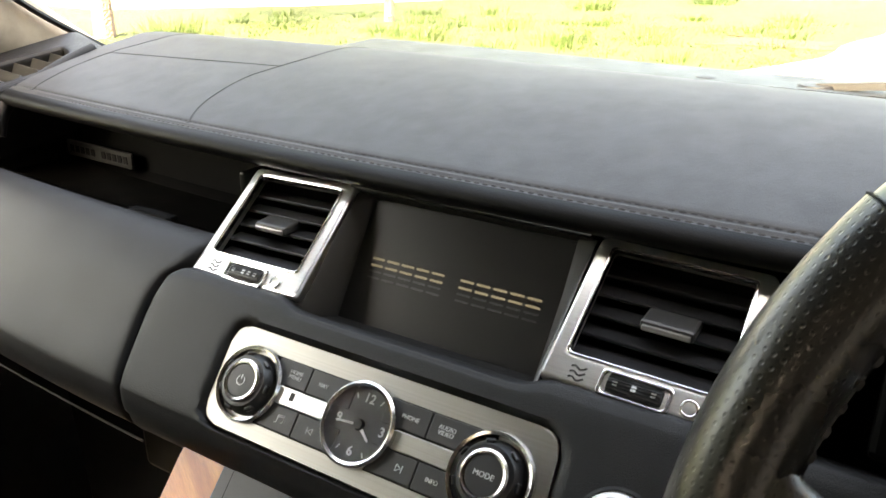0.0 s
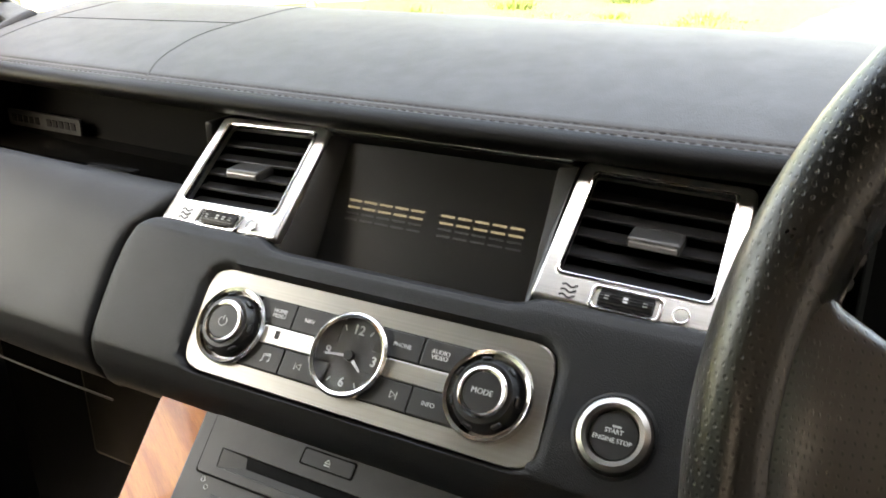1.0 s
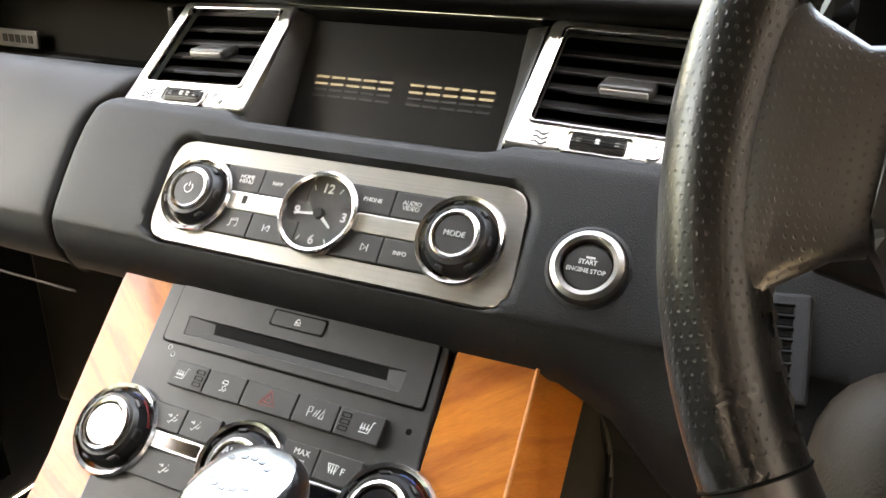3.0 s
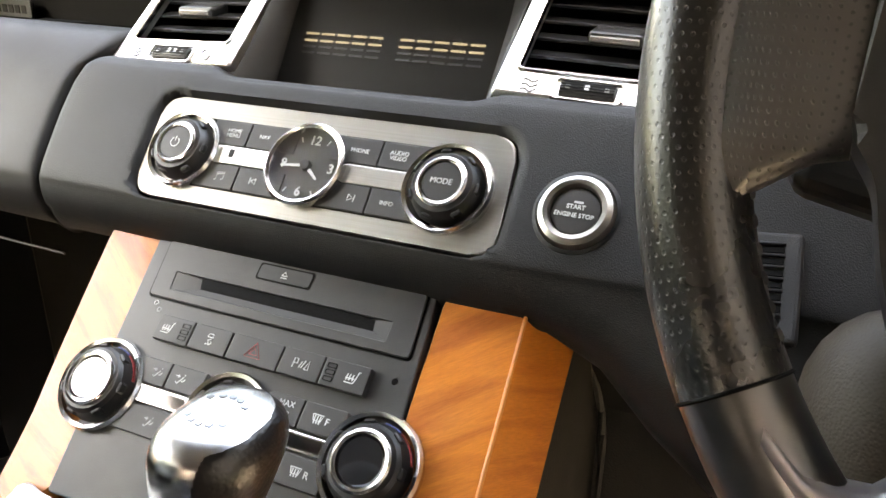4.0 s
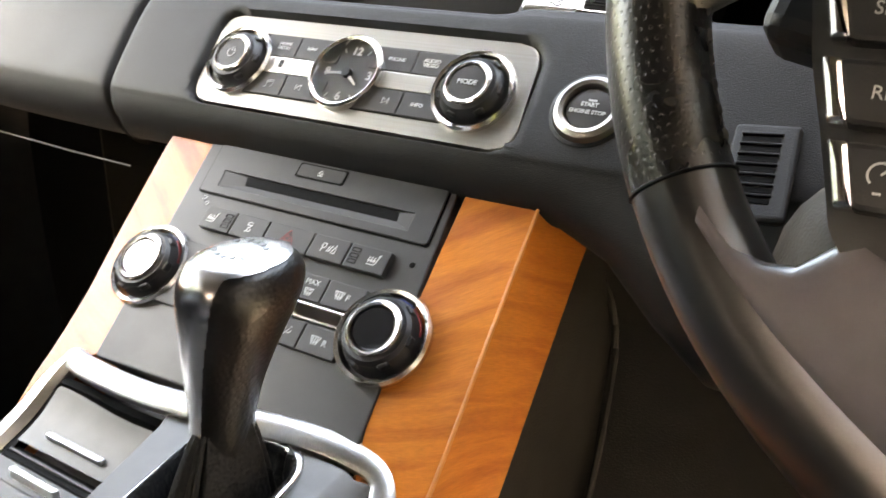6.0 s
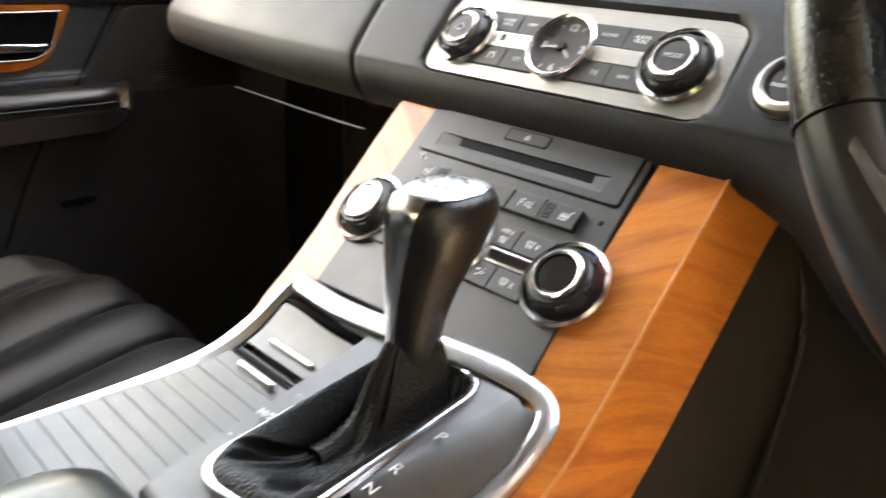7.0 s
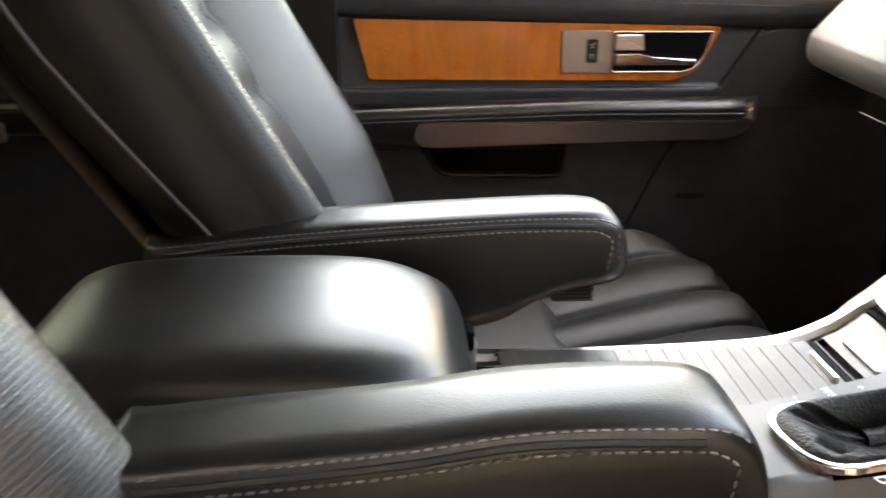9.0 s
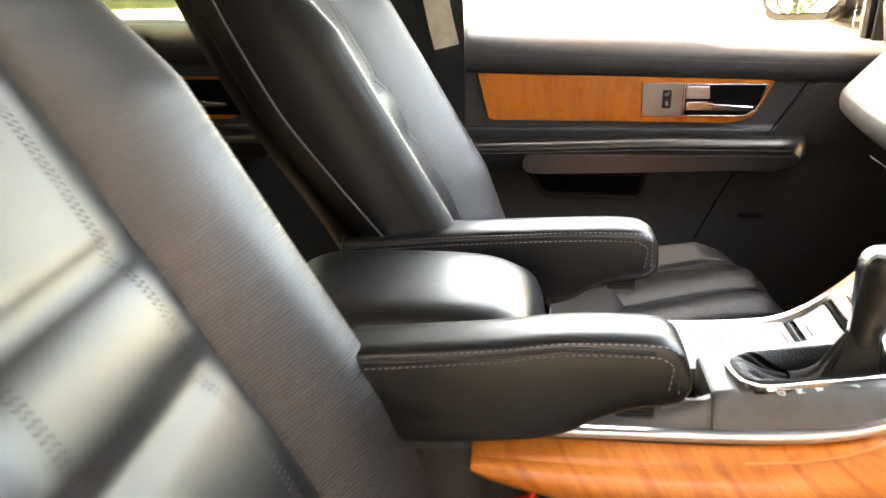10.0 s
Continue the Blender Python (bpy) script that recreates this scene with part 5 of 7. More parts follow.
part("band_corner", lathe([(0, 0.0028), (0.005, 0.0026), (0.0072, 0.0), (0.0072, -0.006), (0, -0.006)], 20), M_RAIL, con, at=T(-0.096, -0.146, 0.6415) @ Matrix.Rotation(radians(28), 4, "X"))

# small lid ahead of the cup cover, ribbed cover, pull tabs
lid_rows = []
for y, z in ((-0.160, 0.6330), (-0.166, 0.6265), (-0.173, 0.6205), (-0.181, 0.6155), (-0.190, 0.6115)):
    lid_rows.append([(-0.0935, y, z - 0.006), (-0.0920, y, z - 0.001), (-0.03, y, z), (0.018, y, z), (0.020, y, z - 0.006)])
part("front_lid", loft(lid_rows), M_CONSOLE, con, "small hinged charcoal lid")
part("lid_gap", sweep(spline([(-0.0955, -0.196, 0.6045), (-0.0950, -0.176, 0.6145), (-0.0940, -0.160, 0.6300), (-0.080, -0.1575, 0.6335), (-0.03, -0.1595, 0.6340), (0.02, -0.158, 0.6345)], 6), [(-0.003, -0.006), (0.003, -0.006), (0.003, 0.0008), (-0.003, 0.0008)]), M_SHADE_BLACK, con)
part("lid_gap", rbox(0.114, 0.0095, 0.006, 0.0005, 1, T(-0.038, -0.1945, 0.6030)), M_SHADE_BLACK, con)
part("lid_edge", rbox(0.110, 0.0022, 0.0030, 0.0008, 2, T(-0.038, -0.1945, 0.6062)), M_PLASTIC, con)
for i in range(19):
    y = -0.2055 - 0.0125 * i
    x1 = 0.004 + 0.0032 * i
    rise = 0.0035 * max(0.0, 1 - i / 4) ** 2
    part("cover_slat", rbox(x1 + 0.0975, 0.0124, 0.008, 0.0003, 1), M_CONSOLE, con, at=T((x1 - 0.0975) / 2, y, 0.5972 + rise) @ Matrix.Rotation(radians(7 * max(0.0, 1 - i / 4)), 4, "X"))
part("pull_tab", rbox(0.0400, 0.0042, 0.0070, 0.0015, 2), M_SATIN, con, "silver pull tab", at=T(-0.0530, -0.2065, 0.6065))
part("pull_tab", rbox(0.0480, 0.0042, 0.0040, 0.0015, 2), M_SATIN, con, "silver pull tab", at=T(-0.0500, -0.1825, 0.6160))
part("bin", joined(rbox(0.10, 0.035, 0.003, 0, 1, T(-0.045, -0.448, 0.580)), rbox(0.002, 0.035, 0.02, 0, 1, T(-0.06, -0.448, 0.592)), rbox(0.002, 0.035, 0.02, 0, 1, T(-0.072, -0.448, 0.592))), M_BLACK, con)
# tray floor carries its shade as a near-black colour
tray_ = part("side_tray", rbox(0.058, 0.040, 0.003, 0.001, 1, T(0.078, -0.342, 0.5975)), M_SHADE_BLACK, con, "open tray behind the gear surround, floor coloured near black for shade")
for x in (0.0485, 0.1075):
    part("wall", rbox(0.003, 0.042, 0.026, 0.001, 1, T(x, -0.342, 0.608)), M_CONSOLE, tray_)
part("bin_edge", rbox(0.062, 0.010, 0.006, 0.002, 2, T(0.078, -0.367, 0.6150) @ Matrix.Rotation(radians(10), 4, "X")), M_RAIL, con, "silver tray edge")

# raised gear surround, open where the boot sits
PLANE_G = T(0.070, -0.222, 0.6378) @ Matrix.Rotation(radians(2.5), 4, "X") @ Matrix.Rotation(radians(9.5), 4, "Z")
o1 = rounded([(-0.033, -0.078), (0.034, -0.078), (0.034, 0.078), (-0.033, 0.078)], 0.028, 8)
i1 = rounded([(-0.029, -0.0735), (0.030, -0.0735), (0.030, 0.0735), (-0.029, 0.0735)], 0.025, 8)
sur = []
for y, xl, xm, xr, zt, ze in ((-0.146, 0.002, 0.113, 0.124, 0.6435, 0.6395), (-0.164, 0.009, 0.1125, 0.1265, 0.6405, 0.6250), (-0.185, 0.014, 0.110, 0.1270, 0.6385, 0.6120), (-0.215, 0.022, 0.1075, 0.1255, 0.6365, 0.6030), (-0.26, 0.034, 0.108, 0.1220, 0.6340, 0.5970), (-0.305, 0.045, 0.110, 0.1225, 0.6310, 0.5960), (-0.316, 0.047, 0.110, 0.1225, 0.6290, 0.5960)):
    xl, xr = xl - 0.010, xr + 0.0045
    sur.append([Vector(p) for p in ((xl - 0.003, y, 0.592), (xl, y, zt - 0.003), (xl + 0.003, y, zt), ((xl + xm) / 2, y, zt + 0.0006), (xm - 0.003, y, zt), (xm + 0.002, y, zt - 0.003), ((xm + xr) / 2 + 0.002, y, (zt + ze) / 2), (xr, y, ze))])
sur.append([p + Vector((0, -0.003, -0.002)) for p in sur[-1]])
sur.append([Vector((p.x, p.y, min(p.z, 0.598))) for p in sur[-1]])


def inside(p, poly):
    hit = False
    for (x0, y0), (x1, y1) in zip(poly, poly[1:] + poly[:1]):
        if (y0 > p.y) != (y1 > p.y) and p.x < x0 + (x1 - x0) * (p.y - y0) / (y1 - y0):
            hit = not hit
    return hit


fine = []
for a, b in zip(sur, sur[1:]):
    steps = max(1, round((a[0] - b[0]).length / 0.0018))
    for k in range(steps):
        line = [p.lerp(q, k / steps) for p, q in zip(a, b)]
        fine.append([line[0], line[1]] + [line[2].lerp(line[4], i / 56) + Vector((0, 0, 0.0006 * math.sin(math.pi * i / 56))) for i in range(57)] + line[5:])
fine.append([sur[-1][0], sur[-1][1]] + [sur[-1][2].lerp(sur[-1][4], i / 56) for i in range(57)] + sur[-1][5:])
shell = loft(fine)
shell.normal_update()
to_ring = PLANE_G.inverted()
mid_ = [((p[0] + q[0]) / 2, (p[1] + q[1]) / 2) for p, q in zip(o1, i1)]
gone = [f for f in shell.faces if f.normal.z ** 2 > 0.2 and inside(to_ring @ f.calc_center_median(), mid_)]
bmesh.ops.delete(shell, geom=gone, context="FACES")
part("gear_surround", shell, M_CONSOLE, con, "raised charcoal gear surround", sharp=34)
flank = []
for y, zt in ((-0.300, 0.627), (-0.316, 0.6250), (-0.330, 0.6180), (-0.360, 0.6110), (-0.42, 0.6060), (-0.49, 0.6030)):
    flank.append([Vector(p) for p in ((0.096, y, 0.590), (0.098, y, zt - 0.002), (0.101, y, zt), (0.108, y, zt), (0.1115, y, zt - 0.003), (0.1170, y, (zt + 0.596) / 2), (0.1220, y, 0.5955))])
part("rear_flank", loft(flank), M_CONSOLE, con, "charcoal side running back from the gear surround", sharp=34)
part("boot_ring", ring(o1, i1, -0.002, 0.0034, 0.0014, 3), M_CHROME, con, "polished oval boot ring", at=PLANE_G)
inv = PLANE_G


def gear_letter(t, x, y, size=0.0095):
    part("gear_marking", letters(t, size, 0.0001), M_MARK, con, at=inv @ T(x, y, 0.0012) @ Matrix.Rotation(radians(0), 4, "Z"))


gear_letter("P", 0.0425, 0.0178)
gear_letter("R", 0.0425, -0.0149)
gear_letter("N", 0.0430, -0.0325)
gear_letter("D", 0.0440, -0.0492)
for t, y in (("+", 0.0), ("M/S", -0.022), ("-", -0.044)):
    gear_letter(t, -0.0395, y, 0.0075)
part("chrome_edge", sweep(spline([(-0.02, -0.46, 0.611), (0.02, -0.462, 0.612)], 4), circle(0.003, 8)), M_SATIN, con)

# ---- gear lever ----
M_KNOBCAP = brushed("satin_knob_metal", (0.56, 0.56, 0.565), 0.24, (60, 60, 60), 0.05)
LEVER = T(0.0630, -0.178, 0.634)
gear = thing("gear_lever", LEVER, "automatic gear lever with black leather grip and polished cap", "gear lever")
boot = []
NB = 132
base = [(LEVER.inverted() @ PLANE_G) @ Vector((p[0], p[1], 0)) for p in rounded([(-0.0305, -0.0752), (0.0315, -0.0752), (0.0315, 0.0752), (-0.0305, 0.0752)], 0.026, 32)]
for t, zz, fold_ in ((0, -0.002, 0.0), (0.04, 0.0022, 0.0003), (0.09, 0.0026, 0.0010), (0.15, -0.0010, 0.0018), (0.24, -0.0075, 0.0022), (0.36, -0.0130, 0.0020), (0.50, -0.0150, 0.0016), (0.62, -0.0120, 0.0016), (0.71, -0.0040, 0.0020), (0.78, 0.006, 0.0024), (0.84, 0.016, 0.0023), (0.90, 0.025, 0.0018), (0.95, 0.032, 0.0012), (1.0, 0.037, 0.0006)):
    row = []
    for i in range(NB):
        p = base[i * len(base) // NB]
        a = 2 * math.pi * i / NB
        d = Vector((p.x, p.y, 0))
        k = (1 - t) ** 1.25
        q = d * k + d.normalized() * (0.0135 + 0.007 * max(0.0, 1 - t) ** 0.7) * (1 - k)
        pleats_ = math.sin(9 * a + 1.2 * math.sin(2 * a)) + 0.5 * math.sin(17 * a + 4 * t) if t > 0.55 else math.sin(5 * a + 7 * t) + 0.6 * math.sin(13 * a + 3 * t)
        f = fold_ * pleats_
        row.append((q.x + f * math.cos(a), q.y + f * math.sin(a), 0.003 + zz + f * 0.7 + p.z * k))
    boot.append(row)
boot = [list(r) for r in zip(*[spline([Vector(p) for p in c], 3) for c in zip(*boot)])]
M_BOOT = skin("boot_leather", (0.0045, 0.0045, 0.0045), 0.52, 500, 0.0008, 0.8, 0.06, 0.32)
part("boot", loft(boot, True), M_BOOT, gear, "creased black leather boot", sharp=70)
ridge_ = [Vector((0.0, -0.062 + 0.044 * t, -0.0085 + 0.030 * t ** 2.2)) for t in [i / 14 for i in range(15)]]
part("boot_seam", sweep(ridge_, [(-0.007, -0.004), (0.007, -0.004), (0.005, 0.0010), (0.0, 0.0020), (-0.005, 0.0010)], (0, 0.6, 1), scale=lambda t: (1.0 - 0.35 * t, 1.0)), M_BOOT, gear, "folded seam of the boot behind the lever", sharp=60)
for sx in (-1, 1):
    part("stitching", dashes([p + Vector((sx * 0.0030, 0, 0.0016)) for p in ridge_], 0.0030, 0.0018, 0.00045, (0, 0, 1)), M_STITCH, gear)
stations = [(0.024, 0.0000, 0.0000, 0.0130, 0.0150), (0.042, 0.0000, 0.0010, 0.0138, 0.0162), (0.060, 0.0006, 0.0030, 0.0160, 0.0190), (0.078, 0.0014, 0.0062, 0.0195, 0.0232),
            (0.094, 0.0022, 0.0098, 0.0230, 0.0278), (0.106, 0.0026, 0.0122, 0.0246, 0.0306), (0.1145, 0.0026, 0.0132, 0.0236, 0.0300), (0.1205, 0.0022, 0.0134, 0.0200, 0.0255), (0.1235, 0.0016, 0.0132, 0.0140, 0.0180), (0.1245, 0.0012, 0.0130, 0.0060, 0.0080)]
fine_st = spline([Vector((min(z, 0.042) + 0.94 * max(0.0, z - 0.042), x + 0.0055 * (z / 0.12) ** 1.5, y)) for z, x, y, a, b in stations], 14)
fine_w = spline([Vector((a * 0.96, b * 0.96)) for z, x, y, a, b in stations], 14)
NG = 200


def grip_point(i, m, grow=0.0):
    z, x, y = fine_st[i]
    a, b = fine_w[i]
    t = 2 * math.pi * m / NG
    ca, sa = math.cos(t), math.sin(t)
    return Vector((x + (a + grow) * math.copysign(abs(ca) ** 0.88, ca), y + (b + grow) * math.copysign(abs(sa) ** 0.88, sa), z + grow))


def silver(i, m):
    """Where the polished cap and its spine cover the grip."""
    f = i / (len(fine_st) - 1)
    off = abs((360 * m / NG - 257 + 180) % 360 - 180)
    edge = 0.76 - 0.82 * math.exp(-(off / 31) ** 4) + 0.05 * (off / 180)
    return f > edge


leather_bm, cap_bm = bmesh.new(), bmesh.new()
for bm_, want, grow in ((leather_bm, False, 0.0), (cap_bm, True, 0.0007)):
    vs = {}
    for i in range(len(fine_st) - 1):
        for m in range(NG):
            if not want or silver(i, m):
                quad = []
                for a_, b_ in ((i, m), (i, (m + 1) % NG), (i + 1, (m + 1) % NG), (i + 1, m)):
                    if (a_, b_) not in vs:
                        vs[a_, b_] = bm_.verts.new(grip_point(a_, b_, grow))
                    quad.append(vs[a_, b_])
                bm_.faces.new(quad)
    bm_.faces.new([vs[len(fine_st) - 1, m] for m in range(NG)])
part("grip", leather_bm, skin("grip_leather", (0.0065, 0.006, 0.006), 0.33, 520, 0.0005, 0.5, 0.05, 0.5), gear, "grained black leather grip", sharp=60)
part("cap", cap_bm, M_KNOBCAP, gear, "polished metal top cap with a spine down the grip", sharp=60)


def cap_z(x, y):
    """Height of the cap's skin over a point of its plan."""
    for (z, cx, cy), (a, b) in zip(reversed(fine_st), reversed(fine_w)):
        if ((x - cx) / a) ** 2 + ((y - cy) / b) ** 2 <= 1:
            return z + 0.0007
    return 0.12


for k in range(5):
    for row, bend in ((0.0235, -1), (0.0030, 1)):
        bx, by = 0.0066 + 0.0044 * (k - 2), row + bend * 0.0009 * (k - 2) ** 2
        zx = math.atan2(cap_z(bx - 0.0015, by) - cap_z(bx + 0.0015, by), 0.003)
        zy = math.atan2(cap_z(bx, by + 0.0015) - cap_z(bx, by - 0.0015), 0.003)
        part("logo_bar", prism(rrect(0.0030, 0.0028, 0.0006, 2), -0.0008, 0.0005), M_STRIP, gear, at=T(bx, by, cap_z(bx, by)) @ Matrix.Rotation(zy, 4, "X") @ Matrix.Rotation(zx, 4, "Y"))

# ---- console armrest lid ----
lid = thing("storage_box", T(0, 0, 0), "storage box between the seats with padded black leather lid", "storage box")
rows = []
LW = 0.095
for y, z, w in ((-0.462, 0.606, 0.086), (-0.463, 0.630, 0.088), (-0.467, 0.655, 0.090), (-0.478, 0.680, 0.091), (-0.497, 0.698, 0.0925), (-0.525, 0.7085, 0.094), (-0.57, 0.7125, 0.095), (-0.65, 0.7120, 0.095), (-0.70, 0.708, 0.094), (-0.725, 0.695, 0.092), (-0.735, 0.665, 0.09), (-0.737, 0.61, 0.09)):
    edge = 0.030 if z > 0.69 else 0.012
    row = [(-w, y, min(z, 0.605)), (-w, y, max(z - edge - 0.02, 0.606)), (-w, y, max(z - edge, 0.607)), (-w + 0.004, y, max(z - 0.6 * edge, 0.6075)), (-w + 0.014, y, z - 0.25 * edge), (-w + 0.032, y, z - 0.06 * edge), (-0.03, y, z), (0.03, y, z)]
    rows.append(row + [(-p[0], p[1], p[2]) for p in reversed(row[:6])])
rows = [[Vector((p[0], p[1], 0.605 + (p[2] - 0.605) * 0.82)) for p in r] for r in rows]
cols = list(zip(*rows))
cols = [spline(c, 3) for c in cols]
rows = [list(r) for r in zip(*cols)]
part("lid", loft(rows), M_LEATHER, lid, "padded black leather", sharp=70)
part("base", rbox(0.19, 0.30, 0.20, 0.012, 3, T(0, -0.612, 0.508)), M_PLASTIC, lid)
for sx in (-1, 1):
    for z in (0.6655, 0.6560):
        part("stitching", dashes([(sx * (LW + 0.0004), -0.50 - 0.01 * i, z) for i in range(23)], 0.0040, 0.0018, 0.0006, (sx, 0, 0)), M_THREAD, lid)
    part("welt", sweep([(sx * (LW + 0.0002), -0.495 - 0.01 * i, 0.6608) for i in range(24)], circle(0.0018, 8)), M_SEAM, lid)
part("latch", rbox(0.0140, 0.006, 0.030, 0.002, 2, T(-0.062, -0.4600, 0.615)), M_SATIN, lid, "silver latch")
# near-black block in place of a hollow, painting its shade
part("latch_recess", rbox(0.022, 0.006, 0.016, 0.003, 2, T(-0.062, -0.4615, 0.632)), M_SHADE_BLACK, lid)


# ---- steering wheel ----
WC = Vector((0.412, -0.152, 0.905))
WHEEL = T(0.4227, -0.1286, 0.9032) @ Matrix.Rotation(radians(90 - 24), 4, "X") @ Matrix.Scale(1.10, 4)
sw = thing("steering_wheel", WHEEL, "black leather steering wheel with perforated grips", "steering wheel")
WR = 0.1715


def rim_arc(a0, a1, n, grow=0.0, name="rim", mat=None, label=""):
    path = [(WR * math.cos(radians(a0 + (a1 - a0) * i / n)), WR * math.sin(radians(a0 + (a1 - a0) * i / n)), 0) for i in range(n + 1)]
    sec = [((0.0136 + grow) * math.cos(2 * math.pi * k / 22), (0.0146 + grow) * math.sin(2 * math.pi * k / 22)) for k in range(22)]
    return part(name, sweep(path, sec, (0, 0, 1)), mat, sw, label, sharp=60)


rim_arc(146, 210, 30, 0.0008, "grip", M_WHEEL, "perforated leather grip")
rim_arc(-30, 34, 30, 0.0008, "grip", M_WHEEL, "perforated leather grip")
rim_arc(34, 146, 40, 0.0, "rim", M_WHEEL_SMOOTH, "smooth leather rim")
rim_arc(210, 330, 44, 0.0006, "rim", M_WHEEL_SMOOTH, "smooth glossy leather rim")
for sx in (-1, 1):
    def S(pts):
        return [Vector((sx * x, y, z)) for x, y, z in pts]
    rows = []
    for x, y0, y1, z, th in ((-0.1705, -0.052, 0.042, 0.001, 0.014), (-0.1600, -0.0500, 0.040, 0.002, 0.0215), (-0.1530, -0.0385, 0.032, 0.003, 0.022), (-0.140, -0.029, 0.025, 0.001, 0.020), (-0.1325, -0.027, 0.026, 0.000, 0.019)):
        row = []
        for k in range(20):
            a = 2 * math.pi * k / 20
            ca, sa = math.cos(a), math.sin(a)
            row.append((x, (y0 + y1) / 2 + (y1 - y0) / 2 * math.copysign(abs(ca) ** 0.6, ca), z + th / 2 * math.copysign(abs(sa) ** 0.7, sa)))
        rows.append(S(row))
    part("spoke", loft(rows, True, True), M_SPOKE_LIT_PERF, sw, "worn perforated leather spoke, lightened for the light on it", sharp=60)
    rows = []
    edge_top = ((-0.1395, -0.0945), (-0.137, -0.0958), (-0.1302, -0.1000), (-0.1222, -0.1015), (-0.1149, -0.1010), (-0.1074, -0.0940), (-0.1009, -0.0905), (-0.085, -0.098), (-0.060, -0.112), (-0.030, -0.118))
    for x, yt in edge_top:
        yb = -math.sqrt(0.168 ** 2 - x * x)
        y, hy, z, th = (yt + yb) / 2, max((yt - yb) / 2, 0.004), 0.001, 0.029
        row = []
        for k in range(24):
            a = 2 * math.pi * k / 24
            ca, sa = math.cos(a), math.sin(a)
            row.append((x, y + hy * math.copysign(abs(ca) ** 0.75, ca), z + th / 2 * math.copysign(abs(sa) ** 0.6, sa)))
        rows.append(S(row))
    part("lower_spoke", loft(rows, True, True), M_SPOKE_LIT, sw, "worn shiny lower spoke, lightened for the light on it", sharp=60)
    pod = part("switch_pod", moved(prism(rounded([(-0.131, 0.050), (-0.1335, -0.022), (-0.1262, -0.0325), (-0.1222, -0.0516), (-0.1160, -0.070), (-0.1092, -0.0927), (-0.098, -0.104), (-0.06, -0.11), (-0.06, 0.05)], 0.004, 3), -0.016, 0.0115, 0.003), Matrix.Diagonal((sx, 1, 1, 1))), M_PLASTIC, sw, "charcoal switch pod")
    for i, (txt, y) in enumerate((("SET", -0.0395), ("RES", -0.0592), ("", -0.0785))):
        xo = (-0.1195, -0.1160, -0.1105)[i]
        kq = part("switch", moved(prism(rounded([(xo, y + 0.0078), (xo + 0.0045, y - 0.0080), (xo + 0.042, y - 0.0080), (xo + 0.042, y + 0.0078)], 0.002, 2), 0.010, 0.0165, 0.0015), Matrix.Diagonal((sx, 1, 1, 1))), M_BUTTON, pod)
        part("edge", moved(prism(rounded([(xo - 0.0035, y + 0.0078), (xo + 0.001, y - 0.0080), (xo + 0.0058, y - 0.0080), (xo + 0.0012, y + 0.0078)], 0.001, 2), 0.010, 0.0172, 0.0015), Matrix.Diagonal((sx, 1, 1, 1))), M_CHROME, kq, "bright metal edge")
        if txt and sx < 0:
            part("writing", moved(letters(txt, 0.0046), T(xo + 0.0125, y, 0.0166)), M_MARK, kq)
        if sx < 0:
            part("symbol", moved(strokes([[(0.0045 * math.sin(radians(-140 + 20 * j)), 0.0045 * math.cos(radians(-140 + 20 * j))) for j in range(15)], [(0, 0), (0.002, 0.002)], [(-0.0015, -0.007), (0.0015, -0.007)]], 0.0009, 0.0002), T(xo + (0.0215 if txt else 0.0095), y + 0.0008, 0.0165) @ Matrix.Scale(0.62, 4)), M_MARK, kq)
part("hub", moved(prism(rounded([(-0.085, 0.055), (-0.075, -0.09), (-0.05, -0.12), (0.05, -0.12), (0.075, -0.09), (0.085, 0.055), (0.05, 0.075), (-0.05, 0.075)], 0.02, 4), -0.012, 0.03, 0.012, 4), T(0, 0, 0)), M_PAD, sw, "padded black wheel centre")
part("thumb_pad", moved(lathe([(0, 0.010), (0.012, 0.009), (0.016, 0.004), (0.016, -0.002)], 28), T(-0.098, 0.026, 0.006)), M_BLACK, sw)
for a0 in (210, 330, 146, 34):
    an = radians(a0)
    q = [(WR * math.cos(an) + (0.0144) * math.cos(2 * math.pi * k / 24) * math.cos(an), WR * math.sin(an) + 0.0144 * math.cos(2 * math.pi * k / 24) * math.sin(an), 0.0154 * math.sin(2 * math.pi * k / 24)) for k in range(24)]
    part("joint", sweep(q, circle(0.0006, 6), (math.sin(an), -math.cos(an), 0.01), closed=True), M_SHADE_BLACK, sw)
# stitch line on the inner side of the grip
part("stitching", dashes([((WR - 0.0142) * math.cos(radians(150 + i)), (WR - 0.0142) * math.sin(radians(150 + i)), 0.003) for i in range(60)], 0.0035, 0.0035, 0.0008, (1, 0, 0.2)), M_STITCH, sw)

M_COVER = skin("warm_column_cover", (0.022, 0.0145, 0.0088), 0.60, 900, 0.0004, 0.5, 0.05, 0.22)
col = thing("steering_column", T(*WC) @ Matrix.Rotation(radians(90 - 24), 4, "X"), "black steering column shroud with stalk", "steering column")
part("shroud", moved(rbox(0.22, 0.10, 0.13, 0.040, 6), T(-0.030, -0.104, -0.150)), M_COVER, col, "warm grey lower column cover", sharp=60)
part("stalk", sweep(spline([(-0.05, 0.004, -0.060), (-0.085, 0.002, -0.056), (-0.13, 0.004, -0.050)], 6), circle(0.012, 12, 0.015), (0, 0, 1)), M_BLACK, col, "black column stalk")
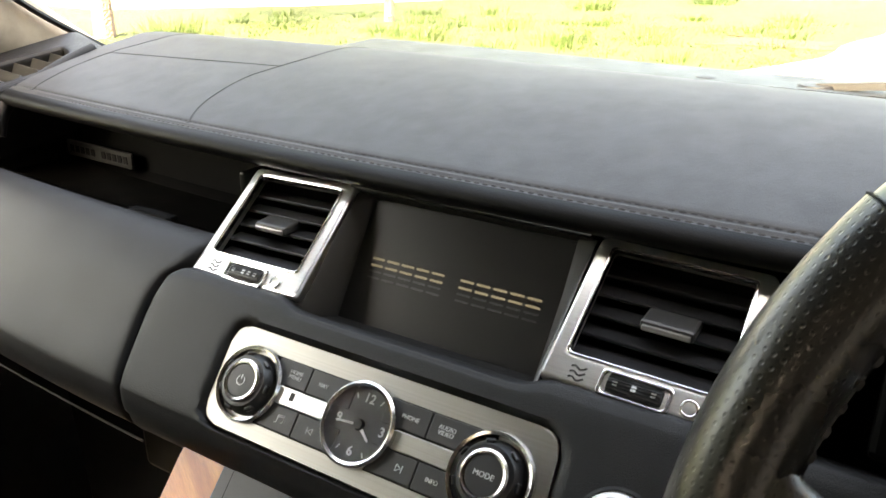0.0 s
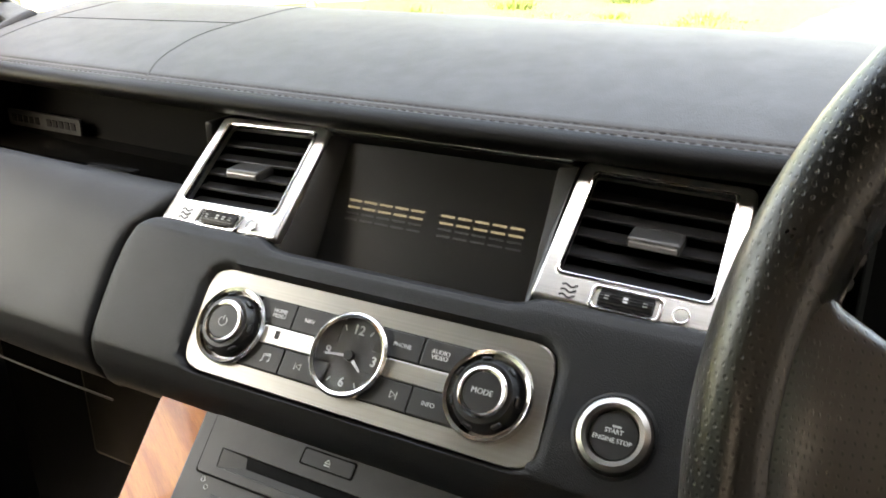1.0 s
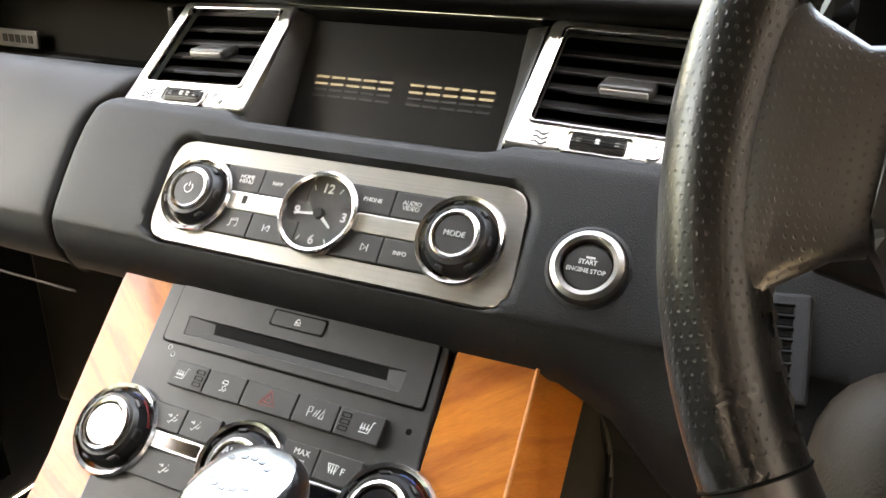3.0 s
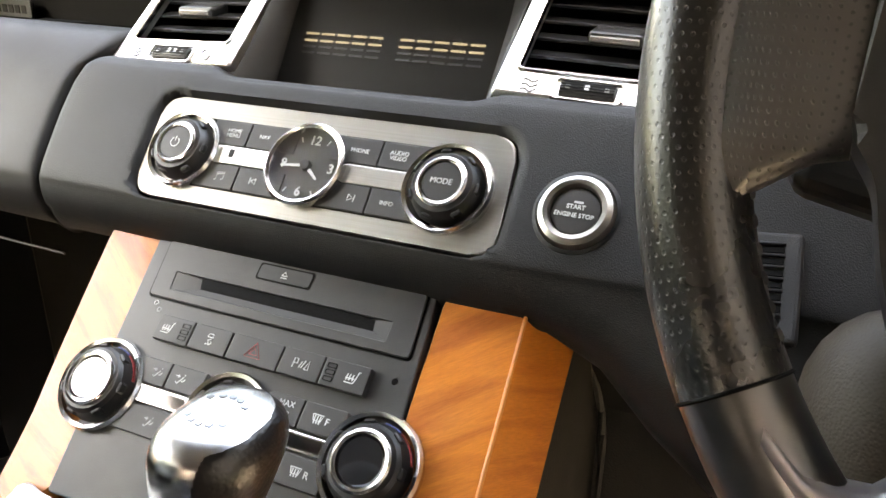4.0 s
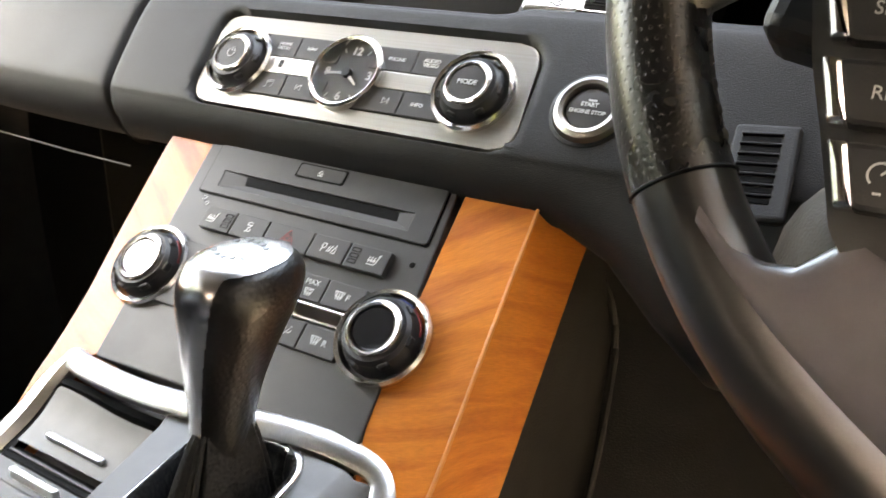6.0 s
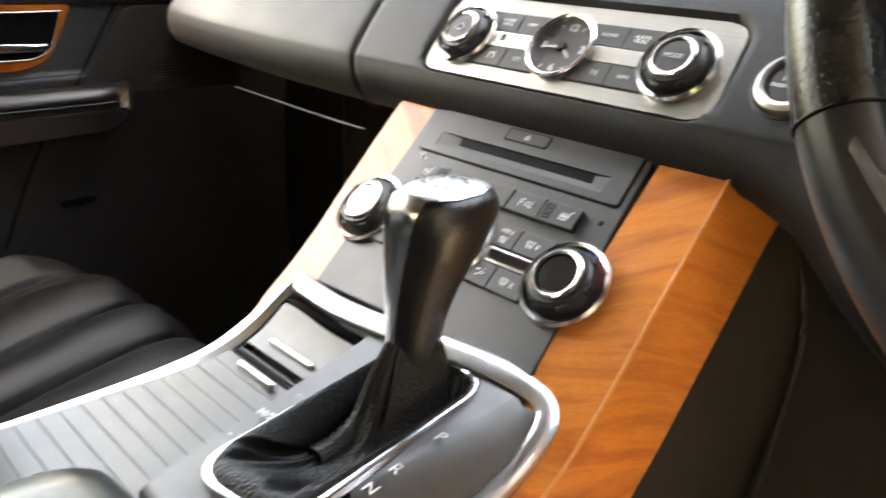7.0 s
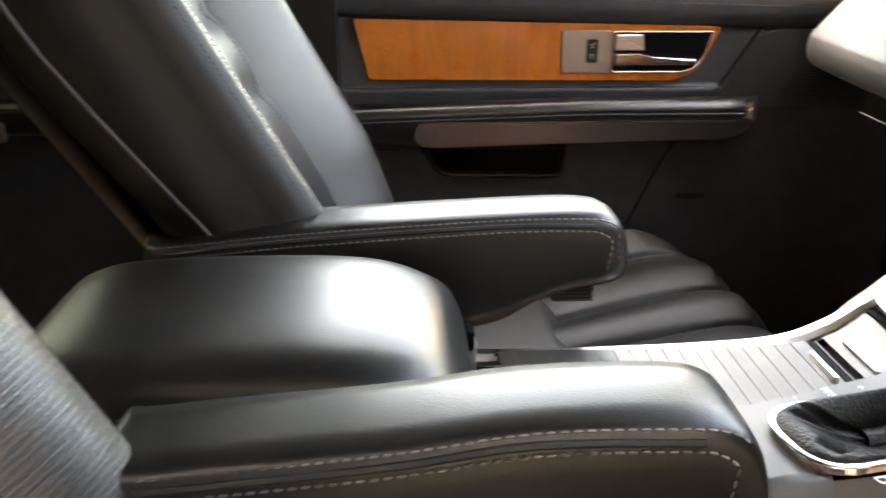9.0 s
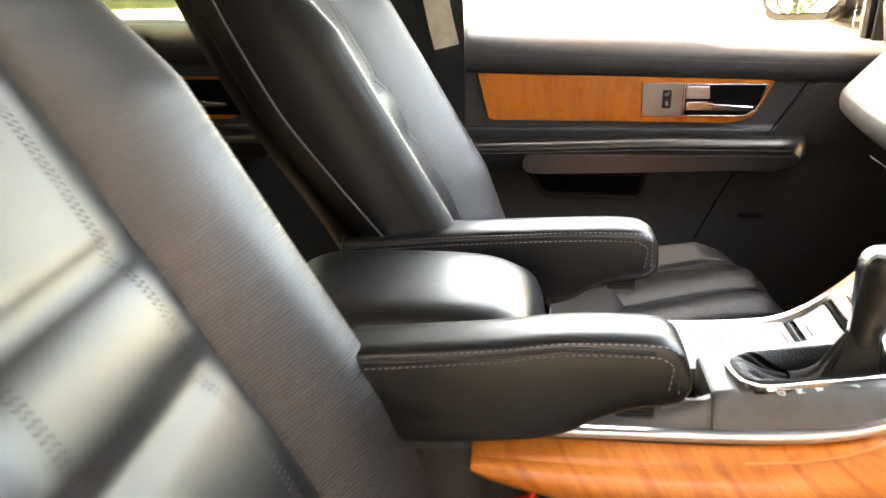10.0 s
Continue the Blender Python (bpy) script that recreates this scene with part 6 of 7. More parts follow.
part("knuckle", rbox(0.070, 0.030, 0.034, 0.008, 3, T(-0.118, -0.016, -0.085) @ Matrix.Rotation(radians(-12), 4, "Z")), M_BLACK, col, "black switch block", sharp=60)

# binnacle and gauges behind the wheel
bin_ = thing("instrument_binnacle", T(0, 0, 0), "hooded black instrument binnacle with chrome-ringed dials", "instrument cluster")
hood = []
for i in range(13):
    t = i / 12
    a = math.pi * t
    hood.append([(0.41 - 0.165 * math.cos(a), yy, zz + 0.055 * math.sin(a) * kk2) for yy, zz, kk2 in ((0.045, 0.905, 1.05), (0.035, 0.915, 1.05), (0.06, 0.93, 1.0), (0.16, 0.95, 0.7), (0.28, 0.955, 0.15))])
part("hood", loft(hood), M_DASH, bin_, "leather hood")
part("backing", rbox(0.31, 0.01, 0.13, 0.004, 2, T(0.41, 0.10, 0.89) @ Matrix.Rotation(radians(-20), 4, "X")), M_SHADE_BLACK, bin_)
for x in (0.335, 0.485):
    g = part("dial", moved(lathe([(0, 0.0), (0.050, 0.0), (0.050, 0.004), (0.048, 0.004)], 40), T(0, 0, 0)), M_BLACK, bin_, at=T(x, 0.088, 0.888) @ Matrix.Rotation(radians(70), 4, "X"))
    part("ring", lathe([(0.050, 0.0), (0.051, 0.007), (0.054, 0.008), (0.056, 0.0)], 48), M_CHROME, g)
    for i in range(24):
        part("tick", rbox(0.006, 0.0009, 0.0004, 0, 1, Matrix.Rotation(radians(-40 + 11 * i), 4, "Z") @ T(0.043, 0, 0.0006)), M_MARK, g)

# small vent low beside the column
lv = thing("lower_vent", UPPER @ T(0.249, -0.030, 0.0035) @ Matrix.Rotation(radians(6), 4, "Z") @ Matrix.Scale(0.86, 4), "small black slatted vent below the fascia", "vent")
part("panel", rbox(0.034, 0.062, 0.006, 0.004, 3), M_PAD, lv)
for i in range(7):
    # openings are flat near-black bars that paint the shade between fins
    part("opening", rbox(0.020, 0.0036, 0.001, 0.0005, 1, T(-0.002, -0.020 + 0.0066 * i, 0.0029)), M_SHADE_BLACK, lv)
    part("fin", rbox(0.021, 0.0016, 0.003, 0.0005, 1, T(-0.002, -0.0167 + 0.0066 * i, 0.0032)), M_BLACK, lv)
knee = thing("knee_panel", T(0, 0, 0), "warm grey knee panel below the steering column", "panel")
part("edge_bead", sweep(spline([(0.142, 0.018, 0.744), (0.167, 0.046, 0.66), (0.172, 0.018, 0.56), (0.172, -0.06, 0.41)], 6), circle(0.0025, 8)), M_KNEE, knee)
part("panel", loft([[(0.14, 0.02, 0.745), (0.165, 0.05, 0.66), (0.17, 0.02, 0.56), (0.17, -0.06, 0.40)], [(0.30, 0.03, 0.74), (0.30, 0.05, 0.66), (0.30, 0.04, 0.56), (0.30, 0.02, 0.40)], [(0.60, 0.03, 0.74), (0.60, 0.05, 0.66), (0.60, 0.05, 0.56), (0.60, 0.05, 0.40)]]), M_KNEE, knee)


# ---- front seats ----
M_SHELL = skin("seat_shell_plastic", (0.0022, 0.0022, 0.0023), 0.55, 1200, 0.0002, 0.3, 0.04, 0.12)
M_SEWN = material("dim_thread", (0.050, 0.048, 0.050), 0.7)[0]
RECLINE = 30


def seat_shapes():
    """Half sections of the backrest (side, out) and where the seams run."""
    return [(0.0, 0.0), (0.06, 0.001), (0.105, 0.000), (0.120, -0.006), (0.126, -0.014), (0.132, -0.006), (0.150, 0.018), (0.172, 0.042), (0.188, 0.053), (0.199, 0.0565), (0.2065, 0.0556)], \
           [(0.2065, 0.0556), (0.212, 0.0528), (0.2190, 0.0450), (0.2240, 0.0340), (0.2265, 0.0235), (0.2300, 0.0120), (0.2345, -0.004), (0.2365, -0.025), (0.234, -0.050), (0.228, -0.066), (0.224, -0.070)], \
           [(0.224, -0.070), (0.222, -0.075), (0.20, -0.096), (0.14, -0.108), (0.0, -0.112)]


def width_at(s):
    if s < 0.12:
        return 0.96 + 0.04 * s / 0.12
    if s < 0.42:
        return 1.0
    return 1.0 - 0.30 * ((s - 0.42) / 0.27) ** 2


PLEATS = (0.115, 0.271, 0.365)


def pleat(s, x):
    d = 0.0
    for p in PLEATS:
        e = (s - p - 0.10 * x * x) / 0.009
        d -= 0.006 * math.exp(-e * e)
    for a, b in zip((0.0,) + PLEATS, PLEATS + (0.70,)):
        if a <= s <= b and b - a < 0.2:
            d += 0.007 * math.sin(math.pi * (s - a) / (b - a)) ** 0.7
    return d * max(0.0, 1 - (abs(x) / 0.124) ** 6)


FLUTES = ((-0.175, -0.150), (-0.075, -0.018), (0.022, 0.060), (0.150, 0.165))


def front_seat(cx, y0, inner, label):
    """inner: +1 when the car's middle is on the seat's +x side."""
    root = thing("front_seat", T(cx, y0, 0.0), label, "car seat", "front seats")
    A, B, C = seat_shapes()
    B2 = spline([Vector(p) for p in B], 3)
    A2 = spline([Vector(p) for p in A[3:]], 3)
    M = T(0, 0, 0.50) @ Matrix.Rotation(radians(RECLINE), 4, "X")   # x side, z up the back, -y behind

    def at(x, s, n):
        return M @ Vector((x, n, s))
    ss = [0.0 + 0.0115 * i for i in range(57)]

    def lean(s):
        return 0.05 * max(0, (s - 0.5)) ** 1.5 - 0.25 * max(0, s - 0.60) ** 2 * 4
    rows = []
    for s in ss:
        w = width_at(s)
        xsn = [-0.12 + 0.24 * k / 40 for k in range(41)]
        rows.append([at(x * w, s, lean(s) + 0.0 + pleat(s, x) - 0.006 * (abs(x) / 0.12) ** 8) for x in xsn])
    for xs in (-0.079, -0.073, 0.073, 0.079):
        line = [at(xs * width_at(s), s, lean(s) + pleat(s, xs) + 0.0004) for s in ss[1:-3]]
        part("stitching", dashes(line, 0.0034, 0.0018, 0.0005, M.to_3x3() @ Vector((0, 1, 0))), M_SEWN, root)
    part("backrest_centre", loft(rows), M_LEATHER, root, "padded black leather centre with cross pleats", sharp=65)
    for sx in (-1, 1):
        rows = []
        for s in ss:
            w, fade = width_at(s), min(1.0, 0.55 + s * 3) * (1 - 0.8 * max(0, s - 0.45) / 0.2)
            rows.append([at(sx * p.x * w, s, lean(s) + (p.y * fade if p.y > 0 else p.y)) for p in A2])
        part("bolster", loft(rows), M_BOLSTER, root, "ribbed black leather side bolster, lightened for the light on it", sharp=65)
        rows = []
        for s in ss:
            w, fade = width_at(s), min(1.0, 0.55 + s * 3) * (1 - 0.8 * max(0, s - 0.45) / 0.2)
            cut = 0.055 * max(0, 1 - (s / 0.40)) ** 1.2
            rows.append([at(sx * p.x * w, s, lean(s) + (p.y * fade if p.y > 0 else p.y + cut * (-p.y / 0.07))) for p in B2])
        part("side", loft(rows), M_LEATHER_SIDE, root, "smooth matt black leather side", sharp=65)
        for off, k in ((0.0, 1), (0.004, -2)):
            pth = []
            for s in ss[1:-4]:
                w, fade = width_at(s), min(1.0, 0.55 + s * 3) * (1 - 0.8 * max(0, s - 0.45) / 0.2)
                p = A2[-3] if k > 0 else B2[4]
                pth.append(at(sx * p.x * w, s, lean(s) + p.y * fade + 0.0005))
            part("stitching", dashes(pth, 0.0032, 0.0018, 0.00035, M.to_3x3() @ Vector((sx * 0.5, 1, 0))), M_SEWN, root)
        pth = []
        for s in ss[:-4]:
            cut = 0.055 * max(0, 1 - (s / 0.40)) ** 1.2
            pth.append(at(sx * 0.2362 * width_at(s), s, lean(s) - 0.043 + 1.2 * cut))
        part("piping", sweep(pth, circle(0.0014, 6), (1, 0.3, 0)), M_SEWN, root, "grey seam piping")
    rows = []
    back = [Vector(p) for p in C] + [Vector((-p[0], p[1])) for p in reversed(C[:-1])]
    for s in [-0.08] + ss:
        cut = 0.055 * max(0, 1 - (max(s, 0) / 0.40)) ** 1.2
        rows.append([at(p.x * width_at(max(s, 0)), s, lean(s) + p.y + cut * (0.7 if abs(p.x) > 0.19 else 0)) for p in back])
    part("back_shell", loft(rows), M_SHELL, root, "black seat back shell", sharp=65)
    topw = width_at(ss[-1])
    part("top", loft([[at(p.x * topw * f, ss[-1] + dz, lean(ss[-1]) + p.y * f - 0.03 * (1 - f)) for p in back + [Vector((-x, 0.03 * (1 - (x / 0.22) ** 2))) for x in (0.22, 0.15, 0.08, 0, -0.08, -0.15, -0.22)][::1]] for f, dz in ((1, 0), (0.9, 0.018), (0.6, 0.028), (0.2, 0.03))], True, True), M_LEATHER, root)
    # cushion
    xs_ = [-0.235 + 0.47 * k / 220 for k in range(221)]
    prof = [(0.030, 0.470), (0.10, 0.470), (0.18, 0.476), (0.26, 0.488), (0.33, 0.498), (0.375, 0.500), (0.400, 0.494), (0.416, 0.480), (0.424, 0.460), (0.424, 0.42), (0.416, 0.38), (0.40, 0.34)]
    ps = spline([Vector(p) for p in prof], 5)
    rows = []
    for i, p in enumerate(ps):
        row = []
        for x in xs_:
            side = abs(x) / 0.235
            bol = 0.035 * max(0, (side - 0.62) / 0.38) ** 1.0 * (1 if side < 0.9 else 1 - ((side - 0.9) / 0.1) ** 2 * 1.3) if side > 0.62 else 0
            fade = 1.0 if p.x < 0.34 else max(0.2, 1 - (p.x - 0.34) / 0.08)
            curve = 0.022 * (abs(x) / 0.235) ** 2.2
            z = p.y + bol * fade
            y = p.x - curve * (p.x / 0.42) ** 3 - (0.012 * (side ** 8))
            for q0, q1 in FLUTES:
                lx = q0 + (q1 - q0) * (0.42 - p.x) / 0.30
                e = (x * inner - lx) / 0.0042
                z -= 0.009 * math.exp(-e * e) * (1 if p.x < 0.43 else 0)
                y -= 0.004 * math.exp(-e * e) if p.x > 0.39 else 0
            lx = [q0 + (q1 - q0) * (0.42 - p.x) / 0.30 for q0, q1 in FLUTES]
            for g0, g1 in zip(lx, lx[1:]):
                if g0 < x * inner < g1:
                    puff = 0.012 * math.sin(math.pi * (x * inner - g0) / (g1 - g0)) ** 0.8
                    z += puff if p.x < 0.40 else 0.5 * puff
                    y += puff * 0.6 if p.x > 0.37 else 0
            row.append(Vector((x, y, z)))
        rows.append(row)
    for col in FLUTES:
        line = []
        for i in range(4, len(ps) - 12):
            lx = inner * (col[0] + (col[1] - col[0]) * (0.42 - ps[i].x) / 0.30) + 0.0062
            k = min(range(221), key=lambda n: abs(xs_[n] - lx))
            line.append(rows[i][k] + Vector((0, 0, 0.0006)))
        part("stitching", dashes(line, 0.0034, 0.0018, 0.00045), M_THREAD, root)
    pad = []
    for i in range(31):
        f = i / 30
        py = 0.030 + 0.166 * f
        pz = 0.470 + 0.0075 * max(0.0, (py - 0.10) / 0.096)
        lift_ = 0.013 * min(1.0, (1 - f) / 0.12) ** 0.6 - 0.008 * (f == 1.0)
        row = []
        for x in xs_[::4]:
            side = abs(x) / 0.235
            bol = 0.035 * max(0, (side - 0.62) / 0.38) * (1 if side < 0.9 else 1 - ((side - 0.9) / 0.1) ** 2 * 1.3)
            row.append(Vector((x, py - 0.012 * side ** 8, pz + bol + lift_ - 0.012 * side ** 10)))
        pad.append(row)
    part("cushion_rear", loft(pad), M_LEATHER, root, "smooth black leather rear half of the cushion", sharp=65)
    part("cushion", loft(rows), M_RIB, root, "fluted black ribbed leather seat cushion", sharp=65)
    part("cushion_side", rbox(0.455, 0.40, 0.14, 0.03, 3, T(0, 0.20, 0.400)), M_LEATHER_SIDE, root)
    part("seat_base", rbox(0.40, 0.42, 0.16, 0.02, 2, T(0, 0.18, 0.255)), M_BLACK, root, "dark seat base on its runners")
    return root


def seat_armrest(parent, inner, tip_y, rear_y, xin, xout, lift, droop):
    """Folding armrest on the inner side of a seat, in the seat's own frame."""
    pr = [(rear_y, 0.690), (rear_y + 0.02, 0.6985), (rear_y + 0.12, 0.7075), (tip_y - 0.10, 0.7155), (tip_y - 0.035, 0.7165), (tip_y - 0.012, 0.711), (tip_y - 0.003, 0.699), (tip_y, 0.685), (tip_y - 0.001, 0.668), (tip_y - 0.010, 0.658), (tip_y - 0.045, 0.652), (tip_y - 0.075, 0.640), (tip_y - 0.10, 0.626), (tip_y - 0.14, 0.618), (tip_y - 0.24, 0.612), (rear_y, 0.618)]
    pts = [Vector((y, z + lift)) for y, z in pr]
    ctr = Vector(((tip_y + rear_y) / 2, 0.675 + lift))
    rows = []
    w = (xout - xin) / 2
    mid = (xout + xin) / 2
    for u, shrink in ((-1.0, 0.022), (-0.985, 0.012), (-0.93, 0.005), (-0.8, 0.0015), (-0.4, 0), (0.4, 0), (0.8, 0.0015), (0.93, 0.005), (0.985, 0.012), (1.0, 0.022)):
        row = []
        for p in pts:
            d = p - ctr
            q = p - Vector((math.copysign(min(shrink, abs(d.x)), d.x) * (1 if abs(d.x) > 0.15 else 0), math.copysign(min(shrink, abs(d.y)), d.y)))
            row.append(Vector((mid + u * w, q.x, q.y)))
        rows.append(row)
    rows = [spline(r, 4, True) for r in rows]
    arm = part("armrest", loft(rows, True, True), M_LEATHER, parent, "padded black leather fold-down armrest", sharp=65)
    for sgn in (-1, 1):
        xx = mid + sgn * w * 1.0
        for off in (0.0, 0.0085):
            line = [Vector((xx + sgn * 0.0004 - sgn * (0.0035 if off == 0 else 0.0), y, z + lift - 0.0030 - off)) for y, z in ((rear_y + 0.02, 0.6965), (rear_y + 0.12, 0.7060), (tip_y - 0.10, 0.7150), (tip_y - 0.035, 0.7155))]
            line += [Vector((xx + sgn * 0.0004 - sgn * (0.0035 if off == 0 else 0), tip_y - 0.022 + 0.012 * math.sin(a) - 0.6 * off, 0.7005 + lift - off + 0.010 * math.cos(a))) for a in (0.4, 0.9, 1.4)]
            line += [Vector((xx + sgn * 0.0002, tip_y - 0.010 - off, 0.670 + lift))]
            part("stitching", dashes(spline(line, 6), 0.0040, 0.0016, 0.00075, (sgn, 0, 0.3)), M_THREAD, arm)
        groove = [Vector((xx - sgn * 0.0012, y, z + lift - 0.0073)) for y, z in ((rear_y + 0.02, 0.6965), (rear_y + 0.12, 0.7060), (tip_y - 0.10, 0.7150), (tip_y - 0.030, 0.7145))]
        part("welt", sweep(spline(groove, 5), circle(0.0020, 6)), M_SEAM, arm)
    ad = part("adjuster", rbox(0.030, 0.032, 0.018, 0.003, 2, T(mid, tip_y - 0.040, 0.6465 + lift)), M_BLACK, parent, "black ribbed adjuster wheel")
    for i in range(5):
        part("rib", rbox(0.031, 0.0334, 0.0014, 0.0004, 1, T(mid, tip_y - 0.040, 0.640 + lift + 0.0033 * i)), M_PLASTIC, ad)
    return arm


ps_ = front_seat(-0.37, -0.525, 1, "black leather passenger seat with fluted cushion and folded-down armrest")
seat_armrest(ps_, 1, 0.192, -0.178, 0.182, 0.246, -0.017, 0)
ds_ = front_seat(0.372, -0.575, -1, "black leather driver seat with ribbed bolsters and folded-down armrest")
seat_armrest(ds_, -1, 0.221, -0.062, -0.250, -0.186, -0.003, 0)

buckle = thing("seat_belt_buckle", T(0.165, -0.475, 0.505) @ Matrix.Rotation(radians(20), 4, "X"), "black seat belt buckle with red release button", "buckle")
part("case", rbox(0.022, 0.040, 0.075, 0.005, 3), M_BLACK, buckle)
part("release", rbox(0.018, 0.034, 0.012, 0.004, 2, T(0, 0, 0.037)), M_BUCKLE, buckle, "red release button")

# rear bench
rs = thing("rear_seat", T(0, 0, 0), "dark leather rear bench in shadow", "car seat")
part("cushion", rbox(1.30, 0.50, 0.16, 0.05, 4, T(0, -1.52, 0.42)), M_LEATHER, rs)
part("backrest", rbox(1.30, 0.16, 0.60, 0.05, 4, T(0, -1.84, 0.72) @ Matrix.Rotation(radians(-18), 4, "X")), M_LEATHER, rs)
solo("tail", joined(rbox(1.44, 0.05, 1.15, 0.01, 2, T(0, -2.10, 0.75))), M_BLACK, "dark trimmed tailgate behind the rear seat", "tailgate", kind="structure")


# ---- doors on the passenger side ----
M_SILL = material("sill_plastic", (0.022, 0.022, 0.023), 0.42, spec=0.4)[0]


def door_panel(name, y0, y1, rear):
    """Door with sill, wood inlay, armrest and pocket; y runs forward."""
    X = -0.72
    d = thing(name, T(0, 0, 0), "closed rear door with dark trim and wood inlay" if rear else "closed passenger door in black leather with cherry wood inlay", "door", kind="structure")
    ln = y1 - y0

    def sill(y):
        return 0.853 - 0.025 * (y + 0.578) if not rear else 0.866 - 0.01 * (y + 1.05)
    rows = []
    for i in range(25):
        y = y0 + ln * i / 24
        s = sill(y)
        prof = [(-0.774, s - 0.006), (-0.764, s + 0.000), (-0.742, s + 0.0005), (-0.726, s - 0.006), (-0.716, s - 0.018), (-0.712, s - 0.030), (-0.713, s - 0.050), (-0.722, s - 0.066), (-0.727, s - 0.074), (-0.727, 0.698), (-0.724, 0.690), (-0.722, 0.682), (-0.735, 0.62), (-0.738, 0.52), (-0.735, 0.40), (-0.72, 0.22)]
        rows.append([Vector((p.x, y, p.y)) for p in spline([Vector(q) for q in prof], 3)])
    part("panel", loft(rows), M_DOOR, d, "soft black upper trim", sharp=65)
    part("outer_skin", rbox(0.04, ln, 0.75, 0.01, 2, T(-0.83, (y0 + y1) / 2, 0.47)), M_PAINT, d)
    cap = [Vector((-0.757, y0 + ln * i / 12, sill(y0 + ln * i / 12) + 0.003)) for i in range(13)]
    part("sill_cap", sweep(cap, [(-0.012, -0.006), (0.026, -0.020), (0.033, -0.016), (0.020, -0.007), (0.000, 0.0005), (-0.012, 0.0030)]), M_SILL, d, "smooth black window sill")
    part("stitching", dashes([Vector((-0.7118, y0 + 0.02 + (ln - 0.04) * i / 30, sill(y0 + 0.02 + (ln - 0.04) * i / 30) - 0.036)) for i in range(31)], 0.0045, 0.0022, 0.0006, (1, 0, 0)), M_STITCH, d)
    return d, sill, X


d1, sill1, X = door_panel("door_1", -0.60, 0.24, False)
INL = T(-0.7255, 0, 0) @ Matrix.Rotation(radians(90), 4, "Z") @ Matrix.Rotation(radians(90), 4, "X")   # plan: along the car, up; out to the cabin


def inlay(poly, r):
    return prism(rounded(poly, r, 5), 0.0, 0.005, 0.0018, 3)


wood_poly = [(-0.572, 0.784), (-0.552, 0.702), (-0.125, 0.700), (-0.092, 0.712), (-0.062, 0.774)]
part("wood_inlay", inlay(wood_poly, [0.003, 0.004, 0.02, 0.016, 0.006]), M_WOOD_DOOR, d1, "glossy cherry wood inlay", at=INL)
hd = [(-0.214, 0.768), (-0.214, 0.711), (-0.110, 0.711), (-0.088, 0.722), (-0.073, 0.768)]
# flat near-black sheet paints the shade of the handle recess
part("handle_recess", prism(rounded(hd, [0.002, 0.002, 0.01, 0.01, 0.003], 4), 0.004, 0.0056), M_SHADE_BLACK, d1, at=INL)
hin = [(-0.2115, 0.7655), (-0.2115, 0.7135), (-0.1105, 0.7135), (-0.0905, 0.7235), (-0.0768, 0.7655)]
part("handle_bezel", ring(rounded(hd, [0.002, 0.002, 0.01, 0.01, 0.003], 4), rounded(hin, [0.002, 0.002, 0.01, 0.01, 0.003], 4), 0.004, 0.0085, 0.0008), M_CHROME, d1, "bright handle surround", at=INL)
part("handle", prism(rounded([(-0.2105, 0.738), (-0.2105, 0.7205), (-0.098, 0.7225), (-0.095, 0.731), (-0.168, 0.7335), (-0.172, 0.738)], 0.003, 3), 0.006, 0.014, 0.003, 3), M_CHROME, d1, "polished door release", at=INL)
part("lock_tab", prism(rounded([(-0.2105, 0.764), (-0.2105, 0.742), (-0.170, 0.742), (-0.172, 0.764)], 0.002, 3), 0.006, 0.010, 0.002, 2), M_SATIN, d1, "satin lock tab", at=INL)
part("switch_plate", prism(rounded([(-0.286, 0.769), (-0.284, 0.7105), (-0.216, 0.7105), (-0.216, 0.769)], 0.003, 3), 0.004, 0.0075, 0.001), M_PLATE, d1, "brushed silver switch plate", at=INL)
swt = part("lock_switch", prism(rrect(0.0155, 0.032, 0.002, 3, -0.243, 0.741), 0.006, 0.0092, 0.001), M_BLACK, d1, "black lock switch", at=INL)
part("divider", rbox(0.0135, 0.0008, 0.0006, 0, 1, T(-0.243, 0.741, 0.0093)), M_PLASTIC, swt)
part("symbol", moved(strokes([[(-0.003, -0.002), (-0.003, 0.002), (0.001, 0.002), (0.001, -0.002), (-0.003, -0.002)], [(0.001, 0.002), (0.001, 0.004), (0.004, 0.004), (0.004, 0.002)]], 0.0006), T(-0.243, 0.748, 0.0092)), M_MARK, swt)
part("symbol", moved(strokes([[(-0.002, -0.002), (-0.002, 0.002), (0.002, 0.002), (0.002, -0.002), (-0.002, -0.002)], [(-0.0015, 0.002), (-0.0015, 0.004), (0.0015, 0.004), (0.0015, 0.002)]], 0.0006), T(-0.243, 0.733, 0.0092)), M_MARK, swt)
# armrest shelf along the door
arm_rows = []
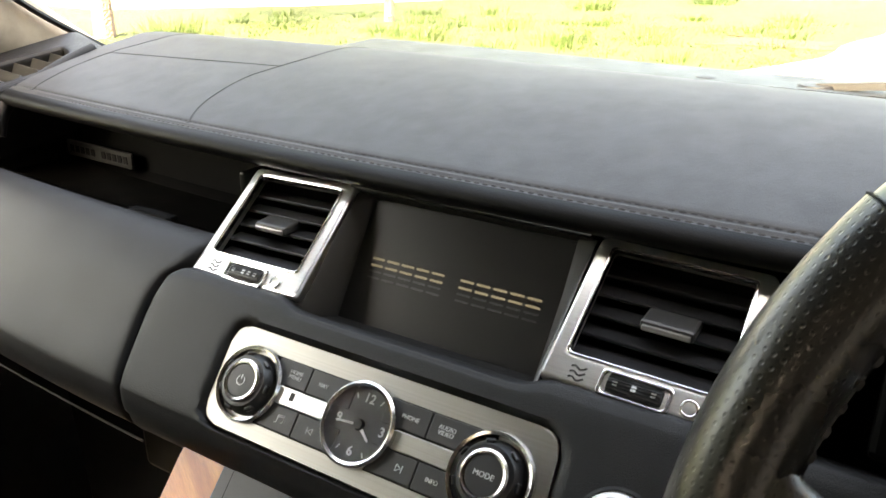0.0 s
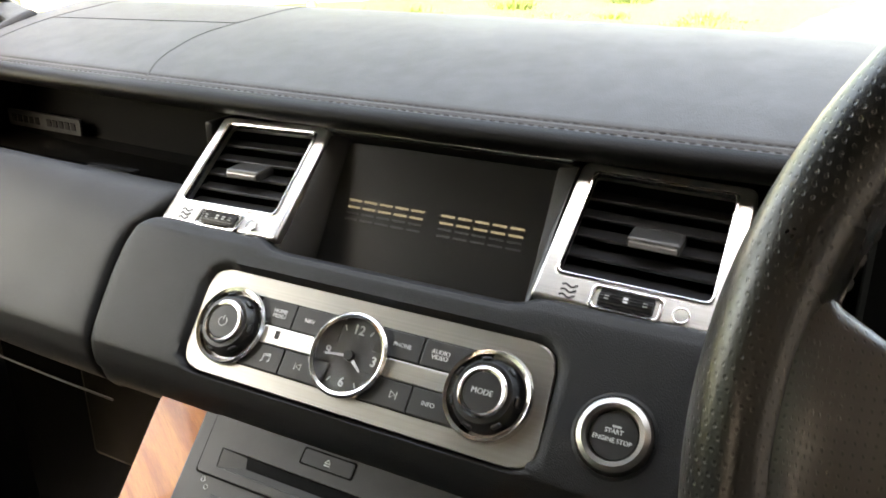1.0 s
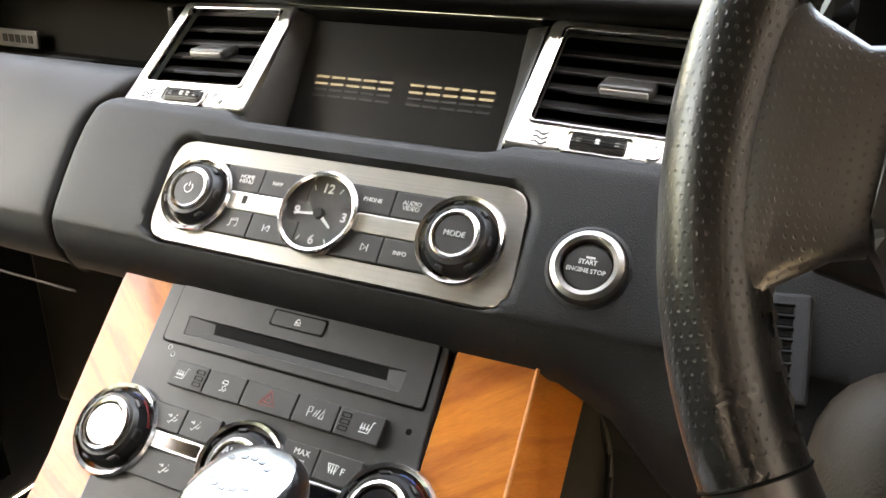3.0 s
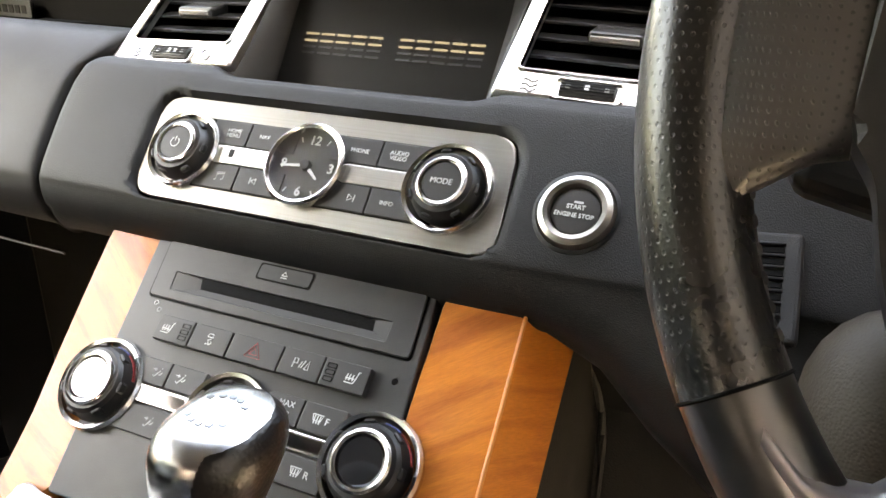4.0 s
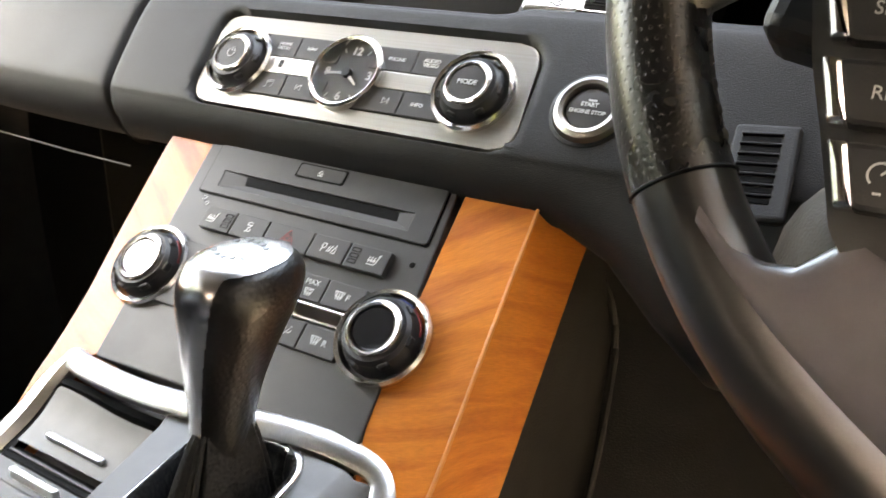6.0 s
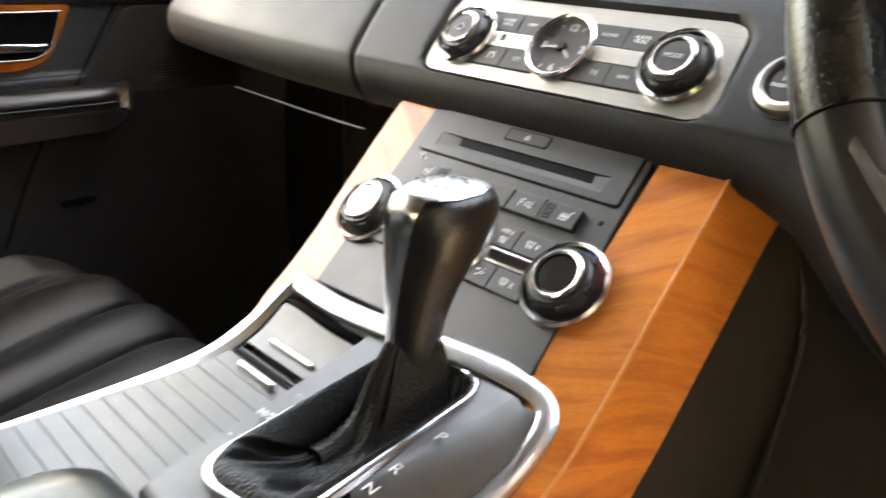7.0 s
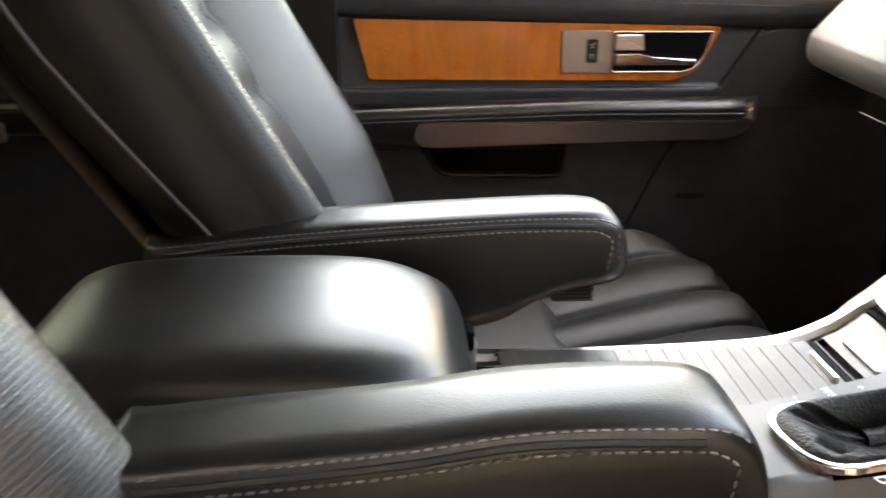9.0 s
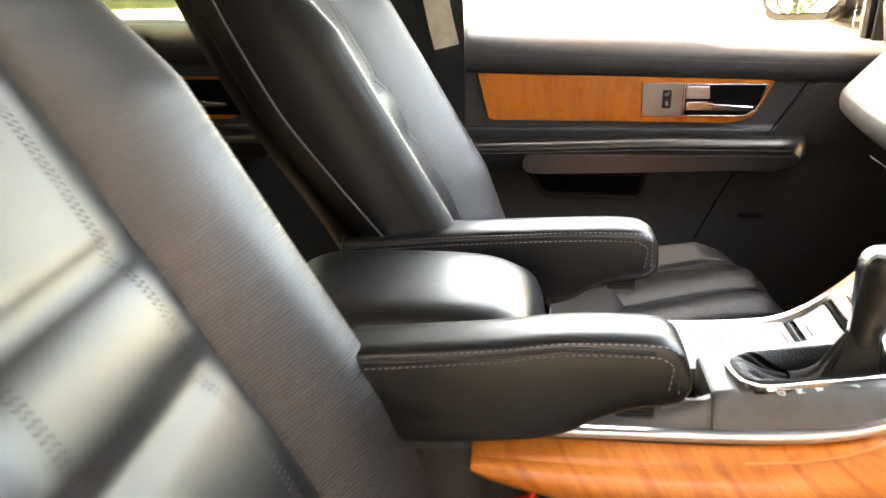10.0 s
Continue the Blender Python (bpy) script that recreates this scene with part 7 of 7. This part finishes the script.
for i in range(31):
    y = -0.60 + 0.605 * i / 30
    nose = max(0, 1 - ((0.005 - y) / 0.05)) if y > -0.045 else 0
    out = 0.052 * (1 - nose ** 3)
    thick = 0.045 * (1 - 0.5 * nose)
    zz = 0.676 - 0.012 * max(0, (-0.25 - y) / 0.35)
    sec = [(-0.728, zz + 0.000), (-0.728 + out * 0.6, zz + 0.003), (-0.728 + out * 0.9, zz + 0.001), (-0.728 + out, zz - 0.008), (-0.728 + out, zz - 0.013), (-0.728 + out * 0.97, zz - 0.016), (-0.728 + out * 0.98, zz - 0.02), (-0.728 + out * 0.90, zz - thick), (-0.728 + out * 0.6, zz - thick - 0.012), (-0.735, zz - thick - 0.015)]
    arm_rows.append([Vector((a, y, b)) for a, b in sec])
da = part("armrest", loft(arm_rows), M_LEATHER, d1, "padded black leather door armrest", sharp=65)
part("welt", sweep([Vector((-0.6765, -0.585 + 0.55 * i / 20, 0.6605 - 0.012 * max(0, (-0.25 + 0.585 - 0.55 * i / 20) / 0.35))) for i in range(21)], circle(0.0018, 6)), M_SEAM, da)
strip = rounded([(-0.487, 0.650), (-0.492, 0.622), (-0.470, 0.616), (-0.045, 0.628), (-0.020, 0.652)], [0.012, 0.012, 0.01, 0.01, 0.004], 5)
part("trim_strip", prism(strip, 0.044, 0.0535, 0.002), M_STRIP, d1, "dark metallic trim strip", at=INL)
part("pocket", joined(ring(rounded([(-0.482, 0.608), (-0.455, 0.560), (-0.272, 0.558), (-0.268, 0.606)], [0.004, 0.02, 0.012, 0.006], 5), rounded([(-0.474, 0.603), (-0.450, 0.566), (-0.279, 0.564), (-0.275, 0.601)], [0.004, 0.016, 0.01, 0.005], 5), -0.02, 0.006, 0.002)), M_PAD, d1, "moulded door pocket", at=INL)
part("pocket_well", prism([(-0.476, 0.603), (-0.450, 0.564), (-0.279, 0.562), (-0.275, 0.603)], -0.013, -0.010), M_SHADE_BLACK, d1, at=INL)
spk = part("speaker_panel", prism(rounded([(-0.058, 0.680), (-0.004, 0.764), (0.02, 0.770), (0.16, 0.770), (0.16, 0.660), (-0.05, 0.664)], [0.01, 0.012, 0.008, 0.002, 0.002, 0.006], 4), -0.001, 0.006, 0.002), M_PLASTIC, d1, "fine-ribbed charcoal speaker panel", at=INL)
for i in range(24):
    z = 0.674 + 0.0038 * i
    part("rib", rbox(0.12 - 0.0023 * i, 0.0012, 0.0012, 0.0003, 1, T(0.09 + 0.0011 * i, z, 0.0062)), M_BLACK, spk)
part("speaker_seam", sweep([Vector((-0.006, 0.774, 0.003)), Vector((-0.066, 0.676, 0.003))], circle(0.0016, 6)), M_SHADE_BLACK, d1, at=INL)
part("door_seam", sweep([Vector((-0.105, 0.62, -0.008)), Vector((-0.135, 0.56, -0.010)), Vector((-0.17, 0.48, -0.010))], circle(0.0014, 6)), M_SHADE_BLACK, d1, at=INL)
part("air_slot", rbox(0.045, 0.010, 0.002, 0.001, 1, T(-0.075, 0.525, -0.010)), M_BLACK, d1, at=INL)
glass1 = part("window_glass", sheet([[(-0.775, y, sill1(y) - 0.01), (-0.745, y, 1.10), (-0.69, y, 1.34)] for y in (-0.60, -0.3, 0.0, 0.07)], (-0.004, 0, 0)), M_GLASS, d1, "clear side window")
glass1.visible_shadow = False
part("quarter_post", sweep([(-0.765, 0.088, 0.83), (-0.745, 0.085, 1.03)], circle(0.010, 8)), M_BLACK, d1, "black window post")
part("quarter_panel", prism([(0.095, 0.83), (0.26, 0.83), (0.26, 0.88), (0.10, 1.0)], -0.02, 0.0), M_PAD, d1, at=T(-0.745, 0, 0) @ Matrix.Rotation(radians(90), 4, "Z") @ Matrix.Rotation(radians(90), 4, "X"))

d2, sill2, X = door_panel("door_2", -1.62, -0.74, True)
part("wood_inlay", inlay([(-1.45, 0.778), (-1.44, 0.702), (-1.02, 0.700), (-0.99, 0.776)], [0.003, 0.003, 0.01, 0.005]), M_WOOD_DOOR, d2, "cherry wood inlay", at=INL)
part("handle", prism(rounded([(-1.135, 0.738), (-1.135, 0.7205), (-1.03, 0.7225), (-1.03, 0.731)], 0.003, 3), 0.006, 0.014, 0.003, 3), M_CHROME, d2, "polished door release", at=INL)
# flat near-black sheet over the wood, painting the recess's shade
part("handle_recess", prism(rounded([(-1.20, 0.772), (-1.20, 0.708), (-0.995, 0.708), (-0.993, 0.772)], 0.004, 3), 0.004, 0.0056), M_SHADE_BLACK, d2, at=INL)
part("switch_plate", prism(rounded([(-1.165, 0.767), (-1.165, 0.712), (-1.142, 0.712), (-1.142, 0.767)], 0.003, 3), 0.004, 0.0075, 0.001), M_SATIN, d2, at=INL)
part("armrest", rbox(0.055, 0.60, 0.045, 0.012, 3, T(-0.705, -1.25, 0.655)), M_LEATHER, d2)
part("trim_strip", rbox(0.008, 0.42, 0.028, 0.004, 2, T(-0.678, -1.25, 0.640)), M_STRIP, d2)
part("window_glass", sheet([[(-0.775, y, sill2(y) - 0.01), (-0.745, y, 1.10), (-0.69, y, 1.34)] for y in (-1.60, -1.2, -0.76)], (-0.004, 0, 0)), M_PRIVACY, d2, "tinted rear side window")

# pillar between the doors with its belt
bp = [Vector(p) for p in ((-0.745, -0.665, 0.22), (-0.745, -0.665, 0.60), (-0.742, -0.665, 0.84), (-0.72, -0.675, 1.10), (-0.67, -0.685, 1.36))]
solo("pillar_middle", sweep(spline(bp, 5), [(-0.035, -0.070), (0.02, -0.075), (0.032, -0.055), (0.032, 0.055), (0.02, 0.075), (-0.035, 0.070)], (0, 1, 0)), M_BLACK, "black pillar trim between the doors", "pillar", kind="structure")
solo("pillar_cover", sweep(spline([(-0.712, -0.625, 0.832), (-0.708, -0.640, 0.90), (-0.69, -0.665, 1.06), (-0.645, -0.68, 1.34)], 5), [(-0.008, -0.022), (0.008, -0.019), (0.010, 0.0), (0.008, 0.019), (-0.008, 0.022)], (0, 1, 0)), M_BEIGE, "pale beige upper pillar cover", "pillar", kind="structure")
belt = thing("seat_belt", T(0, 0, 0), "black seat belt webbing hanging at the door pillar", "seat belt")
part("webbing", sweep(spline([(-0.692, -0.715, 1.25), (-0.700, -0.705, 0.95), (-0.705, -0.700, 0.70), (-0.705, -0.70, 0.35)], 6), [(-0.0008, -0.023), (0.0008, -0.023), (0.0008, 0.023), (-0.0008, 0.023)], (0, 1, 0)), M_BLACK, belt)
part("tongue", rbox(0.006, 0.045, 0.025, 0.002, 2, T(-0.697, -0.703, 0.815)), M_BLACK, belt)

# door mirror outside
mir = thing("door_mirror", T(-0.965, 0.045, 0.918) @ Matrix.Rotation(radians(32), 4, "Z") @ Matrix.Rotation(radians(-6), 4, "X"), "black door mirror with glass reflecting green trees", "mirror")
# shell and foot coloured near black to look shaded despite the sun
part("shell", prism(rounded([(-0.105, 0.08), (-0.10, -0.055), (-0.06, -0.075), (0.09, -0.060), (0.11, 0.0), (0.10, 0.08)], 0.03, 5), -0.06, 0.01, 0.012, 3), M_SHADE_BLACK, mir, "black mirror shell, shade put into its colour", at=Matrix.Rotation(radians(90), 4, "X"))
part("glass", prism(rounded([(-0.088, 0.066), (-0.085, -0.045), (-0.05, -0.060), (0.078, -0.047), (0.094, 0.0), (0.086, 0.066)], 0.025, 5), 0.010, 0.0125), M_MIRROR, mir, "mirror glass", at=Matrix.Rotation(radians(90), 4, "X"))
part("foot", sweep([(0.05, 0.03, -0.05), (0.24, 0.06, -0.08)], circle(0.028, 12, 0.02), (0, 0, 1)), M_SHADE_BLACK, mir)
